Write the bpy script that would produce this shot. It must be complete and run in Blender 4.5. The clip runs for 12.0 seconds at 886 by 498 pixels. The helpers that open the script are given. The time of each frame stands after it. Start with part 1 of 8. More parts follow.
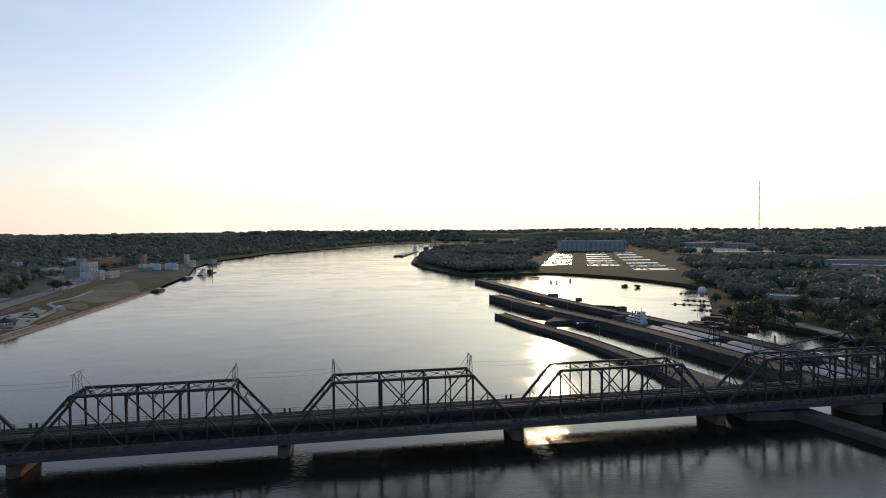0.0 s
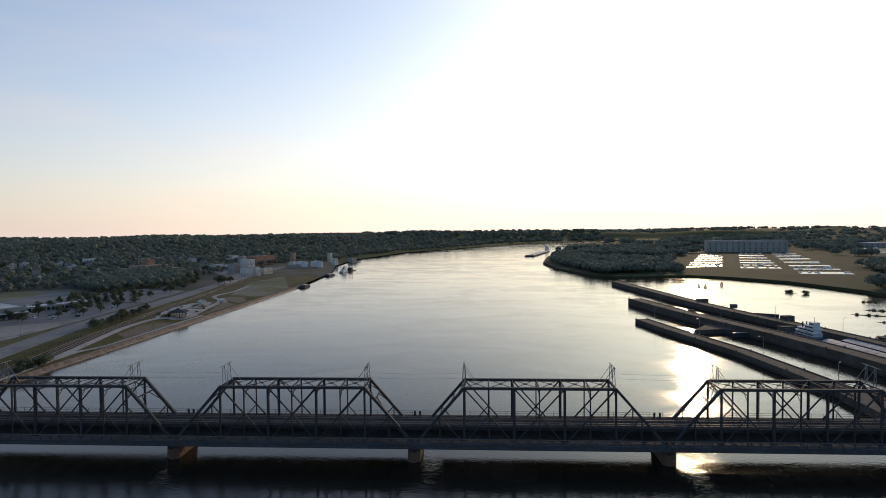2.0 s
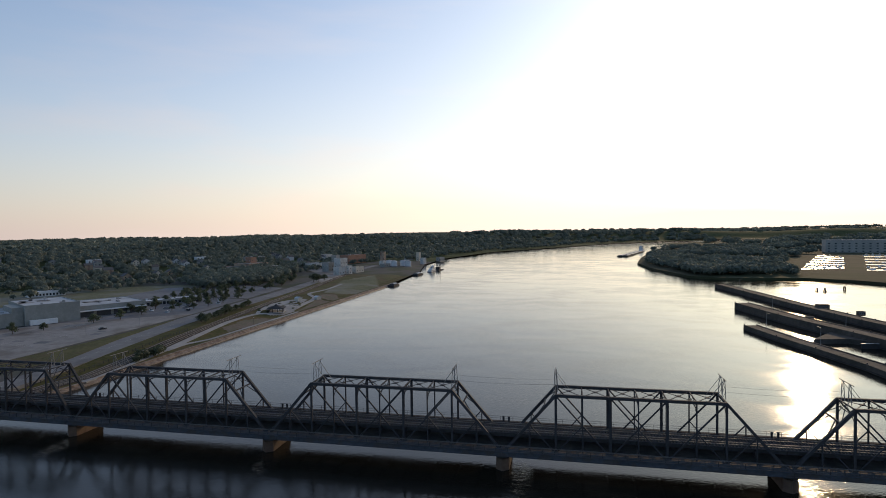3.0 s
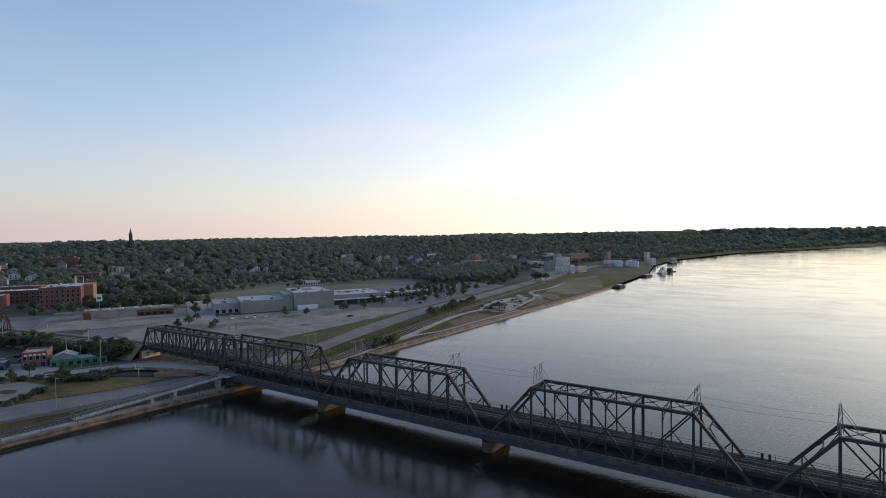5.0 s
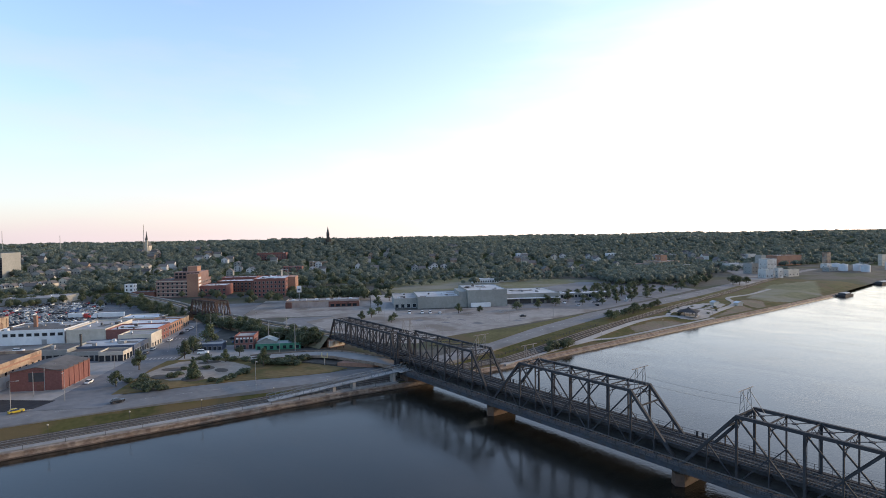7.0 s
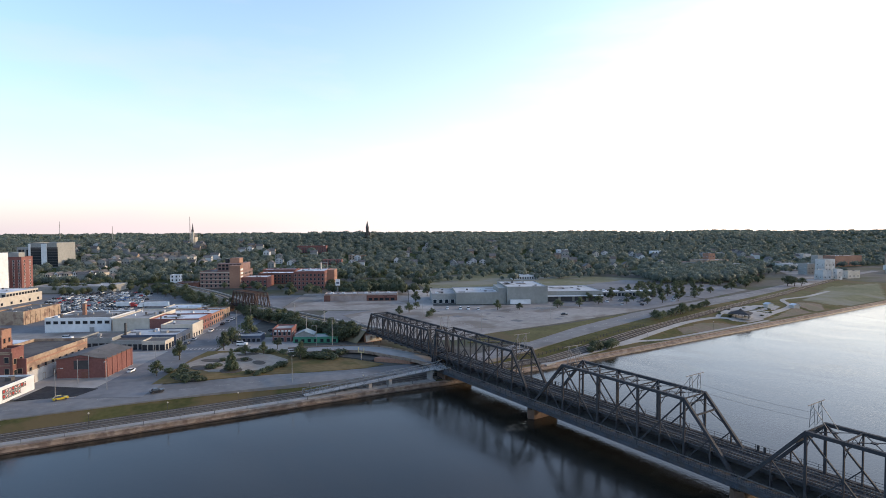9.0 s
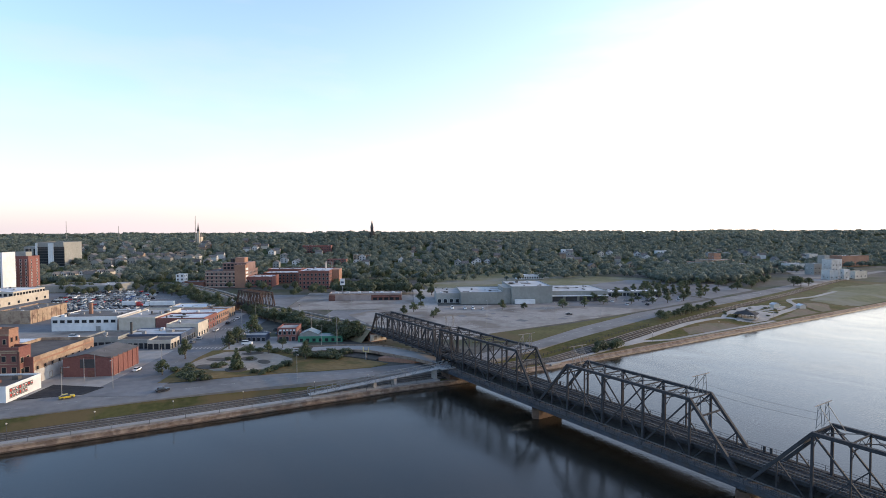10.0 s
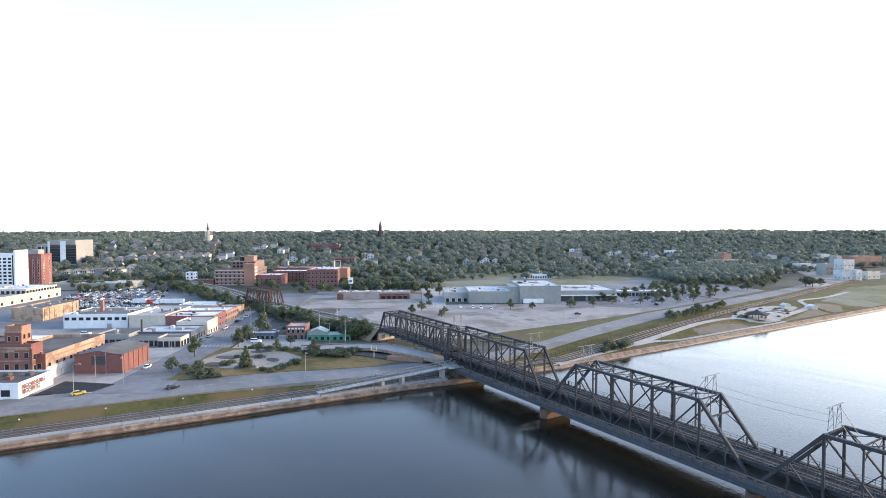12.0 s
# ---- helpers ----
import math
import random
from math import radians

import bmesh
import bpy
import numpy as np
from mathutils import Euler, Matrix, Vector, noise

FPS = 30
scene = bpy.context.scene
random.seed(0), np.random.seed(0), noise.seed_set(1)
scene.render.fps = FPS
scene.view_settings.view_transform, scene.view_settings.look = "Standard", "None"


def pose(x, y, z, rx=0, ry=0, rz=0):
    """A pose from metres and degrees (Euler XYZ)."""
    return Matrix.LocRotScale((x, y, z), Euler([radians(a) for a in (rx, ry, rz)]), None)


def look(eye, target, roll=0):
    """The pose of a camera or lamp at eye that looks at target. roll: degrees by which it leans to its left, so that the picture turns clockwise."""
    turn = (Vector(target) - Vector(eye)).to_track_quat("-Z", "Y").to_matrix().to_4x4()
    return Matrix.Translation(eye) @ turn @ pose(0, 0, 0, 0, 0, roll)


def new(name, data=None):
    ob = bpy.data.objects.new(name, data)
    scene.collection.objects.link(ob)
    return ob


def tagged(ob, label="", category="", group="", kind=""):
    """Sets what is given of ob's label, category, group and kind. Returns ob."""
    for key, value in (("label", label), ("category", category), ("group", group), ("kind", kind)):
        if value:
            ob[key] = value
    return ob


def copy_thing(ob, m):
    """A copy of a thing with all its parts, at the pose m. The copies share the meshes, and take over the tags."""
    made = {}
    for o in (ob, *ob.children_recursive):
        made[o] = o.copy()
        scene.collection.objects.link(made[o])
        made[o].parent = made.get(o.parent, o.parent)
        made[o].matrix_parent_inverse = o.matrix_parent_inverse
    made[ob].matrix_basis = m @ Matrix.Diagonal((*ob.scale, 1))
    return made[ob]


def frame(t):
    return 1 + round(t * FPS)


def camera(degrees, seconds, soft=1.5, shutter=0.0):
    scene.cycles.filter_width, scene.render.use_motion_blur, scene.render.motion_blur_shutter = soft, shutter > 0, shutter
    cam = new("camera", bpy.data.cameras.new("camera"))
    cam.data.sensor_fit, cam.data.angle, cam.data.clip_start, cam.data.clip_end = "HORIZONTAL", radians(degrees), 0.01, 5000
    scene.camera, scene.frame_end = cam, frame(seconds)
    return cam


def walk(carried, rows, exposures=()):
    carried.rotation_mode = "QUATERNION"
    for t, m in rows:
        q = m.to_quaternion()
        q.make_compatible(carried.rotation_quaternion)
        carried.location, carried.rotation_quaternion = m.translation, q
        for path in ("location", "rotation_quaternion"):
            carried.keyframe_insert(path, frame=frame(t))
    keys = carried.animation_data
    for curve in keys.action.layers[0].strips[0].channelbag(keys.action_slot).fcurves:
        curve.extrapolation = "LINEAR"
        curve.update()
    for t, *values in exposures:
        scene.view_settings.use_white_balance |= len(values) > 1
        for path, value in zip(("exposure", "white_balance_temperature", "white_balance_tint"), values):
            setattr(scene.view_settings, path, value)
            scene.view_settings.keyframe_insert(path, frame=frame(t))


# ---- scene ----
EXPOSURES = ((0, -0.06), (1.5, -0.09), (3, -0.1), (5, 0.24), (6, 0.62), (7, 0.92), (9, 1.04), (10.5, 1.15), (11.2, 1.5), (12, 2.0))
cam = camera(77.0, 12.0, soft=0.9)
walk(cam, [
    (0, pose(70.86, -161.98, 63.41, 87.89, 0.37, -10.00)),
    (0.5, pose(70.99, -159.54, 63.34, 87.90, 0.41, -6.96)),
    (1, pose(70.92, -157.20, 63.25, 87.93, 0.52, -3.98)),
    (1.5, pose(70.91, -154.74, 63.15, 87.93, 0.58, -0.39)),
    (2, pose(70.70, -152.20, 63.04, 87.97, 0.62, 3.37)),
    (2.5, pose(70.29, -149.67, 62.96, 88.01, 0.73, 7.56)),
    (3, pose(69.77, -147.30, 62.90, 88.03, 0.80, 12.35)),
    (5, pose(65.50, -137.99, 62.28, 88.25, 0.90, 34.90)),
    (5.5, pose(64.00, -135.64, 62.21, 88.30, 0.96, 41.01)),
    (6, pose(62.20, -133.43, 62.04, 88.36, 0.98, 47.49)),
    (6.5, pose(60.16, -130.75, 61.90, 88.39, 0.99, 51.49)),
    (7, pose(58.14, -128.88, 61.74, 88.39, 0.90, 52.78)),
    (9, pose(52.40, -125.40, 61.50, 87.92, 0.25, 56.75)),
    (9.5, pose(52.35, -125.38, 61.48, 87.91, 0.24, 57.00)),
    (10, pose(52.30, -125.38, 61.46, 87.89, 0.22, 57.22)),
    (10.5, pose(52.27, -125.38, 61.44, 87.88, 0.18, 57.46)),
    (11, pose(52.24, -125.38, 61.43, 87.87, 0.16, 57.70)),
    (11.5, pose(52.22, -125.39, 61.43, 87.84, 0.13, 57.89)),
    (12, pose(52.20, -125.40, 61.43, 87.80, 0.08, 58.06)),
], exposures=EXPOSURES)

# ---- daylight: low morning sun over the river, hazy sky ----
SUN_AZ, SUN_EL = 21.0, 13.0
world = bpy.data.worlds.new("sky")
scene.world = world
world.use_nodes = True
wn, wl = world.node_tree.nodes, world.node_tree.links
sky = wn.new("ShaderNodeTexSky")
sky.sky_type, sky.sun_disc = "NISHITA", False
sky.sun_elevation, sky.sun_rotation = radians(SUN_EL), radians(SUN_AZ)
sky.air_density, sky.dust_density, sky.ozone_density = 1.0, 0.9, 1.5
# thin morning haze: the sky pales evenly towards the horizon
coord, split = wn.new("ShaderNodeTexCoord"), wn.new("ShaderNodeSeparateXYZ")
wl.new(coord.outputs["Generated"], split.inputs[0])
low, power, amount = wn.new("ShaderNodeMath"), wn.new("ShaderNodeMath"), wn.new("ShaderNodeMath")
low.operation, low.inputs[0].default_value, low.use_clamp = "SUBTRACT", 1.0, True
power.operation, power.inputs[1].default_value = "POWER", 5.0
amount.operation, amount.inputs[1].default_value, amount.inputs[2].default_value = "MULTIPLY_ADD", 0.72, 0.08
wl.new(split.outputs["Z"], low.inputs[1]), wl.new(low.outputs[0], power.inputs[0]), wl.new(power.outputs[0], amount.inputs[0])
haze = wn.new("ShaderNodeMix")
haze.data_type = "RGBA"
# the haze glows towards the sun
sunward, half, glow, tone = wn.new("ShaderNodeVectorMath"), wn.new("ShaderNodeMath"), wn.new("ShaderNodeMath"), wn.new("ShaderNodeMix")
sunward.operation, sunward.inputs[1].default_value = "DOT_PRODUCT", (math.sin(radians(SUN_AZ)), math.cos(radians(SUN_AZ)), 0.0)
half.operation, half.inputs[1].default_value, half.inputs[2].default_value = "MULTIPLY_ADD", 0.5, 0.5
glow.operation, glow.inputs[1].default_value, glow.use_clamp = "POWER", 2.5, True
tone.data_type = "RGBA"
tone.inputs["A"].default_value, tone.inputs["B"].default_value = (2.6, 2.12, 2.4, 1), (8.9, 7.05, 5.75, 1)
wl.new(coord.outputs["Generated"], sunward.inputs[0]), wl.new(sunward.outputs["Value"], half.inputs[0]), wl.new(half.outputs[0], glow.inputs[0])
wl.new(glow.outputs[0], tone.inputs["Factor"]), wl.new(tone.outputs["Result"], haze.inputs["B"])
clear = wn.new("ShaderNodeMix")
clear.data_type, clear.blend_type = "RGBA", "MULTIPLY"
clear.inputs["Factor"].default_value, clear.inputs["B"].default_value = 1.0, (0.84, 1.08, 1.26, 1)
wl.new(sky.outputs["Color"], clear.inputs["A"])
# faint drawn-out veils of cirrus
drawn, veil, thin = wn.new("ShaderNodeMapping"), wn.new("ShaderNodeTexNoise"), wn.new("ShaderNodeMapRange")
drawn.inputs["Scale"].default_value, drawn.inputs["Rotation"].default_value = (1.6, 2.6, 11.0), (0.10, 0.06, 0.4)
veil.inputs["Scale"].default_value, veil.inputs["Detail"].default_value = 1.3, 5.0
thin.inputs["From Min"].default_value, thin.inputs["From Max"].default_value, thin.inputs["To Max"].default_value = 0.5, 0.8, 0.16
whole = wn.new("ShaderNodeMath")
whole.use_clamp = True
wl.new(coord.outputs["Generated"], drawn.inputs["Vector"]), wl.new(drawn.outputs[0], veil.inputs["Vector"]), wl.new(veil.outputs["Fac"], thin.inputs["Value"])
wl.new(amount.outputs[0], whole.inputs[0]), wl.new(thin.outputs[0], whole.inputs[1])
# and the haze thickens in the sun's quarter of the sky
thick, quarter = wn.new("ShaderNodeMath"), wn.new("ShaderNodeMath")
thick.operation, thick.inputs[1].default_value = "POWER", 2.0
quarter.operation, quarter.inputs[1].default_value, quarter.use_clamp = "MULTIPLY_ADD", 0.24, True
wl.new(glow.outputs[0], thick.inputs[0]), wl.new(thick.outputs[0], quarter.inputs[0]), wl.new(whole.outputs[0], quarter.inputs[2])
wl.new(quarter.outputs[0], haze.inputs["Factor"]), wl.new(clear.outputs["Result"], haze.inputs["A"])
wl.new(haze.outputs["Result"], wn["Background"].inputs["Color"])
wn["Background"].inputs["Strength"].default_value = 0.17
sun = new("sun", bpy.data.lights.new("sun", "SUN"))
sun.data.energy, sun.data.angle, sun.data.color = 1.5, radians(0.6), (1.0, 0.69, 0.40)
_az, _el = radians(SUN_AZ), radians(SUN_EL)
sun.matrix_world = look((0, 0, 200), (-math.sin(_az) * math.cos(_el) * 100, -math.cos(_az) * math.cos(_el) * 100, 200 - math.sin(_el) * 100))

# ---- materials ----
def surface(name, a, b, grain=0.3, patch=0.03, rough=0.85, metal=0.0, bump=0.3, spread=0.0, c=None, c_scale=0.01, c_amount=0.5, leafy=0.0, spec=0.5, sheen=0.0):
    """A weathered surface: colours a and b mixed by grain and by large patches (scales per metre), a third colour in blotches."""
    m = bpy.data.materials.new(name)
    m.use_nodes = True
    n, l = m.node_tree.nodes, m.node_tree.links
    bsdf = n["Principled BSDF"]
    bsdf.inputs["Roughness"].default_value, bsdf.inputs["Metallic"].default_value = rough, metal
    bsdf.inputs["Specular IOR Level"].default_value = spec
    # pale foliage sheen; on far woods it stands in for haze
    bsdf.inputs["Sheen Weight"].default_value, bsdf.inputs["Sheen Roughness"].default_value, bsdf.inputs["Sheen Tint"].default_value = sheen, 0.5, (0.62, 0.78, 0.60, 1)
    geo = n.new("ShaderNodeNewGeometry")
    fine, wide = n.new("ShaderNodeTexNoise"), n.new("ShaderNodeTexNoise")
    for t, s, d in ((fine, grain, 6.0), (wide, patch, 4.0)):
        t.inputs["Scale"].default_value, t.inputs["Detail"].default_value = s, d
        l.new(geo.outputs["Position"], t.inputs["Vector"])
    add = n.new("ShaderNodeMath")
    add.operation = "ADD"
    l.new(fine.outputs["Fac"], add.inputs[0]), l.new(wide.outputs["Fac"], add.inputs[1])
    ramp = n.new("ShaderNodeMapRange")
    ramp.inputs["From Min"].default_value, ramp.inputs["From Max"].default_value = 0.7, 1.3
    l.new(add.outputs[0], ramp.inputs["Value"])
    mix = n.new("ShaderNodeMix")
    mix.data_type = "RGBA"
    mix.inputs["A"].default_value, mix.inputs["B"].default_value = (*a, 1), (*b, 1)
    l.new(ramp.outputs[0], mix.inputs["Factor"])
    out = mix.outputs["Result"]
    if c:
        blot = n.new("ShaderNodeTexNoise")
        blot.inputs["Scale"].default_value, blot.inputs["Detail"].default_value = c_scale, 5.0
        l.new(geo.outputs["Position"], blot.inputs["Vector"])
        lim = n.new("ShaderNodeMapRange")
        lim.inputs["From Min"].default_value, lim.inputs["From Max"].default_value, lim.inputs["To Max"].default_value = 0.48, 0.6, c_amount
        l.new(blot.outputs["Fac"], lim.inputs["Value"])
        mix2 = n.new("ShaderNodeMix")
        mix2.data_type = "RGBA"
        mix2.inputs["B"].default_value = (*c, 1)
        l.new(lim.outputs[0], mix2.inputs["Factor"]), l.new(out, mix2.inputs["A"])
        out = mix2.outputs["Result"]
    if spread:
        info, hsv, rng = n.new("ShaderNodeObjectInfo"), n.new("ShaderNodeHueSaturation"), n.new("ShaderNodeMapRange")
        rng.inputs["To Min"].default_value, rng.inputs["To Max"].default_value = 1 - spread, 1 + spread
        l.new(info.outputs["Random"], rng.inputs["Value"]), l.new(rng.outputs[0], hsv.inputs["Value"]), l.new(out, hsv.inputs["Color"])
        out = hsv.outputs["Color"]
    l.new(out, bsdf.inputs["Base Color"])
    if leafy:
        # thin leaves pass part of the light through
        thin, both = n.new("ShaderNodeBsdfTranslucent"), n.new("ShaderNodeMixShader")
        both.inputs[0].default_value = leafy
        l.new(out, thin.inputs["Color"]), l.new(bsdf.outputs[0], both.inputs[1]), l.new(thin.outputs[0], both.inputs[2])
        l.new(both.outputs[0], n["Material Output"].inputs["Surface"])
    if bump:
        bp = n.new("ShaderNodeBump")
        bp.inputs["Strength"].default_value, bp.inputs["Distance"].default_value = bump, 0.3 / max(grain, 0.3)
        l.new(fine.outputs["Fac"], bp.inputs["Height"]), l.new(bp.outputs[0], bsdf.inputs["Normal"])
    return m


def river_water():
    m = bpy.data.materials.new("river_water")
    m.use_nodes = True
    n, l = m.node_tree.nodes, m.node_tree.links
    bsdf = n["Principled BSDF"]
    bsdf.inputs["Base Color"].default_value = (0.013, 0.012, 0.009, 1)
    bsdf.inputs["IOR"].default_value = 1.33
    geo = n.new("ShaderNodeNewGeometry")

    def noise(scale, stretch, detail, warp=0.0, turn=0.35):
        mp, t = n.new("ShaderNodeMapping"), n.new("ShaderNodeTexNoise")
        mp.inputs["Scale"].default_value = (scale, scale * stretch, scale)
        mp.inputs["Rotation"].default_value = (0, 0, turn)
        t.inputs["Scale"].default_value, t.inputs["Detail"].default_value, t.inputs["Distortion"].default_value = 1.0, detail, warp
        l.new(geo.outputs["Position"], mp.inputs["Vector"]), l.new(mp.outputs[0], t.inputs["Vector"])
        return t.outputs["Fac"]

    def ranged(value, a, b, lo, hi):
        r = n.new("ShaderNodeMapRange")
        for key, v in (("From Min", a), ("From Max", b), ("To Min", lo), ("To Max", hi)):
            r.inputs[key].default_value = v
        l.new(value, r.inputs["Value"])
        return r.outputs[0]

    def calc(kind, a, b=None, c=None):
        q = n.new("ShaderNodeMath")
        q.operation = kind
        for i, v in enumerate((a, b, c)):
            if v is None:
                continue
            if isinstance(v, (int, float)):
                q.inputs[i].default_value = v
            else:
                l.new(v, q.inputs[i])
        return q.outputs[0]

    # slow boils and slicks of the current: ruffled and glassy patches
    slick = noise(0.022, 1.7, 4.0, 1.2)
    broad = noise(0.006, 1.6, 2.0, 0.6)
    ruffle = calc("ADD", calc("MULTIPLY", slick, 0.6), calc("MULTIPLY", broad, 0.4))
    # the wake of each pier: broken water on the downstream side
    split = n.new("ShaderNodeSeparateXYZ")
    l.new(geo.outputs["Position"], split.inputs[0])
    off = calc("WRAP", calc("ADD", split.outputs["X"], 76.2), -33.52, 33.53)
    ex = calc("POWER", calc("DIVIDE", off, 3.6), 2.0)
    ey = calc("POWER", calc("DIVIDE", calc("ADD", split.outputs["Y"], 11.0), 13.0), 2.0)
    wake = ranged(calc("ADD", ex, ey), 0.25, 1.6, 1.0, 0.0)
    l.new(calc("MULTIPLY", ranged(ruffle, 0.42, 0.58, 0.06, 0.15), calc("MULTIPLY_ADD", wake, -0.3, 1.0)), bsdf.inputs["Roughness"])
    swell = n.new("ShaderNodeBump")
    swell.inputs["Strength"].default_value, swell.inputs["Distance"].default_value = 0.22, 0.8
    l.new(noise(0.016, 1.6, 1.0, 0.8), swell.inputs["Height"])
    eddy = n.new("ShaderNodeBump")
    eddy.inputs["Distance"].default_value = 0.55
    l.new(noise(0.62, 1.3, 3.0, 2.0), eddy.inputs["Height"]), l.new(calc("MULTIPLY", wake, 0.20), eddy.inputs["Strength"]), l.new(swell.outputs[0], eddy.inputs["Normal"])
    ripple = n.new("ShaderNodeBump")
    ripple.inputs["Distance"].default_value = 0.085
    l.new(noise(1.0, 1.6, 3.0, 0.4), ripple.inputs["Height"]), l.new(ranged(ruffle, 0.40, 0.60, 0.32, 0.54), ripple.inputs["Strength"])
    l.new(eddy.outputs[0], ripple.inputs["Normal"]), l.new(ripple.outputs[0], bsdf.inputs["Normal"])
    return m


def window_glass():
    m = bpy.data.materials.new("window_glass")
    m.use_nodes = True
    b = m.node_tree.nodes["Principled BSDF"]
    b.inputs["Base Color"].default_value, b.inputs["Roughness"].default_value, b.inputs["IOR"].default_value = (0.02, 0.025, 0.03, 1), 0.06, 1.5
    return m


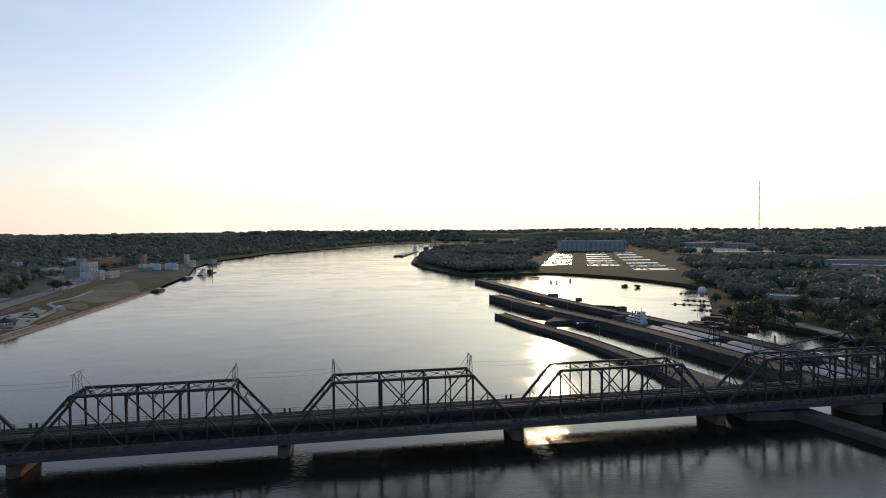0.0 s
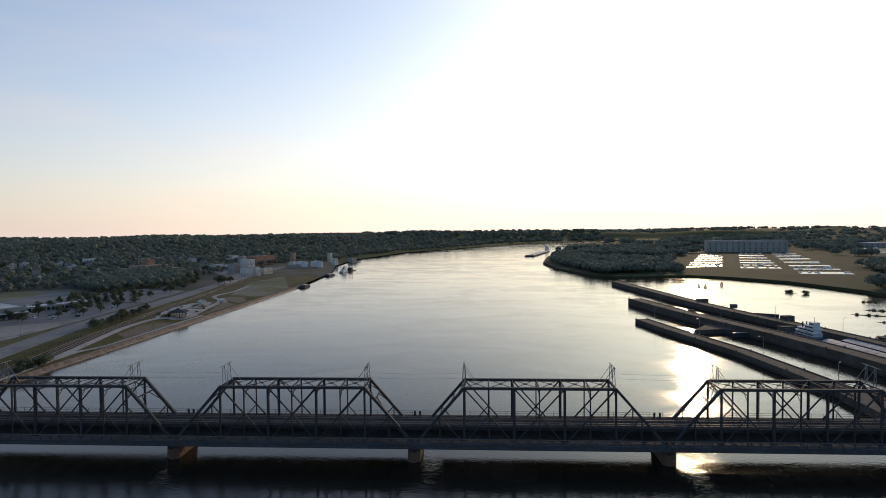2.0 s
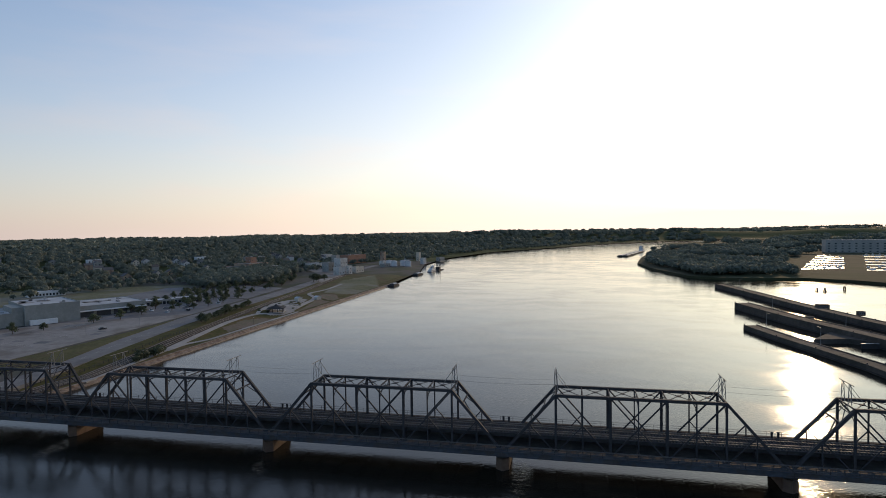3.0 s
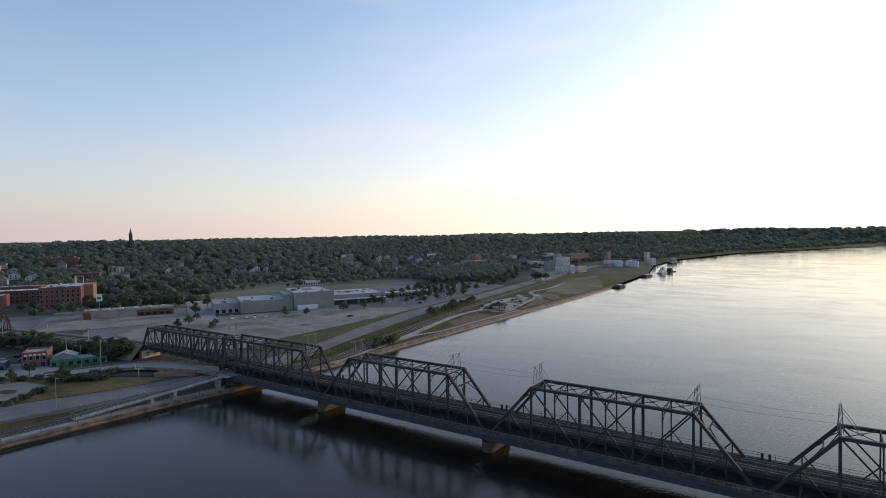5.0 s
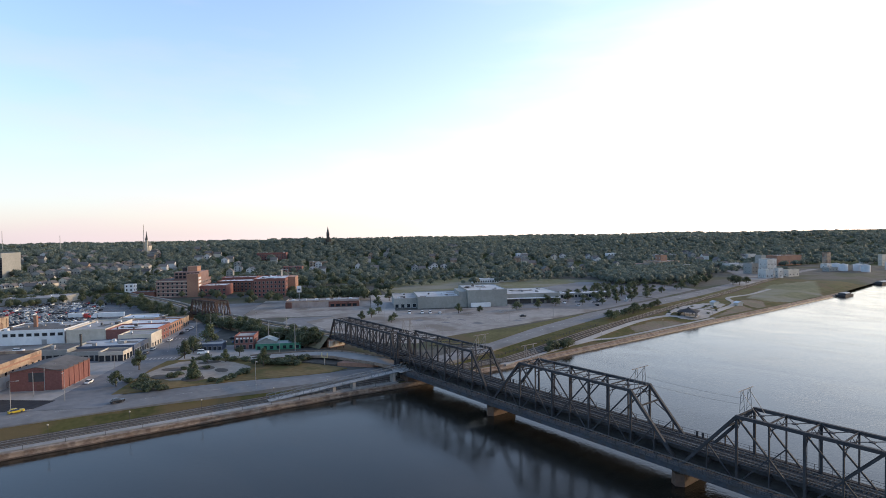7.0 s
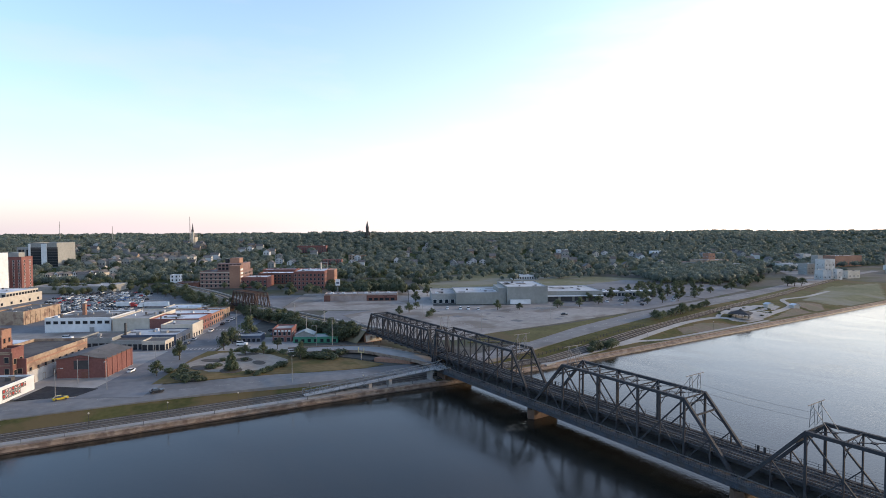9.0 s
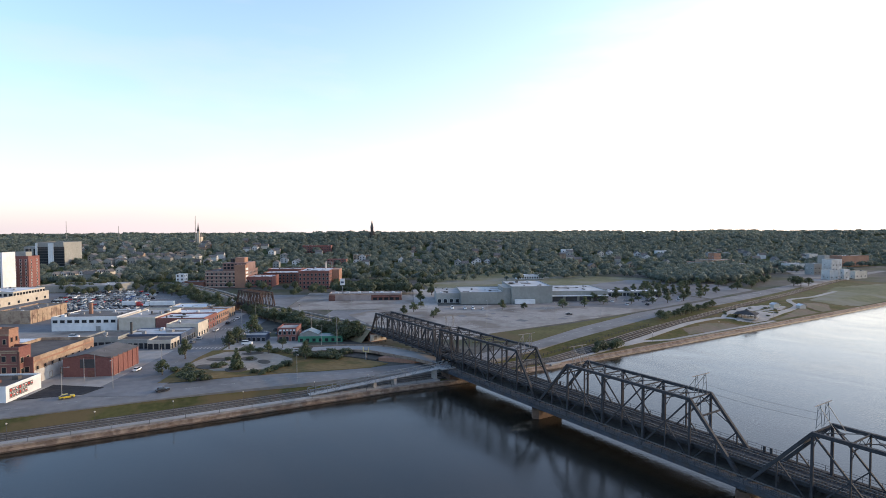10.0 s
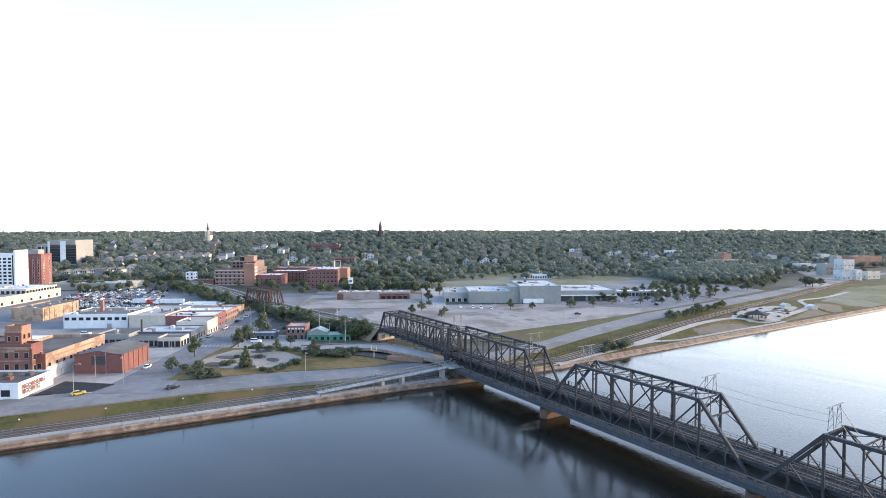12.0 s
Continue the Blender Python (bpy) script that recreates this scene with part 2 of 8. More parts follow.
M = {
    "steel": surface("painted_steel", (0.036, 0.037, 0.041), (0.062, 0.062, 0.066), 1.2, 0.15, 0.7, 0.0, 0.15, c=(0.042, 0.032, 0.027), c_scale=0.3, c_amount=0.4, spec=0.10),
    "steel_pale": surface("galvanised_steel", (0.22, 0.22, 0.22), (0.34, 0.33, 0.32), 1.0, 0.2, 0.5, 0.3, 0.1),
    "mast_steel": surface("mast_steel", (0.17, 0.155, 0.14), (0.27, 0.245, 0.225), 1.0, 0.2, 0.6, 0.0, 0.05, spec=0.2),
    "blue_girder": surface("blue_grey_girder_paint", (0.038, 0.044, 0.055), (0.070, 0.078, 0.092), 1.0, 0.12, 0.65, 0.0, 0.1, c=(0.062, 0.050, 0.042), c_scale=0.3, c_amount=0.6, spec=0.2),
    "timber": surface("creosote_timber", (0.027, 0.027, 0.029), (0.052, 0.051, 0.053), 1.5, 0.2, 0.9, spec=0.2),
    "rail": surface("rail_steel", (0.085, 0.080, 0.078), (0.15, 0.14, 0.135), 1.5, 0.2, 0.55, 0.2, 0.05),
    "deck": surface("bridge_deck", (0.070, 0.065, 0.060), (0.125, 0.115, 0.105), 0.8, 0.12, 0.85, c=(0.05, 0.048, 0.047), c_scale=0.25, c_amount=0.7),
    "water": river_water(),
    "glass": window_glass(),
    "pierstone": surface("pier_sandstone", (0.075, 0.047, 0.034), (0.15, 0.095, 0.065), 0.7, 0.12, 0.9, bump=0.6, c=(0.10, 0.075, 0.055), c_scale=0.2),
    "seawall": surface("seawall_concrete", (0.150, 0.108, 0.080), (0.270, 0.205, 0.158), 0.6, 0.06, 0.9, bump=0.7, c=(0.105, 0.070, 0.052), c_scale=0.4, c_amount=0.8),
    "concrete": surface("old_concrete", (0.255, 0.242, 0.225), (0.374, 0.357, 0.340), 0.35, 0.03, 0.9, c=(0.187, 0.170, 0.153), c_scale=0.06),
    "pavement": surface("pavement_concrete", (0.205, 0.195, 0.182), (0.305, 0.290, 0.273), 0.25, 0.03, 0.9, c=(0.180, 0.175, 0.170), c_scale=0.05),
    "asphalt": surface("asphalt", (0.110, 0.113, 0.119), (0.171, 0.171, 0.177), 0.25, 0.025, 0.9, c=(0.083, 0.083, 0.086), c_scale=0.04, spec=0.25),
    "lot": surface("worn_lot", (0.178, 0.165, 0.152), (0.270, 0.252, 0.234), 0.3, 0.03, 0.9, c=(0.115, 0.095, 0.078), c_scale=0.05, c_amount=0.7, spec=0.25),
    "grass": surface("dry_grass", (0.040, 0.043, 0.014), (0.095, 0.084, 0.030), 0.5, 0.05, 0.95, c=(0.114, 0.081, 0.040), c_scale=0.07, c_amount=0.85, spec=0.08),
    "lawn": surface("green_lawn", (0.060, 0.060, 0.026), (0.118, 0.106, 0.048), 0.5, 0.05, 0.95, c=(0.105, 0.078, 0.045), c_scale=0.06, c_amount=0.75, spec=0.08),
    "ground": surface("town_ground", (0.056, 0.054, 0.047), (0.100, 0.095, 0.085), 0.15, 0.02, 0.95, c=(0.041, 0.050, 0.022), c_scale=0.02, c_amount=0.8, spec=0.15),
    "farland": surface("far_fields", (0.035, 0.040, 0.024), (0.066, 0.066, 0.044), 0.02, 0.003, 0.95, c=(0.045, 0.055, 0.027), c_scale=0.004, c_amount=0.8, spec=0.06),
    "hillfloor": surface("wooded_ground", (0.03, 0.045, 0.018), (0.075, 0.085, 0.035), 0.1, 0.01, 0.95, spec=0.06),
    "leaf": surface("foliage", (0.046, 0.062, 0.030), (0.098, 0.114, 0.054), 0.35, 0.015, 0.6, bump=0.4, spread=0.25, leafy=0.40, sheen=0.12),
    # distance haze put into the far leaves: paler, bluer base, strong sheen
    "leaf_hazed": surface("hazed_far_foliage", (0.094, 0.116, 0.092), (0.145, 0.166, 0.130), 0.15, 0.012, 0.6, bump=0.2, leafy=0.45, sheen=0.32),
    "lockstone": surface("stained_lock_concrete", (0.055, 0.048, 0.042), (0.11, 0.098, 0.086), 0.35, 0.04, 0.9, bump=0.5, c=(0.05, 0.046, 0.038), c_scale=0.08, spec=0.15),
    "bark": surface("bark", (0.06, 0.045, 0.033), (0.13, 0.10, 0.08), 1.5, 0.3, 0.95),
    "brick": surface("red_brick", (0.150, 0.058, 0.050), (0.235, 0.098, 0.082), 1.2, 0.08, 0.9, c=(0.17, 0.072, 0.058), c_scale=0.1, spread=0.12),
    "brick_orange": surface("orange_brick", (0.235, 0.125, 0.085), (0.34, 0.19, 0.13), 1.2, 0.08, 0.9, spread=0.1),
    "brick_tan": surface("tan_brick", (0.26, 0.185, 0.125), (0.40, 0.30, 0.215), 0.9, 0.1, 0.9, c=(0.17, 0.10, 0.075), c_scale=0.22, c_amount=0.75),
    "brick_grey": surface("grey_block", (0.22, 0.22, 0.205), (0.31, 0.305, 0.285), 0.6, 0.05, 0.9, spread=0.1),
    "white": surface("white_paint", (0.56, 0.565, 0.57), (0.72, 0.72, 0.715), 0.4, 0.05, 0.7, bump=0.05, c=(0.58, 0.57, 0.55), c_scale=0.12, c_amount=0.4),
    "cream": surface("cream_stone", (0.40, 0.35, 0.285), (0.54, 0.485, 0.41), 0.4, 0.05, 0.85),
    "roof": surface("tar_roof", (0.055, 0.050, 0.048), (0.10, 0.094, 0.09), 0.3, 0.05, 0.95, c=(0.14, 0.13, 0.125), c_scale=0.08),
    "roof_grey": surface("gravel_roof", (0.22, 0.215, 0.21), (0.33, 0.32, 0.31), 0.3, 0.04, 0.95, c=(0.15, 0.145, 0.14), c_scale=0.06),
    "roof_white": surface("white_roof", (0.44, 0.46, 0.49), (0.60, 0.615, 0.63), 0.2, 0.04, 0.75, c=(0.30, 0.31, 0.32), c_scale=0.07),
    "roof_pale": surface("pale_grey_roof", (0.30, 0.315, 0.33), (0.42, 0.43, 0.44), 0.2, 0.04, 0.8, c=(0.24, 0.245, 0.25), c_scale=0.06),
    "shingle": surface("shingles", (0.060, 0.056, 0.055), (0.115, 0.108, 0.105), 0.8, 0.08, 0.95, spread=0.3),
}


# ---- mesh tools ----
def part(name, bm, material, parent=None, label=""):
    """Links a bmesh as one mesh object, under a thing or a part where one is given."""
    me = bpy.data.meshes.new(name)
    bm.to_mesh(me)
    bm.free()
    for m in material if isinstance(material, (list, tuple)) else (material,):
        me.materials.append(M[m] if isinstance(m, str) else m)
    ob = new(name, me)
    ob.parent = parent
    return tagged(ob, label)


def shared(name, mesh, parent, m=None):
    ob = new(name, mesh)
    ob.parent = parent
    if m is not None:
        ob.matrix_basis = m
    return ob


def box(bm, x0, y0, z0, x1, y1, z1, mi=0):
    v = [bm.verts.new(p) for p in ((x0, y0, z0), (x1, y0, z0), (x1, y1, z0), (x0, y1, z0), (x0, y0, z1), (x1, y0, z1), (x1, y1, z1), (x0, y1, z1))]
    for q in ((3, 2, 1, 0), (4, 5, 6, 7), (0, 1, 5, 4), (1, 2, 6, 5), (2, 3, 7, 6), (3, 0, 4, 7)):
        bm.faces.new([v[i] for i in q]).material_index = mi


def boxed(*a):
    bm = bmesh.new()
    box(bm, *a)
    return bm


def beam(bm, a, b, w, h=None, mi=0):
    """A square-edged bar from a to b, w wide and h deep."""
    a, b, h = Vector(a), Vector(b), h or w
    d = (b - a).normalized()
    side = d.cross(Vector((0, 0, 1)))
    side = Vector((1, 0, 0)) if side.length < 1e-4 else side.normalized()
    up = side.cross(d).normalized()
    ring = [side * sx * w / 2 + up * sy * h / 2 for sx, sy in ((-1, -1), (1, -1), (1, 1), (-1, 1))]
    v = [bm.verts.new(p + r) for p in (a, b) for r in ring]
    for q in ((3, 2, 1, 0), (4, 5, 6, 7), (0, 1, 5, 4), (1, 2, 6, 5), (2, 3, 7, 6), (3, 0, 4, 7)):
        bm.faces.new([v[i] for i in q]).material_index = mi


def beamed(*a, **k):
    bm = bmesh.new()
    beam(bm, *a, **k)
    return bm


def tube(bm, a, b, r0, r1=None, n=8, mi=0):
    a, b, r1 = Vector(a), Vector(b), r0 if r1 is None else r1
    d = (b - a).normalized()
    s = d.cross(Vector((0, 0, 1)))
    s = Vector((1, 0, 0)) if s.length < 1e-4 else s.normalized()
    u = s.cross(d)
    rings = [[bm.verts.new(p + (s * math.cos(i * math.tau / n) + u * math.sin(i * math.tau / n)) * r) for i in range(n)] for p, r in ((a, r0), (b, r1))]
    for i in range(n):
        j = (i + 1) % n
        bm.faces.new((rings[0][i], rings[0][j], rings[1][j], rings[1][i])).material_index = mi
    bm.faces.new(rings[0][::-1]).material_index = mi
    bm.faces.new(rings[1]).material_index = mi


def tubed(*a, **k):
    bm = bmesh.new()
    tube(bm, *a, **k)
    return bm


def slab(bm, pts, z0, z1, mi=0):
    """A prism over a plan outline, counter-clockwise, between two heights."""
    lo, hi = [bm.verts.new((x, y, z0)) for x, y in pts], [bm.verts.new((x, y, z1)) for x, y in pts]
    bm.faces.new(hi).material_index = mi
    bm.faces.new(lo[::-1]).material_index = mi
    for i in range(len(pts)):
        j = (i + 1) % len(pts)
        bm.faces.new((lo[i], lo[j], hi[j], hi[i])).material_index = mi


def ribbon(bm, line, half, z0, z1, mi=0):
    """A strip of ground along a plan line [(x, y)], with half width (or one per point) and thickness. z1 None: z0 above the land."""
    n = len(line)
    halves = half if isinstance(half, (list, tuple)) else [half] * n
    rows = []
    for i, (x, y) in enumerate(line):
        a, b = Vector(line[max(i - 1, 0)]), Vector(line[min(i + 1, n - 1)])
        d = (b - a).normalized()
        q = Vector((-d.y, d.x)) * halves[i]
        p, r = (x + q.x, y + q.y), (x - q.x, y - q.y)
        hp, hr = (z1, z1) if z1 is not None else (float(land(*p)) + z0, float(land(*r)) + z0)
        lp, lr = (z0, z0) if z1 is not None else (hp - 0.7, hr - 0.7)
        rows.append([bm.verts.new(v) for v in ((*p, lp), (*r, lr), (*r, hr), (*p, hp))])
    for a, b in zip(rows, rows[1:]):
        for i in range(4):
            j = (i + 1) % 4
            bm.faces.new((a[i], a[j], b[j], b[i])).material_index = mi
    bm.faces.new(rows[0][::-1]).material_index = mi
    bm.faces.new(rows[-1]).material_index = mi


def smooth_line(pts, step=6.0):
    """Points along a Catmull-Rom curve through the given plan points."""
    out = []
    P = [Vector(p) for p in pts]
    P = [2 * P[0] - P[1], *P, 2 * P[-1] - P[-2]]
    for i in range(1, len(P) - 2):
        n = max(1, int((P[i + 1] - P[i]).length / step))
        for k in range(n):
            t = k / n
            out.append(0.5 * (2 * P[i] + (P[i + 1] - P[i - 1]) * t + (2 * P[i - 1] - 5 * P[i] + 4 * P[i + 1] - P[i + 2]) * t * t + (3 * P[i] - P[i - 1] - 3 * P[i + 1] + P[i + 2]) * t ** 3))
    out.append(P[-2])
    return [tuple(p) for p in out]


def empty(name, x=0, y=0, z=0, turn=0, **tags):
    ob = new(name)
    ob.empty_display_size = 0.5
    ob.matrix_basis = pose(x, y, z, 0, 0, turn)
    return tagged(ob, **tags)


# ---- the land and the river ----
BANK = ((-1500, -330), (-600, -205), (-300, -158), (-150, -139.5), (-107, -136), (-67, -133), (-30, -130.3), (0, -126), (40, -124.2), (80, -124.8), (460, -125), (640, -138), (800, -172), (1000, -180), (1320, -120), (1612, 22), (2050, 234), (2250, 420), (2600, 950), (3200, 2600), (4900, 4900))
BANK_Y, BANK_X = [b[0] for b in BANK], [b[1] for b in BANK]


def bank(y):
    return np.interp(y, BANK_Y, BANK_X)


def ease(a, b, x):
    t = np.clip((x - a) / (b - a), 0, 1)
    return t * t * (3 - 2 * t)


def land(x, y):
    """Height of the town's ground: a flat by the river, then wooded bluffs."""
    x, y = np.asarray(x, float), np.asarray(y, float)
    d = bank(y) - x
    foot = np.interp(y, (-400, 200, 500, 800, 1200), (600, 430, 330, 140, 90))
    top = 34 + 5 * np.sin(x * 0.006 + y * 0.004) + 4 * np.sin(y * 0.011 - x * 0.003 + 1.0) + 8 * ease(1500, 4200, y)
    return 2.2 + 2.3 * ease(5, 24, d) + top * ease(foot, foot + 520, d) * (1 - 0.4 * ease(foot + 420, foot + 900, d))


def sheet(name, xs, ys, height, material, smooth=True):
    X, Y = xs, ys
    Z = height(X, Y)
    r, c = X.shape
    idx = np.arange(r * c).reshape(r, c)
    faces = np.stack([idx[:-1, :-1], idx[:-1, 1:], idx[1:, 1:], idx[1:, :-1]], -1).reshape(-1, 4)
    me = bpy.data.meshes.new(name)
    me.from_pydata(np.stack([X, Y, Z], -1).reshape(-1, 3).tolist(), [], faces.tolist())
    for m in material:
        me.materials.append(M[m])
    if smooth:
        me.polygons.foreach_set("use_smooth", [True] * len(me.polygons))
    return new(name, me)


_off = np.concatenate([[0, 1, 3, 5, 8, 11, 14, 17, 20, 24], np.arange(28, 120, 6), np.arange(120, 1100, 16), np.geomspace(1120, 6000, 26)])
_row = np.concatenate([np.linspace(-1500, -220, 30), np.arange(-200, 700, 8), np.geomspace(710, 4900, 90)])
_Y, _D = np.meshgrid(_row, _off, indexing="ij")
_X = bank(_Y) - _D
ground = tagged(sheet("ground", _X[:, ::-1], _Y[:, ::-1], land, ("ground", "hillfloor", "grass", "lawn")), "town ground with worn lots and wooded bluffs", "ground", kind="structure")
ROAD_NEAR = ((-330, 40), (-150, 21), (-105, 20), (-80, 16.5), (-55, 13), (-28, 10), (10, 10), (64, 22), (104, 31), (177, 47), (268, 57), (380, 69), (477, 90), (560, 97))


def cover(x, y):
    """Which ground cover lies there: bare town ground, woods floor, dry grass or mown lawn."""
    d = float(bank(y)) - x
    if d > float(np.interp(y, (-400, 200, 500, 800, 1200), (600, 430, 330, 140, 90))) - 20:
        return 1
    if -330 < y < 560 and d < float(np.interp(y, [r[0] for r in ROAD_NEAR], [r[1] for r in ROAD_NEAR])) + 6:
        return 3 if y > 335 and d > 12 else 2
    return 1 if y > 880 else 0


ground.data.polygons.foreach_set("material_index", [cover(p.center.x, p.center.y) for p in ground.data.polygons])

bm = bmesh.new()
bm.faces.new([bm.verts.new(p) for p in ((-800, -1600, 0.6), (5200, -1600, 0.6), (5200, 5000, 0.6), (-800, 5000, 0.6))])
tagged(part("water", bm, "water"), "calm grey river water mirroring the sky", "water", kind="structure")

# wooded island beyond the lock, and the far shore behind it
ISLE = [(345, 60), (330, 150), (318, 182), (345, 216), (420, 330), (424, 374), (405, 466), (370, 520), (332, 548), (252, 544), (215, 570), (192, 700), (187, 825), (215, 1000), (300, 1377), (446, 2016), (900, 2500), (5200, 3800), (5200, -1500), (760, -1500), (520, -300), (400, -60)]
bm = bmesh.new()
slab(bm, [tuple(p) for p in ISLE][::-1], -3, 3.4)
tagged(part("ground_island", bm, "farland"), "flat wooded island ground beside the river lock", "ground", kind="structure")


def ridge_height(x, y):
    return 3.0 + 39 * ease(2700, 4600, np.hypot(x - 70, y + 160)) + 3 * np.sin(x * 0.004) + 3 * np.sin(y * 0.005 + 2)


_A, _R = np.meshgrid(np.radians(np.linspace(-20, 150, 120)), np.linspace(2650, 4850, 16), indexing="ij")
tagged(sheet("ground_far_shore", 70 + np.sin(_A) * _R, -160 + np.cos(_A) * _R, ridge_height, ("farland",)), "distant low hills along the horizon", "hills", kind="structure")


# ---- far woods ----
def woods(name, spots, material="leaf_hazed", seed=3, leaves=34, leaf=(0.24, 0.52), label="dense green woods covering the bluffs"):
    """Many small trees in one mesh: each a ragged crown of leaf clumps round a dark core. spots: x, y, z, height, radius."""
    rng = np.random.default_rng(seed)
    spots = np.asarray(spots)
    n, leaves = len(spots), leaves * 2
    x, y, z, h, r = spots.T
    core = np.array([(1, 0, 0), (-1, 0, 0), (0, 1, 0), (0, -1, 0), (0, 0, 1), (0, 0, -1)], float)
    tri = np.array([(0, 2, 4), (2, 1, 4), (1, 3, 4), (3, 0, 4), (2, 0, 5), (1, 2, 5), (3, 1, 5), (0, 3, 5)])
    centre = np.stack([x, y, z + h * 0.55], 1)
    size = np.stack([r * 0.70, r * 0.70, h * 0.40], 1)
    cv = centre[:, None, :] + core[None] * size[:, None, :] * rng.uniform(0.8, 1.1, (n, 6, 1))
    cf = (tri[None] + (np.arange(n) * 6)[:, None, None]).reshape(-1, 3)
    # leaf clumps on the crown's shell
    d = rng.normal(size=(n, leaves, 3))
    d /= np.linalg.norm(d, axis=2, keepdims=True)
    d[..., 2] = np.abs(d[..., 2]) * 1.15 - 0.3
    rad = rng.uniform(0.62, 1.05, (n, leaves, 1))
    p = centre[:, None, :] + d * rad * np.stack([r, r, h * 0.47], 1)[:, None, :]
    nrm = d + rng.normal(scale=0.28, size=d.shape)
    nrm /= np.linalg.norm(nrm, axis=2, keepdims=True)
    a = np.cross(nrm, rng.normal(size=d.shape))
    a /= np.linalg.norm(a, axis=2, keepdims=True)
    b = np.cross(nrm, a)
    s = (rng.uniform(*leaf, (n, leaves, 1)) * 0.85 * r[:, None, None])
    spray = np.stack([p - a * s - b * s * 0.7, p + a * s * 1.1 - b * s * 0.5, p + a * s * 0.1 + b * s * 1.1], 2)
    lv = spray.reshape(-1, 3)
    lf = np.arange(len(lv)).reshape(-1, 3) + n * 6
    me = bpy.data.meshes.new(name)
    me.from_pydata(np.concatenate([cv.reshape(-1, 3), lv]).tolist(), [], cf.tolist() + lf.tolist())
    me.materials.append(M[material])
    return tagged(new(name, me), label, "woods", kind="stuff")


def wood_spots(cells, height, accept, seed, tall=(8, 14), ref=700.0, step=11.0):
    """Scattered tree places over a plan rectangle, sparser and larger with distance from the river bend."""
    rng = np.random.default_rng(seed)
    out = []
    x0, x1, y0, y1 = cells
    y = y0
    while y < y1:
        k = max(1.0, math.hypot((x0 + x1) / 2 - 60, y + 130) / ref)
        x = x0
        while x < x1:
            px, py = x + rng.uniform(-0.5, 0.5) * step * k, y + rng.uniform(-0.5, 0.5) * step * k
            if accept(px, py, rng):
                h = rng.uniform(*tall) * (1 + 0.15 * (k - 1))
                out.append((px, py, float(height(px, py)) - 0.5, h, h * rng.uniform(0.42, 0.66) * (1 + 0.35 * (k - 1))))
            x += step * k
        y += step * k
    return out




# ---- the double-deck truss bridge ----
Z_TOP, Z_RAIL, Z_LOW, HALF = 20.36, 9.9, 5.5, 4.33
PIERS = (-80.3, -13.35, 53.55, 120.9, 187.9)


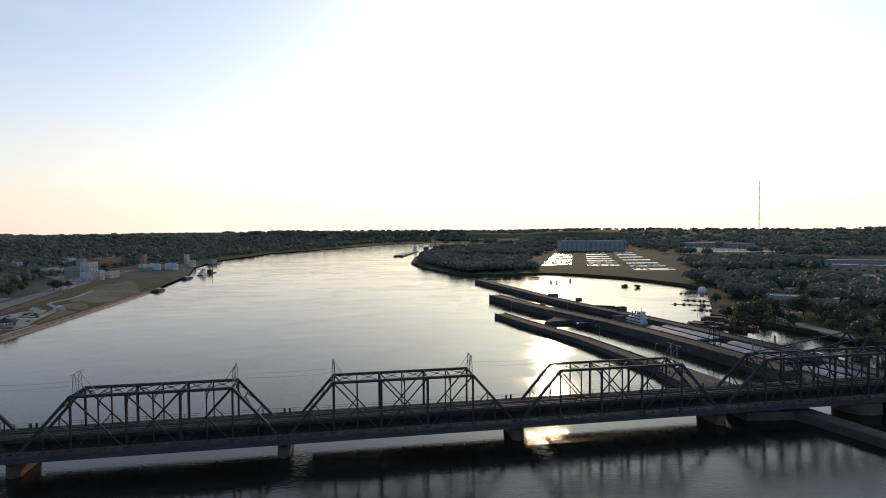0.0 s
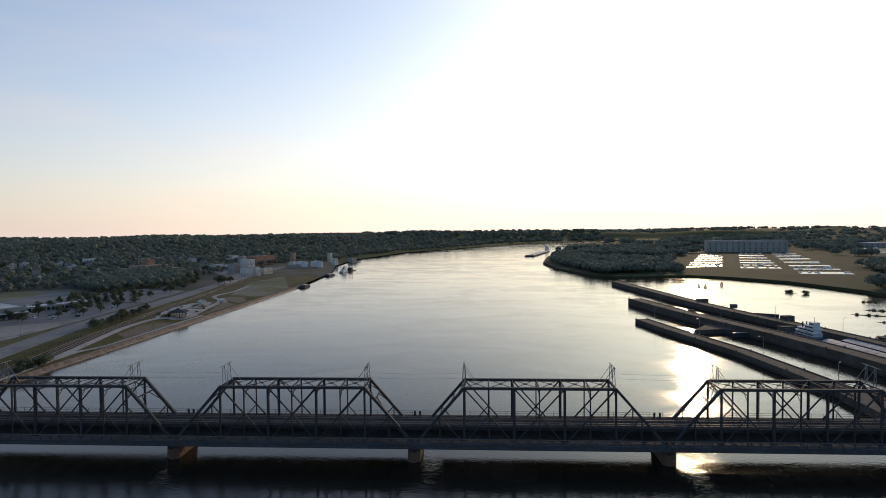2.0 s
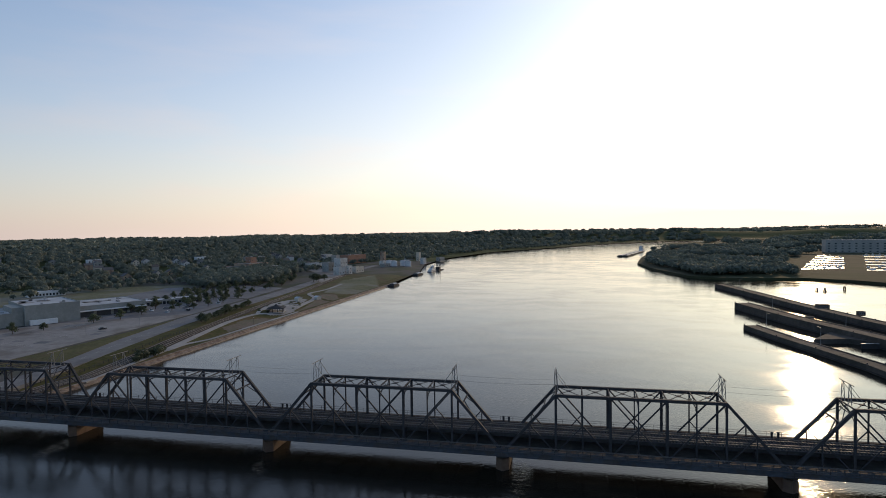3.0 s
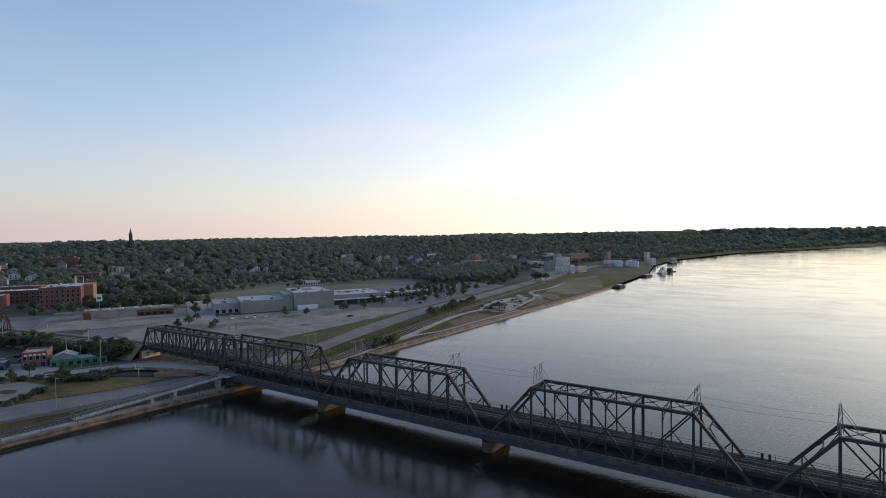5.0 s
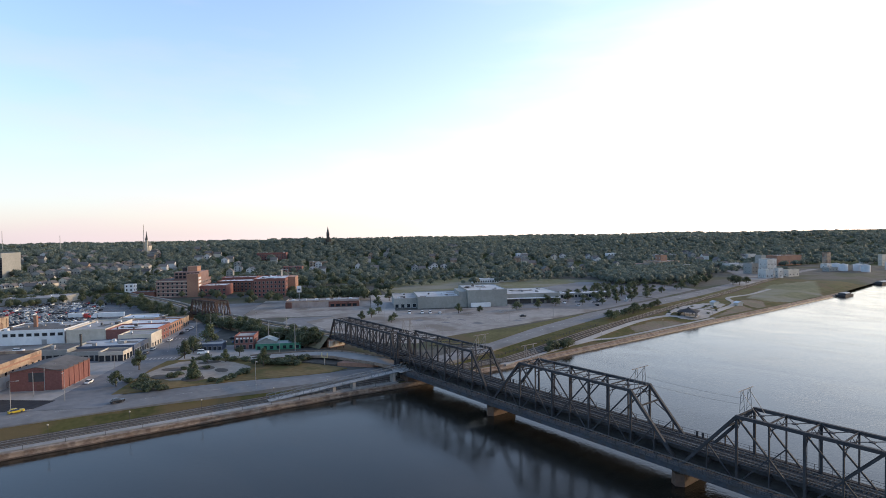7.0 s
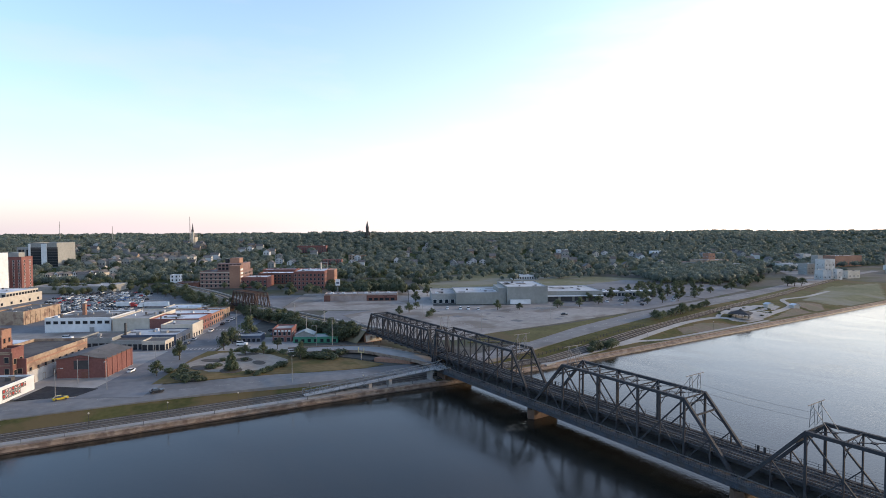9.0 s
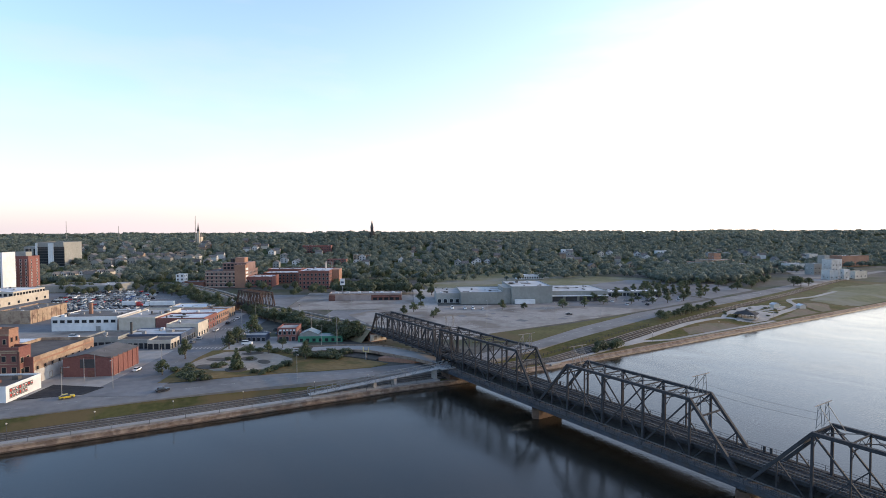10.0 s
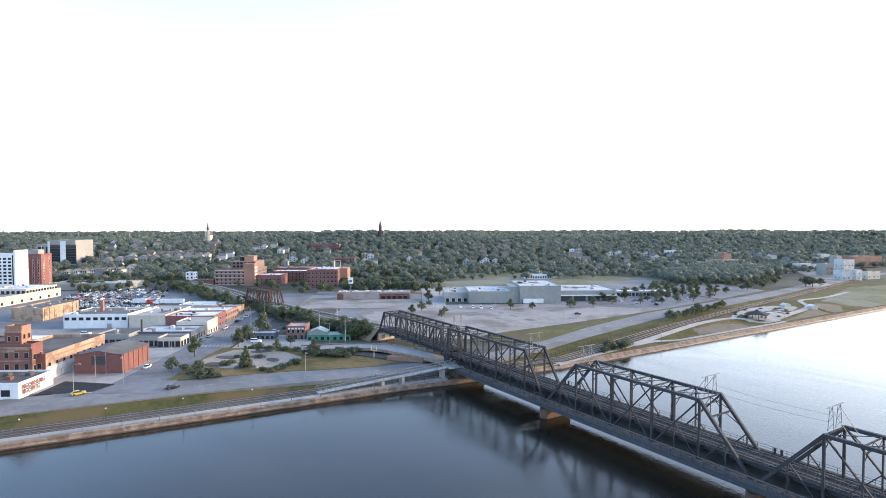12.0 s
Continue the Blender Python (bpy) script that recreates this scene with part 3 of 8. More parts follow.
def truss_span(L, name="bridge_span", hip=13.45, z_low=Z_LOW, panels=6, label="dark steel truss span, railway deck above a road deck", mast=True, road=True, z_top=Z_TOP, hip0=None):
    """One through-truss span along x, centred on its origin: rails at mid height, a road deck between the lower chords."""
    root = empty(name, label=label, category="bridge", group="river bridge spans")
    e, hx = L / 2 - 0.5, L / 2 - hip
    hips = {-1: -(L / 2 - (hip if hip0 is None else hip0)), 1: hx}
    step = (hips[1] - hips[-1]) / panels
    xs = [hips[-1] + step * i for i in range(panels + 1)]
    low = [-e, hips[-1] - min(step, (e + hips[-1]) / 2), *xs, hx + min(step, (e - hx) / 2), e]
    for s in (-1, 1):
        y = s * HALF
        part("lower_chord", beamed((-e, y, z_low), (e, y, z_low), 0.5, 0.6), "steel", root)
        bm = bmesh.new()
        beam(bm, (hips[-1] - 0.2, y, z_top), (hx + 0.2, y, z_top), 0.72, 0.72)
        part("top_chord", bm, "steel", root)
        for q in (-1, 1):
            part("end_post", beamed((q * e, y, z_low), (hips[q], y, z_top), 0.72, 0.7), "steel", root)
            run = e - abs(hips[q])
            if run < step:
                continue
            sx = hips[q] + q * step
            zt = z_low + (z_top - z_low) * (e - abs(sx)) / run
            part("sub_post", beamed((sx, y, z_low), (sx, y, zt), 0.26, 0.3), "steel", root)
            part("sub_diagonal", beamed((sx, y, zt), (hips[q], y, z_low), 0.28, 0.26), "steel", root)
        for i, x in enumerate(xs):
            w = 0.52 if i % 2 == 0 or panels % 2 else 0.28
            part("vertical", beamed((x, y, z_low), (x, y, z_top), w, 0.4), "steel", root)
        mid = (z_low + z_top) / 2
        if panels % 2 == 0:
            # main panels of two bays each: one long diagonal, halved by a strut to the foot of the outer post
            n = panels // 2
            for g in range(n):
                a, m, b = xs[2 * g], xs[2 * g + 1], xs[2 * g + 2]
                falls = [(a, b)] if g < (n - 1) / 2 else [(b, a)] if g > (n - 1) / 2 else [(a, b), (b, a)]
                for top, foot in falls:
                    part("diagonal" if len(falls) == 1 else "counter_diagonal", beamed((top, y, z_top), (foot, y, z_low), 0.34 if len(falls) == 1 else 0.24, 0.34), "steel", root)
                    part("sub_strut", beamed((m, y, mid), (top, y, z_low), 0.22, 0.24), "steel", root)
        else:
            for i in range(panels):
                a, b = (xs[i], xs[i + 1]) if i < panels // 2 else (xs[i + 1], xs[i])
                part("diagonal", beamed((a, y, z_top), (b, y, z_low), 0.26, 0.34), "steel", root)
    # lacing between the angles of the heavier posts
    for s in (-1, 1):
        for x in xs[2:-1:2]:
            bm = bmesh.new()
            n = 9
            for k in range(n):
                z0, z1 = z_low + (z_top - z_low) * k / n, z_low + (z_top - z_low) * (k + 1) / n
                o = 0.34 if k % 2 else -0.34
                beam(bm, (x - o, s * (HALF - 0.24), z0), (x + o, s * (HALF - 0.24), z1), 0.07)
            for o in (-0.34, 0.34):
                beam(bm, (x + o, s * (HALF - 0.24), z_low), (x + o, s * (HALF - 0.24), z_top), 0.09)
            part("lacing", bm, "steel", root)
    # bracing between the top chords
    for i, x in enumerate(xs):
        bm = bmesh.new()
        beam(bm, (x, -HALF, z_top + 0.1), (x, HALF, z_top + 0.1), 0.22, 0.3)
        beam(bm, (x, -HALF, z_top - 1.5), (x, HALF, z_top - 1.5), 0.16, 0.2)
        for k in range(4):
            y0, y1 = -HALF + k * HALF / 2, -HALF + (k + 1) * HALF / 2
            beam(bm, (x, y0, z_top - (1.5 if k % 2 else 0)), (x, y1, z_top - (0 if k % 2 else 1.5)), 0.1)
        for s in (-1, 1):
            beam(bm, (x, s * HALF, z_top - 3.4), (x, s * (HALF - 2.0), z_top - 1.5), 0.13)
        part("sway_frame", bm, "steel", root)
    for i in range(panels):
        part("lateral", beamed((xs[i], -HALF, z_top + 0.12), (xs[i + 1], HALF, z_top + 0.12), 0.14), "steel", root)
        part("lateral", beamed((xs[i], HALF, z_top + 0.05), (xs[i + 1], -HALF, z_top + 0.05), 0.14), "steel", root)
        mx = (xs[i] + xs[i + 1]) / 2
        part("gusset", boxed(mx - 0.5, -0.5, z_top - 0.02, mx + 0.5, 0.5, z_top + 0.2), "steel", root)
    for q in (-1, 1):
        bm = bmesh.new()
        t = 0.78
        hq = hips[q]
        px, pz = q * e + (hq - q * e) * t, z_low + (z_top - z_low) * t
        beam(bm, (px, -HALF, pz), (px, HALF, pz), 0.3, 0.35)
        for s in (-1, 1):
            beam(bm, (px, s * HALF, pz), (hq, 0, z_top), 0.16)
            beam(bm, (q * e + (hq - q * e) * 0.55, s * HALF, z_low + (z_top - z_low) * 0.55), (px, s * 1.6, pz), 0.2)
        part("portal_brace", bm, "steel", root)
    # railway deck
    bm = bmesh.new()
    box(bm, -L / 2, -4.0, Z_RAIL - 0.25, L / 2, 4.0, Z_RAIL - 0.05)
    part("rail_deck", bm, "timber", root)
    for y in (-2.9, -1.0, 1.0, 2.9):
        part("stringer", boxed(-L / 2, y - 0.18, Z_RAIL - 1.3, L / 2, y + 0.18, Z_RAIL - 0.25), "steel", root)
    for x in low[1:-1]:
        part("floor_beam", boxed(x - 0.2, -HALF, Z_RAIL - 1.9, x + 0.2, HALF, Z_RAIL - 0.6), "steel", root)
        if road:
            part("road_floor_beam", boxed(x - 0.2, -7.0, 4.9, x + 0.2, 7.0, 5.8), "steel", root)
    for y in (-2.75, -1.3, 1.3, 2.75):
        part("rail", boxed(-L / 2, y - 0.05, Z_RAIL + 0.12, L / 2, y + 0.05, Z_RAIL + 0.28), "rail", root)
    n = int(L / 0.75)
    bm = bmesh.new()
    for i in range(n):
        x = -L / 2 + (i + 0.5) * L / n
        for y in (-2.03, 2.03):
            box(bm, x - 0.13, y - 1.35, Z_RAIL - 0.05, x + 0.13, y + 1.35, Z_RAIL + 0.12)
    tagged(part("sleeper_grid", bm, "timber", root), kind="stuff")
    # footway on the upstream side only
    part("walkway", boxed(-L / 2, 4.65, Z_RAIL - 0.3, L / 2, 5.75, Z_RAIL - 0.12), "timber", root)
    for z in (0.45, 1.0):
        part("handrail", beamed((-L / 2, 5.7, Z_RAIL + z), (L / 2, 5.7, Z_RAIL + z), 0.06), "steel", root)
    k = int(L / 3.35)
    for i in range(k):
        x = -L / 2 + (i + 0.5) * L / k
        part("railing_post", boxed(x - 0.04, 5.66, Z_RAIL - 0.12, x + 0.04, 5.74, Z_RAIL + 1.02), "steel", root)
    part("girder", boxed(-L / 2, 5.64, Z_RAIL - 1.15, L / 2, 5.80, Z_RAIL - 0.3), "steel", root)
    # roadway below, open towards the downstream truss
    if road:
        bm = bmesh.new()
        n = int(L / 2.4)
        for i in range(n):
            x0, x1 = -L / 2 + i * L / n, -L / 2 + (i + 1) * L / n
            beam(bm, (x0, 4.95, 6.3), (x1, 4.95, 8.5), 0.1)
            beam(bm, (x0, 4.95, 8.5), (x1, 4.95, 6.3), 0.1)
            beam(bm, (x0, 4.97, 6.1), (x0, 4.97, 8.7), 0.16)
        part("lattice_rail", bm, "blue_girder", root, "weathered lattice rail beside the roadway")
        part("side_screen", boxed(-L / 2, 4.69, 6.05, L / 2, 4.81, 8.1), "steel", root)
        part("road_deck", boxed(-L / 2, -7.2, 5.8, L / 2, 7.2, 6.05), "deck", root)
        for x in low[1:-1]:
            part("hanger", beamed((x, 5.72, Z_RAIL - 0.4), (x, 7.2, 6.0), 0.16), "steel", root)
            part("knee_brace", beamed((x, -HALF, Z_RAIL - 2.6), (x, -3.0, Z_RAIL - 1.2), 0.18), "steel", root)
        part("guard_rail", boxed(-L / 2, -4.78, 6.55, L / 2, -4.70, 6.85), "rail", root, "dull steel guard rail along the roadway")
    for s in (-1, 1) if road else ():
        bm = bmesh.new()
        box(bm, -L / 2, min(s * 7.2, s * 7.3), 4.95, L / 2, max(s * 7.2, s * 7.3), 6.1)
        for z in (4.9, 6.0):
            box(bm, -L / 2, min(s * 7.3, s * 7.5), z, L / 2, max(s * 7.3, s * 7.5), z + 0.12)
        part("edge_girder", bm, "blue_girder", root, "blue grey painted edge girder")
        for z in (6.5, 6.9, 7.3):
            part("road_rail", beamed((-L / 2, s * 7.3, z), (L / 2, s * 7.3, z), 0.08), "blue_girder", root)
        k = int(L / 2.8)
        for i in range(k):
            x = -L / 2 + (i + 0.5) * L / k
            part("road_rail_post", boxed(x - 0.05, s * 7.3 - 0.05, 6.2, x + 0.05, s * 7.3 + 0.05, 7.35), "steel", root)
    # wire masts on the hips
    if mast:
        for q in (-1, 1):
            h = hips[q]
            mast_ob = part("wire_mast", beamed((h, -3.6, z_top + 5.3), (h, 3.6, z_top + 5.3), 0.12, 0.16), "mast_steel", root, "slim steel wire mast on the truss hip")
            for s in (-1, 1):
                for o in (-0.55, 0.55):
                    part("mast_post", beamed((h + o * 0.9, s * 1.7 + 0.35 * o, z_top + 0.2), (h + o * 0.35, s * 1.7 + 0.1 * o, z_top + 5.3), 0.12), "mast_steel", mast_ob)
                for k in range(3):
                    part("mast_brace", beamed((h - 0.45 + 0.1 * k, s * 1.7 - 0.2, z_top + 0.5 + 1.6 * k), (h + 0.4 - 0.1 * k, s * 1.7 + 0.2, z_top + 2.0 + 1.6 * k), 0.07), "mast_steel", mast_ob)
                part("mast_stay", beamed((h - q * 3.4, s * 1.7, z_top + 0.2), (h, s * 1.7, z_top + 5.0), 0.10), "mast_steel", mast_ob)
    return root


span = truss_span(67.05)
span.matrix_basis = pose(-46.8, 0, 0)
for x in (20.1, 87.2, 154.4):
    copy_thing(span, pose(x, 0, 0))
shore_span = truss_span(60.0, name="bridge_span_shore", hip=10.2, panels=6, hip0=2.2)
shore_span.matrix_basis = pose(-110.0, 0, 0)


def river_pier(x):
    root = empty("bridge_pier", x, 0, 0, label="weathered brown sandstone bridge pier with pointed ends in the river", category="pier", group="bridge piers")
    bm = bmesh.new()
    for z0, z1, w0, w1 in ((-2, 0.6, 2.0, 1.9), (0.6, 3.6, 1.75, 1.6)):
        lo = [(w0, -5.0), (w0, 5.2), (0, 6.6), (-w0, 5.2), (-w0, -5.0), (0, -6.2)]
        vs = [[bm.verts.new((a * (1 if z == z0 else w1 / w0), b, z)) for a, b in lo] for z in (z0, z1)]
        for i in range(6):
            j = (i + 1) % 6
            bm.faces.new((vs[0][i], vs[0][j], vs[1][j], vs[1][i]))
        bm.faces.new(vs[1])
    part("masonry", bm, "pierstone", root)
    for s in (-1, 1):
        part("bearing", boxed(-1.6, s * HALF - 0.7, 3.6, 1.6, s * HALF + 0.7, 5.3), "steel", root)
    return root


for x in PIERS:
    river_pier(x)


def barrel_pair(x):
    """Two fire barrels on the walkway over a pier."""
    for o in (-0.75, 0.75):
        root = empty("barrel", x + o, 5.2, Z_RAIL - 0.12, label="dark fire barrel on the bridge walkway", category="barrel", group="bridge barrels")
        part("barrel_body", tubed((0, 0, 0), (0, 0, 1.2), 0.28, 0.31, 10), "timber", root)
        part("lid", tubed((0, 0, 1.2), (0, 0, 1.3), 0.34, 0.15, 10), "timber", root)


for x in PIERS:
    barrel_pair(x)


# ---- riverfront: seawall, tracks, roads, grass ----
def bank_line(y0, y1, off, step=8.0):
    return [(float(bank(y)) - off, y) for y in np.arange(y0, y1 + 0.1, step)]


def strip(name, line, half, z0, z1, material, label, category, kind="structure"):
    bm = bmesh.new()
    ribbon(bm, line, half, z0, z1)
    return tagged(part(name, bm, material), label, category, kind=kind)


M["wet_foot"] = surface("wet_stained_concrete", (0.045, 0.030, 0.022), (0.09, 0.06, 0.043), 0.8, 0.1, 0.6, bump=0.5)


def seawall(y0, y1):
    """A battered wall with a coping, ragged at its foot, along the bank."""
    bm = bmesh.new()
    rng = random.Random(4)
    prof = ((0.5, -1.5), (0.32, 1.0), (0.0, 1.75), (0.28, 1.8), (0.28, 2.3), (-1.0, 2.36), (-1.0, 1.0))
    rows = []
    for y in np.arange(y0, y1 + 1, 4.0):
        x = float(bank(y))
        toe = float(np.interp(y, (15, 60), (0.0, 1.0)))
        rows.append([bm.verts.new((x + o + toe * (2.6, 1.9, 0.3, 0, 0, 0, 0)[i] + (rng.uniform(-0.15, 0.25) if 0 < i < 3 else 0), y, z + (rng.uniform(-0.05, 0.1) if i == 4 else 0))) for i, (o, z) in enumerate(prof)])
    for a, b in zip(rows, rows[1:]):
        for i in range(len(prof) - 1):
            bm.faces.new((a[i], b[i], b[i + 1], a[i + 1])).material_index = 1 if i == 0 else 0
    wall = part("seawall", bm, "seawall")
    wall.data.materials.append(M["wet_foot"])
    return tagged(wall, "weathered tan concrete seawall along the river", "seawall", kind="structure")


seawall(-330, 470)
bm = bmesh.new()
rng = random.Random(8)
for i in range(700):
    y = rng.uniform(-230, 470)
    x = float(bank(y)) + rng.uniform(0.2, 1.0)
    s = rng.uniform(0.2, 0.5)
    z = rng.uniform(-0.3, 0.2)
    c = [bm.verts.new((x + s * a * rng.uniform(0.6, 1), y + s * b * rng.uniform(0.6, 1), z + s * 0.6 * d * rng.uniform(0.5, 1))) for a, b, d in ((1, 0, 0), (-1, 0, 0), (0, 1, 0), (0, -1, 0), (0, 0, 1))]
    for q in ((0, 2, 4), (2, 1, 4), (1, 3, 4), (3, 0, 4)):
        bm.faces.new([c[k] for k in q])
tagged(part("riprap", bm, "pierstone"), "brown riprap stones at the foot of the seawall", "stones", kind="stuff")

strip("walkway", bank_line(-330, -6, 3.1), 1.65, 1.5, 2.55, "pavement", "pale concrete riverside walkway along the seawall", "walkway")
TRACK_S = bank_line(-330, 40, 7.2)
TRACK = TRACK_S + smooth_line([(-129.5, 50), (-134.5, 80), (-141, 116), (-149, 161), (-156, 199), (-161, 226), (-172, 290), (-186, 380), (-205, 480), (-225, 600)], 8.0)


def offset_line(line, d):
    out = []
    for i, (x, y) in enumerate(line):
        a, b = Vector(line[max(i - 1, 0)]), Vector(line[min(i + 1, len(line) - 1)])
        n = (b - a).normalized()
        out.append((x - n.y * d, y + n.x * d))
    return out


M["ballast"] = surface("track_ballast", (0.046, 0.040, 0.036), (0.093, 0.081, 0.069), 1.2, 0.06, 0.95, c=(0.068, 0.050, 0.037), c_scale=0.1, spec=0.15)
M["dirt"] = surface("trodden_earth", (0.20, 0.15, 0.10), (0.30, 0.235, 0.165), 0.3, 0.03, 0.95, c=(0.11, 0.12, 0.05), c_scale=0.05, spec=0.1)
strip("track_bed", TRACK, 3.7, 0.3, None, "ballast", "brown ballast bed of the riverside railway", "ballast")


def railway(line, z, label):
    root = empty("railway_track", label=label, category="railway track", group="riverside tracks")
    for s in (-0.72, 0.72):
        bm = bmesh.new()
        if z is None:
            ribbon(bm, offset_line(line, s), 0.08, 0.58, None)
        else:
            ribbon(bm, offset_line(line, s), 0.08, z + 0.1, z + 0.26)
        part("rail", bm, "bank_rail", root)
    bm = bmesh.new()
    for (x0, y0), (x1, y1) in zip(line, line[1:]):
        d = Vector((x1 - x0, y1 - y0))
        n = max(1, int(d.length / 0.9))
        u = d.normalized()
        for k in range(n):
            c = Vector((x0, y0)) + d * (k / n)
            h0, h1 = (z, z) if z is not None else (float(land(c.x - u.y * 1.25, c.y + u.x * 1.25)) + 0.32, float(land(c.x + u.y * 1.25, c.y - u.x * 1.25)) + 0.32)
            beam(bm, (c.x - u.y * 1.25, c.y + u.x * 1.25, h0 + 0.06), (c.x + u.y * 1.25, c.y - u.x * 1.25, h1 + 0.06), 0.25, 0.14)
    tagged(part("sleeper_grid", bm, "timber", root), kind="stuff")


M["bank_rail"] = surface("worn_rail_steel", (0.13, 0.115, 0.10), (0.21, 0.19, 0.17), 1.5, 0.2, 0.5, 0.3, 0.05)
railway(offset_line(TRACK, -1.85), None, "rusty railway track on ballast beside the river")
railway(offset_line(TRACK, 1.85), None, "rusty railway track on ballast beside the river")

# roads and open ground: thin slabs that lie on the flat
RIVER_DRIVE = smooth_line([(-205, -330), (-180, -210), (-170, -150), (-164.5, -104), (-160.5, -80), (-155, -55), (-148, -30), (-143.8, -8), (-143.5, 20), (-147, 45), (-153.5, 70), (-164.5, 110), (-179, 177), (-186, 240), (-198, 340), (-212, 430), (-223, 500), (-231, 600), (-243, 740)], 6.0)
_half = [float(np.interp(p[1], (-150, -60, -20, 40, 110, 300, 700), (9.8, 9.2, 6.5, 6.0, 8.6, 8.0, 5.0))) for p in RIVER_DRIVE]
M["road_grey"] = surface("worn_road_concrete", (0.125, 0.122, 0.122), (0.190, 0.186, 0.184), 0.3, 0.03, 0.9, c=(0.095, 0.092, 0.092), c_scale=0.06, c_amount=0.7, spec=0.25)
strip("road", RIVER_DRIVE, _half, 2.4, 4.60, "road_grey", "worn pale concrete riverside road", "road")
TH = radians(60.5)
ORG = Vector((-193.3, -118.4))
AX, BX = Vector((-math.sin(TH), math.cos(TH))), Vector((math.cos(TH), math.sin(TH)))


def town(a, b):
    """Plan point from the street grid: a inland from the barn's corner, b along the blocks."""
    p = ORG + a * AX + b * BX
    return p.x, p.y


def patch(name, ab, z1, material, label, category, grid=True):
    bm = bmesh.new()
    slab(bm, [town(*p) for p in ab] if grid else ab, z1 - 1.6, z1)
    return tagged(part(name, bm, material), label, category, kind="structure")


patch("street", [(-23, -60), (-23, 24.5), (268, 24.5), (268, -60)], 4.66, "asphalt", "grey asphalt town street", "street")
patch("street_cross", [(62, -200), (62, -45), (100, -45), (100, -200)], 4.665, "asphalt", "grey asphalt side street", "street")
patch("pavement_block", [(-22, -60), (-22, 1.5), (-8, 2.5), (50, 3.0), (50, -60)], 4.70, "pavement", "pale concrete pavement round the brick buildings", "pavement")
patch("pavement_far", [(60, -46), (60, 4.0), (166, 3.5), (166, -46)], 4.70, "pavement", "pale concrete pavement along the shopfronts", "pavement")
M["fresh_asphalt"] = surface("fresh_asphalt", (0.022, 0.023, 0.026), (0.042, 0.043, 0.047), 0.4, 0.04, 0.9, spec=0.15)
patch("asphalt_yard", [(-24, -16.5), (-21, 1.5), (-11.5, 4), (-7, -16.5)], 4.73, "fresh_asphalt", "fresh dark asphalt corner lot", "parking lot")
patch("wide_yard", [(60, -130), (60, -40), (104, -48), (104, -130)], 4.69, "lot", "wide worn concrete yard", "yard")
patch("town_floor", [(100, -260), (100, -52), (300, -52), (300, -260)], 4.60, "asphalt", "grey asphalt parking lots and streets", "parking lot")
patch("lot_north", [(76, 52), (174, 60), (174, 112), (150, 112)], 4.62, "asphalt", "grey asphalt lot below the railway", "parking lot")
# park between street and river road
PARK = [(-176.5, -104), (-165.5, -62), (-160, -48), (-154, -28), (-156, -19), (-170, -25), (-200, -41), (-214, -55), (-224, -76), (-213, -84)]
M["dry_lawn"] = surface("sunburnt_lawn", (0.105, 0.074, 0.032), (0.175, 0.125, 0.060), 0.4, 0.06, 0.95, c=(0.070, 0.072, 0.026), c_scale=0.09, c_amount=0.7, spec=0.08)
patch("park_lawn", PARK, 4.76, "dry_lawn", "green and dry park lawn beside the road", "lawn", grid=False)
M["meadow_grass"] = surface("pale_meadow_grass", (0.105, 0.108, 0.060), (0.175, 0.168, 0.105), 0.2, 0.02, 0.95, c=(0.19, 0.18, 0.155), c_scale=0.02, c_amount=0.7, spec=0.08)
M["sand"] = surface("sandy_paving", (0.196, 0.166, 0.136), (0.281, 0.242, 0.204), 0.5, 0.06, 0.9, c=(0.145, 0.119, 0.093), c_scale=0.12)
M["dry_earth"] = surface("dry_reddish_weeds", (0.085, 0.062, 0.042), (0.145, 0.108, 0.075), 0.9, 0.08, 0.95, bump=0.6, c=(0.075, 0.072, 0.035), c_scale=0.08, c_amount=0.7)
M["mulch"] = surface("dark_bed_soil", (0.035, 0.028, 0.022), (0.075, 0.06, 0.045), 1.0, 0.2, 0.95)
patch("park_plaza", [(-200, -91), (-192, -86), (-184, -83), (-178, -74), (-174, -62), (-178, -53), (-187, -50), (-200, -53), (-213, -60), (-217, -72), (-210, -82)], 4.80, "sand", "sandy paved plaza in the park", "plaza", grid=False)
for bx, by, ra, rb, tn in ((-192, -84, 5.5, 3.4, 0.5), (-181, -75, 5.0, 4.2, 0.2), (-203, -77, 6.0, 3.0, 0.9), (-197, -66, 4.5, 3.2, 0.3), (-207, -62, 5.0, 2.6, 1.2), (-188, -62, 4.2, 2.4, 0.1), (-178, -91, 8.0, 4.0, 0.6)):
    ring = [(bx + ra * math.cos(k * math.tau / 18) * math.cos(tn) - rb * math.sin(k * math.tau / 18) * math.sin(tn), by + ra * math.cos(k * math.tau / 18) * math.sin(tn) + rb * math.sin(k * math.tau / 18) * math.cos(tn)) for k in range(18)]
    patch("planting_bed", ring, 4.86, "mulch", "oval planting bed of dark soil in the park", "planting bed", grid=False)
patch("plaza_street", [(24.5, 26), (24.5, 62), (80, 62), (80, 26)], 4.64, "pavement", "pale paved forecourt by the low shops", "pavement")
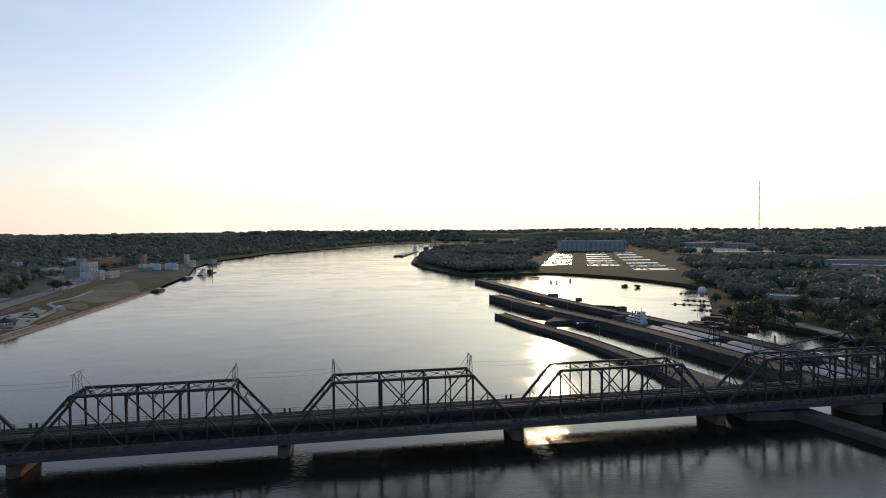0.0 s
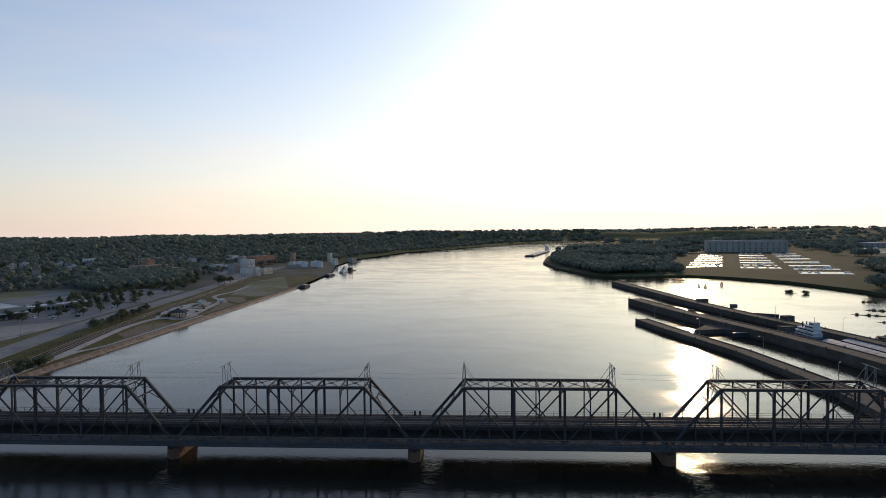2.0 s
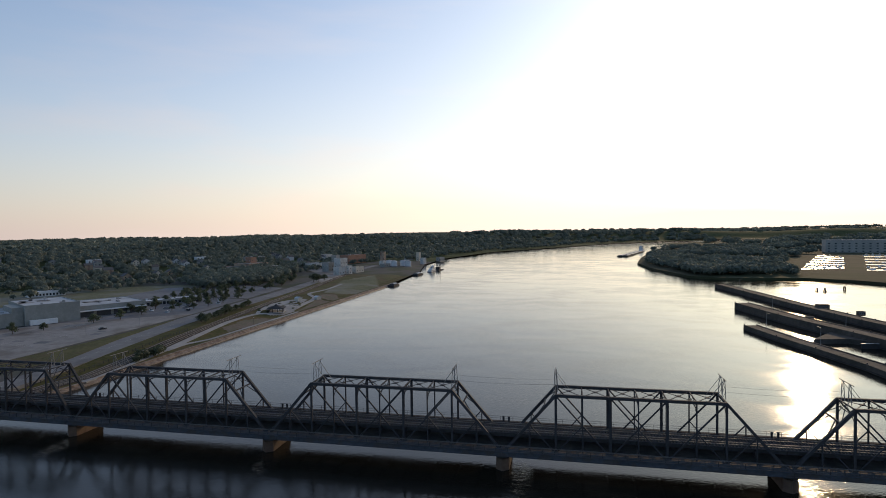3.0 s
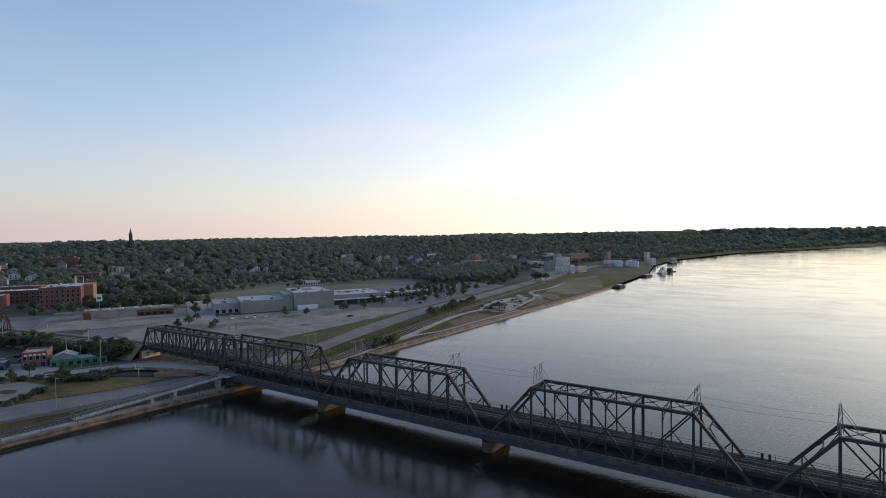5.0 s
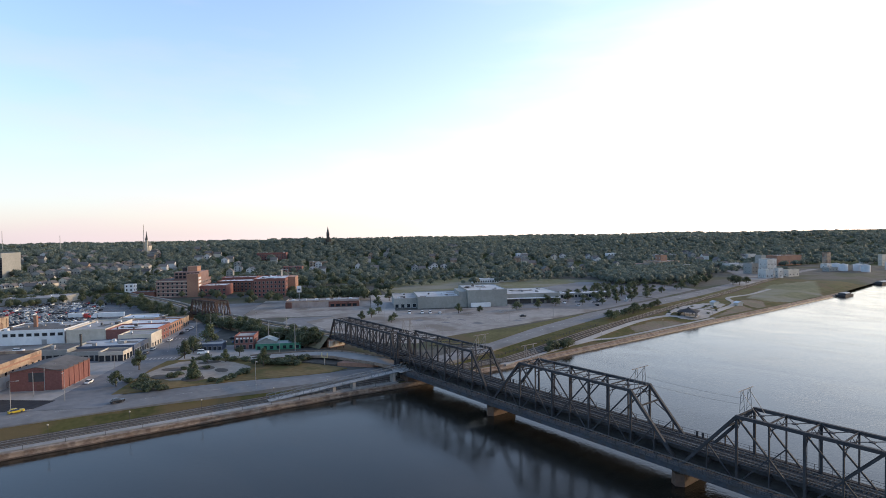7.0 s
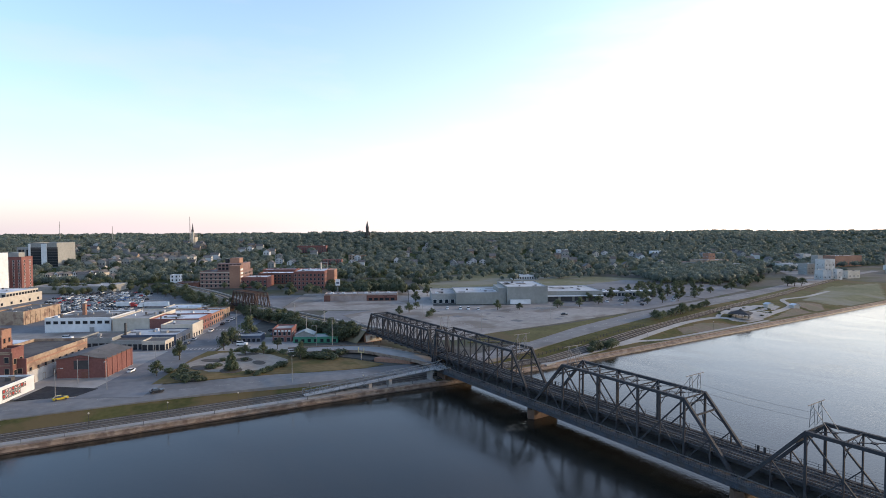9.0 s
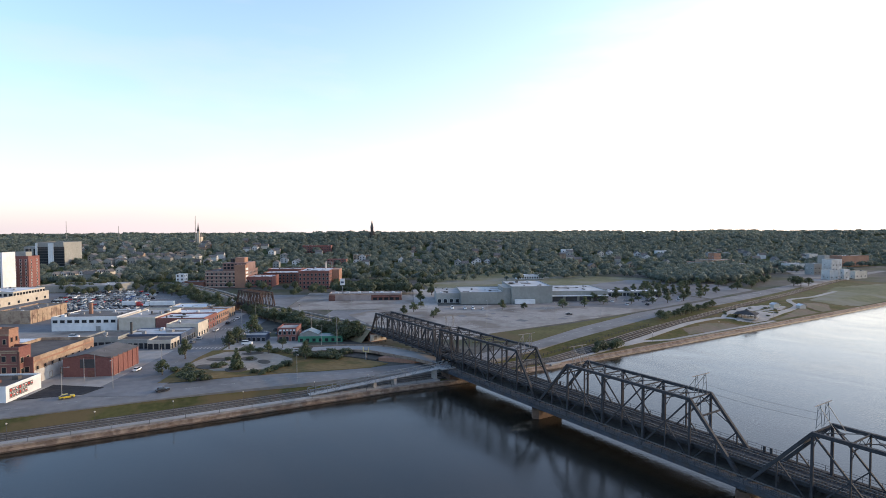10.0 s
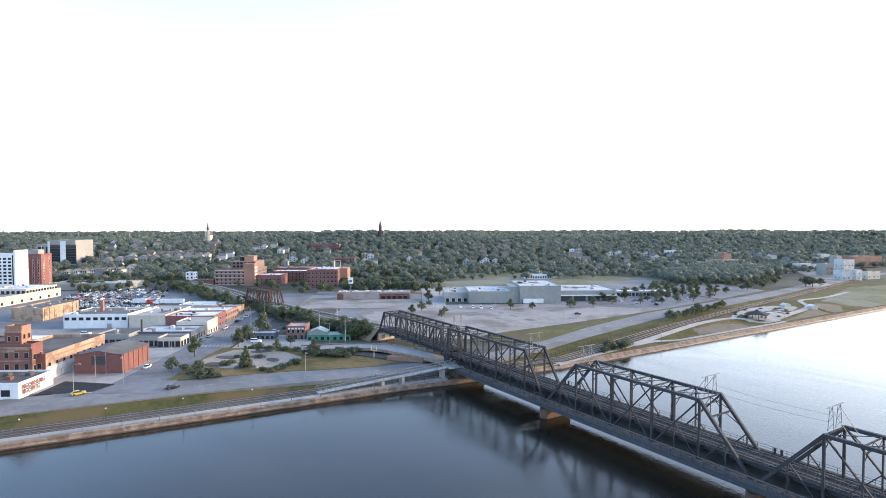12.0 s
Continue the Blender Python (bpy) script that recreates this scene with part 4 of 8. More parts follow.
# grass beside the river road
patch("great_lot", [(-181, 34), (-186, 64), (-187.5, 112), (-191, 172), (-194, 206), (-262, 152), (-292, 95), (-300, 48), (-290, 20), (-205, 12)], 4.68, "lot", "wide worn empty concrete lot", "parking lot", grid=False)
patch("grass_wedge", [(-156, 62), (-172, 112), (-188, 180), (-183, 110), (-185, 57), (-172, 36)], 4.74, "lawn", "green grass wedge between lot and road", "grass", grid=False)
patch("mall_lot", [(-194, 206), (-262, 152), (-330, 260), (-250, 300), (-205, 290)], 4.66, "asphalt", "asphalt car park beside the long store", "parking lot", grid=False)
patch("car_park_north", [(-205, 294), (-250, 303), (-330, 264), (-348, 372), (-288, 408), (-219, 384)], 4.64, "asphalt", "dark asphalt car park with tree rows", "parking lot", grid=False)
patch("back_lot", [(176, 25), (176, 116), (280, 116), (280, 25)], 4.655, "lot", "pale empty lot behind the railway", "parking lot")
patch("concrete_street", [(175, 116.5), (175, 134), (300, 136), (300, 116.5)], 4.70, "pavement", "pale concrete street leading inland", "street")
patch("meadow", [(-400, 150), (-300, 330), (-330, 420), (-520, 300), (-470, 180)], 4.62, "meadow_grass", "pale green meadow behind the long store", "grass", grid=False)
# footpaths
for pts, w in (([(-125, 43), (-132.5, 97), (-142, 151), (-147, 186), (-146, 213), (-135, 228), (-139.6, 268), (-146, 305), (-166, 337), (-165, 374), (-172, 430)], 1.8),
               ([(-132, 101), (-133, 118), (-129, 132), (-128.5, 150), (-128.5, 240)], 1.2), ([(-146, 213), (-152, 225), (-158, 250), (-150, 262), (-139.6, 268)], 1.4)):
    strip("footpath", smooth_line(pts, 5.0), w, 0.22, None, "pavement", "pale winding riverside footpath", "footpath")
# riverside plaza and dry beds, draped over the bank
def within(x, y, poly):
    c = False
    for (x0, y0), (x1, y1) in zip(poly, poly[1:] + poly[:1]):
        if (y0 > y) != (y1 > y) and x < (x1 - x0) * (y - y0) / (y1 - y0) + x0:
            c = not c
    return c


def drape(name, poly, lift, material, label, category, step=1.5):
    xs, ys = [p[0] for p in poly], [p[1] for p in poly]
    nx, ny = int((max(xs) - min(xs)) / step) + 1, int((max(ys) - min(ys)) / step) + 1
    bm, grid = bmesh.new(), {}

    def corner(i, j):
        if (i, j) not in grid:
            x, y = min(xs) + i * step, min(ys) + j * step
            grid[i, j] = bm.verts.new((x, y, float(land(x, y)) + lift))
        return grid[i, j]

    for i in range(nx):
        for j in range(ny):
            x, y = min(xs) + (i + 0.5) * step, min(ys) + (j + 0.5) * step
            if within(x, y, poly) and x < float(bank(y)) - 4.5:
                bm.faces.new((corner(i, j), corner(i + 1, j), corner(i + 1, j + 1), corner(i, j + 1)))
    return tagged(part(name, bm, material), label, category, kind="structure")


for piece in ([(-156, 231), (-165, 260), (-162, 288), (-156, 296), (-151, 262), (-148, 232)], [(-146, 230), (-148, 258), (-141, 262), (-132, 240), (-131, 222), (-139, 214)], [(-149, 266), (-153, 298), (-148, 296), (-143, 278)]):
    drape("riverside_plaza", piece, 0.16, "pavement", "pale paved riverside plaza", "plaza")
for bed in ([(-128, 222), (-134, 262), (-143, 306), (-119, 298), (-118, 219)], [(-131, 154), (-130, 206), (-137, 204), (-142, 190), (-140, 162)], [(-146, 312), (-152, 330), (-140, 340), (-122, 306)]):
    drape("dry_bed", bed, 0.10, "dry_earth", "dry brown bed beside the riverside path", "planting bed")
drape("shore_meadow", [(-155, 345), (-188, 470), (-176, 550), (-110, 380), (-142, 344)], 0.12, "meadow_grass", "pale yellow green meadow along the river", "grass", step=3.0)
drape("works_yard", [(-236, 505), (-262, 560), (-325, 655), (-300, 668), (-262, 625), (-224, 590), (-214, 545), (-200, 445), (-211, 440)], 0.14, "lot", "pale worn yard in front of the works", "yard", step=3.0)


# ---- shore spans, abutment, ramp and footbridge ----
town_span = truss_span(63.0, name="bridge_span_town", hip=3.6, hip0=6.0, panels=9, z_low=Z_RAIL - 0.9, z_top=18.9, mast=False, road=False, label="dark steel railway truss span over the riverside road")
town_span.matrix_basis = pose(-171.8, 0, 0.5)


def bent(x, w=5.2):
    root = empty("bridge_bent", x, 0, 0, label="dark steel bridge support tower beside the road", category="bridge support", group="bridge bents")
    for s in (-1, 1):
        part("column", beamed((0, s * w, 3.0), (0, s * HALF, 9.2), 0.7), "steel", root)
        part("footing", boxed(-1.0, s * w - 1.0, 1.4, 1.0, s * w + 1.0, 4.0), "concrete", root)
        part("brace", beamed((0, s * w, 4.2), (0, -s * HALF, 8.8), 0.25), "steel", root)
    part("cap", boxed(-0.5, -w, 8.6, 0.5, w, 9.3), "steel", root)


bent(-140.2)
bent(-137.6)
abut = empty("abutment", label="weathered sandstone bridge abutment on the river bank", category="abutment")
part("masonry", boxed(-134.0, -6.4, 1.0, -128.2, 6.4, 4.0), "pierstone", abut)
part("coping", boxed(-134.2, -6.5, 4.0, -128.0, 6.5, 4.3), "pierstone", abut)
abut2 = empty("abutment_inland", label="stone abutment under the railway truss", category="abutment")
part("masonry", boxed(-210, -5.5, 3.5, -203.6, 5.5, 9.3), "pierstone", abut2)

# road ramp from the lower deck into the town
ramp = empty("road_ramp", label="pale concrete road ramp curving from the bridge to town", category="road ramp")
_line = smooth_line([(-136, 0), (-147, -3.5), (-160, -8.5), (-176, -14), (-188, -23), (-196, -34), (-203, -46)], 3.0)
_zs = np.interp(np.linspace(0, 1, len(_line)), (0, 0.2, 0.5, 1), (6.15, 6.8, 6.6, 4.8))


def ramp_band(half0, half1, z0, z1):
    bm = bmesh.new()
    rows = []
    for i, (x, y) in enumerate(_line):
        a, b = Vector(_line[max(i - 1, 0)]), Vector(_line[min(i + 1, len(_line) - 1)])
        d = (b - a).normalized()
        n = Vector((-d.y, d.x))
        z = float(_zs[i])
        lo = 3.2 if z0 is None else z + z0
        rows.append([bm.verts.new((x + n.x * h, y + n.y * h, q)) for h, q in ((half0, lo), (half1, lo), (half1, z + z1), (half0, z + z1))])
    for a, b in zip(rows, rows[1:]):
        for i in range(4):
            j = (i + 1) % 4
            bm.faces.new((a[i], b[i], b[j], a[j]))
    bm.faces.new(rows[0])
    bm.faces.new(rows[-1][::-1])
    return bm


part("roadway", ramp_band(-5.6, 5.6, -0.6, 0.0), "pavement", ramp)
part("parapet", ramp_band(5.6, 6.0, -0.6, 0.6), "seawall", ramp)
part("parapet", ramp_band(-6.0, -5.6, -0.6, 0.6), "seawall", ramp)
bm = bmesh.new()
slab(bm, [(-163, -20), (-150, -9.5), (-151.5, -4), (-166, -12)], 3.4, 6.1)
part("retaining_wall", bm, "brick_orange", ramp, "orange masonry wall under the ramp")
bm = bmesh.new()
slab(bm, [(-203, -44), (-163.5, -21), (-166, -12), (-205, -36)], 3.4, 5.2)
part("retaining_wall", bm, "lockstone", ramp)

# lattice footbridge climbing beside the bank
fb = empty("footbridge", label="pale blue steel lattice footbridge climbing beside the bank", category="footbridge")
M["blue_steel"] = surface("pale_blue_steel", (0.13, 0.145, 0.155), (0.20, 0.22, 0.235), 1.0, 0.2, 0.5, 0.2, 0.05)
FA, FB = Vector((-137.0, -60.0, 3.0)), Vector((-131.6, -6.0, 6.6))
_n = 18
for s in (-1.6, 1.6):
    o = Vector((s, 0, 0))
    part("lower_chord", beamed(FA + o, FB + o, 0.22), "blue_steel", fb)
    part("upper_chord", beamed(FA + o + Vector((0, 0, 2.0)), FB + o + Vector((0, 0, 2.0)), 0.2), "blue_steel", fb)
    for i in range(_n):
        p, q = FA.lerp(FB, i / _n) + o, FA.lerp(FB, (i + 1) / _n) + o
        part("post", beamed(p, p + Vector((0, 0, 2.0)), 0.14), "blue_steel", fb)
        part("diagonal", beamed(p if i % 2 else p + Vector((0, 0, 2.0)), q + Vector((0, 0, 2.0)) if i % 2 else q, 0.12), "blue_steel", fb)
bm = bmesh.new()
beam(bm, FA, FB, 3.0, 0.2)
part("deck", bm, "concrete", fb)
for y in (-36, -28, -11):
    c = FA.lerp(FB, (y + 60) / 54)
    part("pier", boxed(c.x - 1.2, y - 0.6, 1.6, c.x + 1.2, y + 0.6, c.z - 0.1), "concrete", fb, "pale concrete pier")
part("landing", boxed(-135.0, -9.5, 6.3, -128.5, -3.2, 6.6), "concrete", fb)

# railway embankment into the town, and the small truss over the street
EMB = [(-204, 0), (-240, -7), (-285, -16), (-323, -23.4)]
EMB2 = [(-356, -32), (-396, -31), (-432, -34), (-473, -40), (-540, -52)]


def embankment(line, zt, name="embankment"):
    bm = bmesh.new()
    L = smooth_line(line, 8.0)
    rows = []
    for i, (x, y) in enumerate(L):
        a, b = Vector(L[max(i - 1, 0)]), Vector(L[min(i + 1, len(L) - 1)])
        d = (b - a).normalized()
        n = Vector((-d.y, d.x))
        rows.append([bm.verts.new((x + n.x * h, y + n.y * h, z)) for h, z in ((-11, 4.0), (-5, zt), (5, zt), (11, 4.0))])
    for a, b in zip(rows, rows[1:]):
        for i in range(3):
            bm.faces.new((a[i], a[i + 1], b[i + 1], b[i]))
    tagged(part(name, bm, "dirt"), "earth railway embankment overgrown with trees", "embankment", kind="structure")
    for q in (-4.4, 4.4):
        strip("embankment_kerb", offset_line(L, q), 0.3, zt - 0.3, zt + 0.45, "concrete", "pale concrete kerb along the embankment top", "kerb")
    railway(offset_line(L, -2.1), zt, "railway track on top of the embankment")
    railway(offset_line(L, 2.1), zt, "railway track on top of the embankment")


embankment(EMB, 9.9)
embankment(EMB2, 9.9, "embankment_town")
street_span = truss_span(38.0, name="bridge_span_street", hip=4.0, panels=7, z_low=Z_RAIL - 0.9, z_top=18.6, mast=False, road=False, label="rusty dark railway truss over the town street")
street_span.matrix_basis = pose(-339.0, -27.4, 0.2, 0, 0, 14)
M["rust_steel"] = surface("rusty_truss_steel", (0.050, 0.036, 0.032), (0.090, 0.062, 0.054), 1.2, 0.15, 0.8, 0.0, 0.15, c=(0.034, 0.030, 0.030), c_scale=0.3, c_amount=0.6, spec=0.1)
for ob in street_span.children_recursive:
    if ob.data.materials[0] == M["steel"]:
        ob.data.materials[0] = M["rust_steel"]
for q, (x, y) in enumerate(((-323.6, -23.6), (-356.5, -31.8))):
    ab = empty("street_abutment", x, y, 0, 14, label="stone abutment of the street truss", category="abutment", group="street abutments")
    part("masonry", boxed(-1.5, -6, 3.8, 1.5, 6, 9.3), "pierstone", ab)


# ---- buildings ----
_window_meshes = {}
M["frame_grey"] = surface("dull_window_frame", (0.20, 0.19, 0.18), (0.28, 0.27, 0.26), 0.8, 0.1, 0.7, bump=0)
M["frame_white"] = surface("window_frame_paint", (0.55, 0.54, 0.52), (0.66, 0.65, 0.63), 0.8, 0.1, 0.7, bump=0)


def window_mesh(w, h, trim):
    """A window unit seen from outside, facing -y: surround with sill and a dark pane set behind its face."""
    key = (round(w, 2), round(h, 2), trim)
    if key not in _window_meshes:
        bm = bmesh.new()
        t, d = 0.16, 0.10
        rings = []
        for o, y in ((t, 0.02), (t, -d), (0, -d), (0, -0.02)):
            rings.append([bm.verts.new((x, y, z)) for x, z in ((-w / 2 - o, -o), (w / 2 + o, -o), (w / 2 + o, h + o), (-w / 2 - o, h + o))])
        for r0, r1 in zip(rings, rings[1:]):
            for i in range(4):
                bm.faces.new((r0[i], r0[(i + 1) % 4], r1[(i + 1) % 4], r1[i]))
        bm.faces.new(rings[-1]).material_index = 1
        bmesh.ops.recalc_face_normals(bm, faces=bm.faces)
        me = bpy.data.meshes.new("window")
        bm.to_mesh(me)
        bm.free()
        me.materials.append(M[trim])
        me.materials.append(M["glass"])
        _window_meshes[key] = me
    return _window_meshes[key]


def base_z(x, y, w, d, turn):
    c, s = math.cos(radians(turn)), math.sin(radians(turn))
    return min(float(land(x + c * a - s * b, y + s * a + c * b)) for a in (0, w) for b in (0, d)) - 0.4


def building(name, x, y, turn, w, d, h, wall, roof, label, category="building", front=(), side=(), parapet=0.8, trim="frame_grey", z=None, gable=None, group="", extras=()):
    """A flat-roofed or gabled block. Its front faces -y and its side +x in its own frame; front and side hold rows of
    windows (count, width, height, sill height) to put up on those faces."""
    z = base_z(x, y, w, d, turn) if z is None else z
    root = empty(name, x, y, z, turn, label=label, category=category, group=group)
    bm = bmesh.new()
    if gable is None:
        box(bm, 0, 0, 0, w, d, h)
        part("wall", bm, wall, root)
        part("roof", boxed(0.3, 0.3, h - 0.02, w - 0.3, d - 0.3, h + 0.12), roof, root)
        bm = bmesh.new()
        if parapet:
            p = 0.3
            for q in ((-0.04, -0.04, w + 0.04, p), (-0.04, d - p, w + 0.04, d + 0.04), (-0.04, p, p, d - p), (w - p, p, w + 0.04, d - p)):
                box(bm, q[0], q[1], h - 0.05, q[2], q[3], h + parapet)
            part("parapet", bm, wall, root)
        else:
            bm.free()
    else:
        # ridge along y
        v = [bm.verts.new(p) for p in ((0, 0, 0), (w, 0, 0), (w, 0, h), (w / 2, 0, h + gable), (0, 0, h))]
        u = [bm.verts.new(p) for p in ((0, d, 0), (w, d, 0), (w, d, h), (w / 2, d, h + gable), (0, d, h))]
        bm.faces.new(v)
        bm.faces.new(u[::-1])
        for i in range(5):
            j = (i + 1) % 5
            bm.faces.new((v[j], v[i], u[i], u[j]))
        part("wall", bm, wall, root)
        bm = bmesh.new()
        o = 0.35
        k = gable / (w / 2)
        for s in (0, 1):
            e = -o if s == 0 else w + o
            pts = [(e, -o, h - o * k + 0.06), (w / 2, -o, h + gable + 0.06), (w / 2, d + o, h + gable + 0.06), (e, d + o, h - o * k + 0.06)]
            lo = [bm.verts.new(p) for p in pts]
            hi = [bm.verts.new((p[0], p[1], p[2] + 0.16)) for p in pts]
            for q in (lo[::-1], hi) if s == 0 else (lo, hi[::-1]):
                bm.faces.new(q)
            for i in range(4):
                bm.faces.new((lo[i], lo[(i + 1) % 4], hi[(i + 1) % 4], hi[i]))
        bmesh.ops.recalc_face_normals(bm, faces=bm.faces)
        part("roof", bm, roof, root)
    if gable is None and roof.startswith("roof") and w * d > 120 and h < 20:
        ru = random.Random(int(abs(x) * 7 + abs(y) * 13))
        for i in range(min(7, int(w * d / 110))):
            a, b = ru.uniform(1, w - 3), ru.uniform(1, d - 3)
            s, q = ru.uniform(0.7, 2.0), ru.uniform(0.6, 1.5)
            part("roof_unit", boxed(a, b, h + 0.1, a + s, b + s * ru.uniform(0.6, 1.3), h + 0.1 + q), ru.choice(("steel_pale", "roof_grey", "roof", "roof_white")), root)
        for i in range(min(5, int(w * d / 160))):
            a, b = ru.uniform(0.6, w * 0.7), ru.uniform(0.6, d * 0.7)
            part("roof_patch", boxed(a, b, h + 0.11, min(w - 0.5, a + ru.uniform(1.5, w * 0.3)), min(d - 0.5, b + ru.uniform(1.5, d * 0.3)), h + 0.135), ru.choice(("roof_grey", "roof", "roof_grey")), root)
    for n, ww, hh, sill in front:
        me = window_mesh(ww, hh, trim)
        for i in range(n):
            shared("window", me, root, pose((i + 0.5) * w / n, 0, sill))
    for n, ww, hh, sill in side:
        me = window_mesh(ww, hh, trim)
        for i in range(n):
            shared("window", me, root, pose(w, (i + 0.5) * d / n, sill, 0, 0, 90))
    for nm, b6, mt, lb in extras:
        part(nm, boxed(*b6), mt, root, lb)
    return root


def block(name, a0, a1, b0, b1, h, wall, roof, label, **k):
    x, y = town(a0, b0)
    return building(name, x, y, 60.5, b1 - b0, a1 - a0, h, wall, roof, label, **k)


def rows(n, w, h, sill, storeys, lift=3.6):
    return tuple((n, w, h, sill + lift * i) for i in range(storeys))


M["brick_dark"] = surface("soot_brick", (0.12, 0.055, 0.042), (0.20, 0.085, 0.06), 1.2, 0.1, 0.9, c=(0.08, 0.05, 0.045), c_scale=0.12)
M["pale_block"] = surface("weathered_pale_render", (0.40, 0.385, 0.365), (0.54, 0.525, 0.50), 0.5, 0.06, 0.9, c=(0.27, 0.25, 0.22), c_scale=0.15)
M["brick_rose"] = surface("faded_rose_brick", (0.165, 0.100, 0.088), (0.245, 0.155, 0.136), 1.2, 0.08, 0.9, c=(0.14, 0.08, 0.068), c_scale=0.15, spread=0.1)
M["tar"] = surface("dark_tarred_felt", (0.045, 0.038, 0.035), (0.085, 0.073, 0.067), 0.3, 0.05, 0.95, c=(0.11, 0.095, 0.085), c_scale=0.1, c_amount=0.5)
M["green_paint"] = surface("green_paint", (0.035, 0.16, 0.10), (0.05, 0.22, 0.14), 0.6, 0.1, 0.6, bump=0.05)
M["red_paint"] = surface("red_paint", (0.35, 0.03, 0.025), (0.45, 0.05, 0.04), 0.6, 0.1, 0.5, bump=0)
M["black_paint"] = surface("dark_paint", (0.025, 0.025, 0.028), (0.045, 0.045, 0.05), 0.6, 0.1, 0.5, bump=0)
M["blue_dark"] = surface("dark_blue_front", (0.05, 0.07, 0.11), (0.08, 0.10, 0.15), 0.6, 0.1, 0.5, bump=0)
M["verdigris"] = surface("pale_metal_roof", (0.17, 0.205, 0.205), (0.25, 0.29, 0.29), 0.5, 0.08, 0.5, 0.2, 0.05)

# brick barn at the street corner
barn = building("brick_barn", *town(3.4, -19.2), 60.5, 18, 21.5, 7.6, "brick", "roof", "long gabled red brick warehouse at the street corner", "warehouse", gable=1.7, z=4.3)
part("boarded_window", boxed(6.4, -0.10, 3.9, 12.0, 0.02, 7.3), "black_paint", barn, "dark boarded opening in the gable")
part("door", boxed(9.2, -0.12, 0.2, 11.6, 0.02, 2.9), "brick_dark", barn, "dark loading door")
part("sill_band", boxed(-0.06, -0.08, 7.9, 18.06, 0.02, 8.2), "brick_dark", barn)
for i in range(6):
    part("pilaster", boxed(17.98, 1.2 + i * 3.75, 0, 18.22, 1.8 + i * 3.75, 8.0), "brick", barn)
part("plinth", boxed(-0.1, -0.1, 0, 18.1, 21.6, 0.5), "concrete", barn)
# white corner building with a painted wall sign
white = building("white_shop", *town(-28.0, -44.0), 60.5, 25.5, 17.5, 4.9, "white", "tar", "low white shop with red and black wall lettering", "shop", front=((3, 2.6, 1.9, 1.2),), parapet=0.7, z=4.4, trim="black_paint")
for k, z0 in enumerate((3.25, 1.55)):
    for i in range(8 - 2 * k):
        y0 = 1.8 + 1.45 * i
        part("sign_outline", boxed(25.5, y0 - 0.1, z0 - 0.1, 25.55, y0 + 1.2, z0 + 1.2), "black_paint", white, "black outline of an unreadable letter")
        part("sign_fill", boxed(25.55, y0 + 0.18, z0 + 0.16, 25.57, y0 + 0.92, z0 + 0.94), "red_paint" if i % 3 == 0 else "white", white)
        part("sign_stroke", boxed(25.57, y0 + 0.3, z0 + (0.2 if i % 2 else 0.45), 25.59, y0 + 0.9, z0 + (0.6 if i % 2 else 0.85)), "red_paint", white, "red stroke of an unreadable letter")
    part("sign_line", boxed(25.5, 1.6, z0 - 0.38, 25.56, 13.2 - 2.6 * k, z0 - 0.2), "black_paint", white, "black underline of the wall lettering")
part("sign_band", boxed(4.0, -0.1, 3.6, 18.0, 0.02, 4.3), "steel_pale", white, "unreadable grey lettering band as a bar")
for i in range(6):
    part("roof_unit", boxed(3 + i * 3.4, 4 + (i * 5) % 9, 5.0, 5 + i * 3.4, 6 + (i * 5) % 9, 6.0 + 0.3 * (i % 2)), "roof" if i % 2 else "brick_dark", white)
# old brick brewery-like complex
old = block("brick_works", -6.0, 33.0, -46.0, -24.0, 9.4, "brick_tan", "tar", "long old tan brick works with a flat dark roof", category="factory", front=(), side=((9, 1.3, 1.5, 5.4), (6, 1.4, 2.0, 1.0)), parapet=1.3, trim="brick_tan")
part("front_wall", boxed(-0.2, -0.35, 0, 22.2, 0.0, 10.8), "brick", old, "red brick front, darker than the sunward side")
part("painted_panel", boxed(21.98, 0.4, 0.2, 22.05, 26.0, 5.6), "pale_block", old, "peeling pale painted wall")
part("brick_band", boxed(21.98, 0.0, 8.6, 22.1, 38.9, 9.2), "brick_orange", old, "orange brick band under the parapet")
for i in range(7):
    for k in range(2):
        shared("window", window_mesh(1.5, 1.9, "brick_tan"), old, pose(2 + i * 3.0, -0.35, 1.4 + 3.9 * k))
# warm sun coloured into the tower's orange walls, shade into its dark front panel
tower = block("brick_tower", -5.5, -0.5, -38.5, -32.6, 20.2, "brick_orange", "roof", "square brick stair tower on the old works, sun-orange in colour", category="tower", side=rows(2, 0.9, 1.5, 13.0, 2, 3.2), trim="brick_dark", parapet=0.9)
part("front_wall", boxed(-0.1, -0.3, 0, 5.9, -0.02, 18.6), "brick", tower, "red brick front, darker than the sunward side")
for i in range(2):
    for k in range(2):
        shared("window", window_mesh(1.1, 1.7, "brick_tan"), tower, pose(1.6 + i * 2.8, -0.3, 12.4 + 3.1 * k))
part("cornice", boxed(-0.2, -0.4, 18.6, 6.1, -0.02, 19.2), "brick_tan", tower)
annex = block("brick_annex", -9.0, -2.6, -62.0, -27.0, 14.0, "brick", "tar", "red brick front, darker than the sunward side building of the old works", category="building", front=rows(10, 1.5, 2.0, 1.6, 3, 4.1), side=rows(2, 1.4, 1.9, 5.0, 2, 4.1), trim="brick_tan", parapet=1.0)
part("cornice", boxed(-0.2, -0.4, 13.4, 35.2, -0.02, 13.9), "brick_tan", annex, "tan stone cornice")
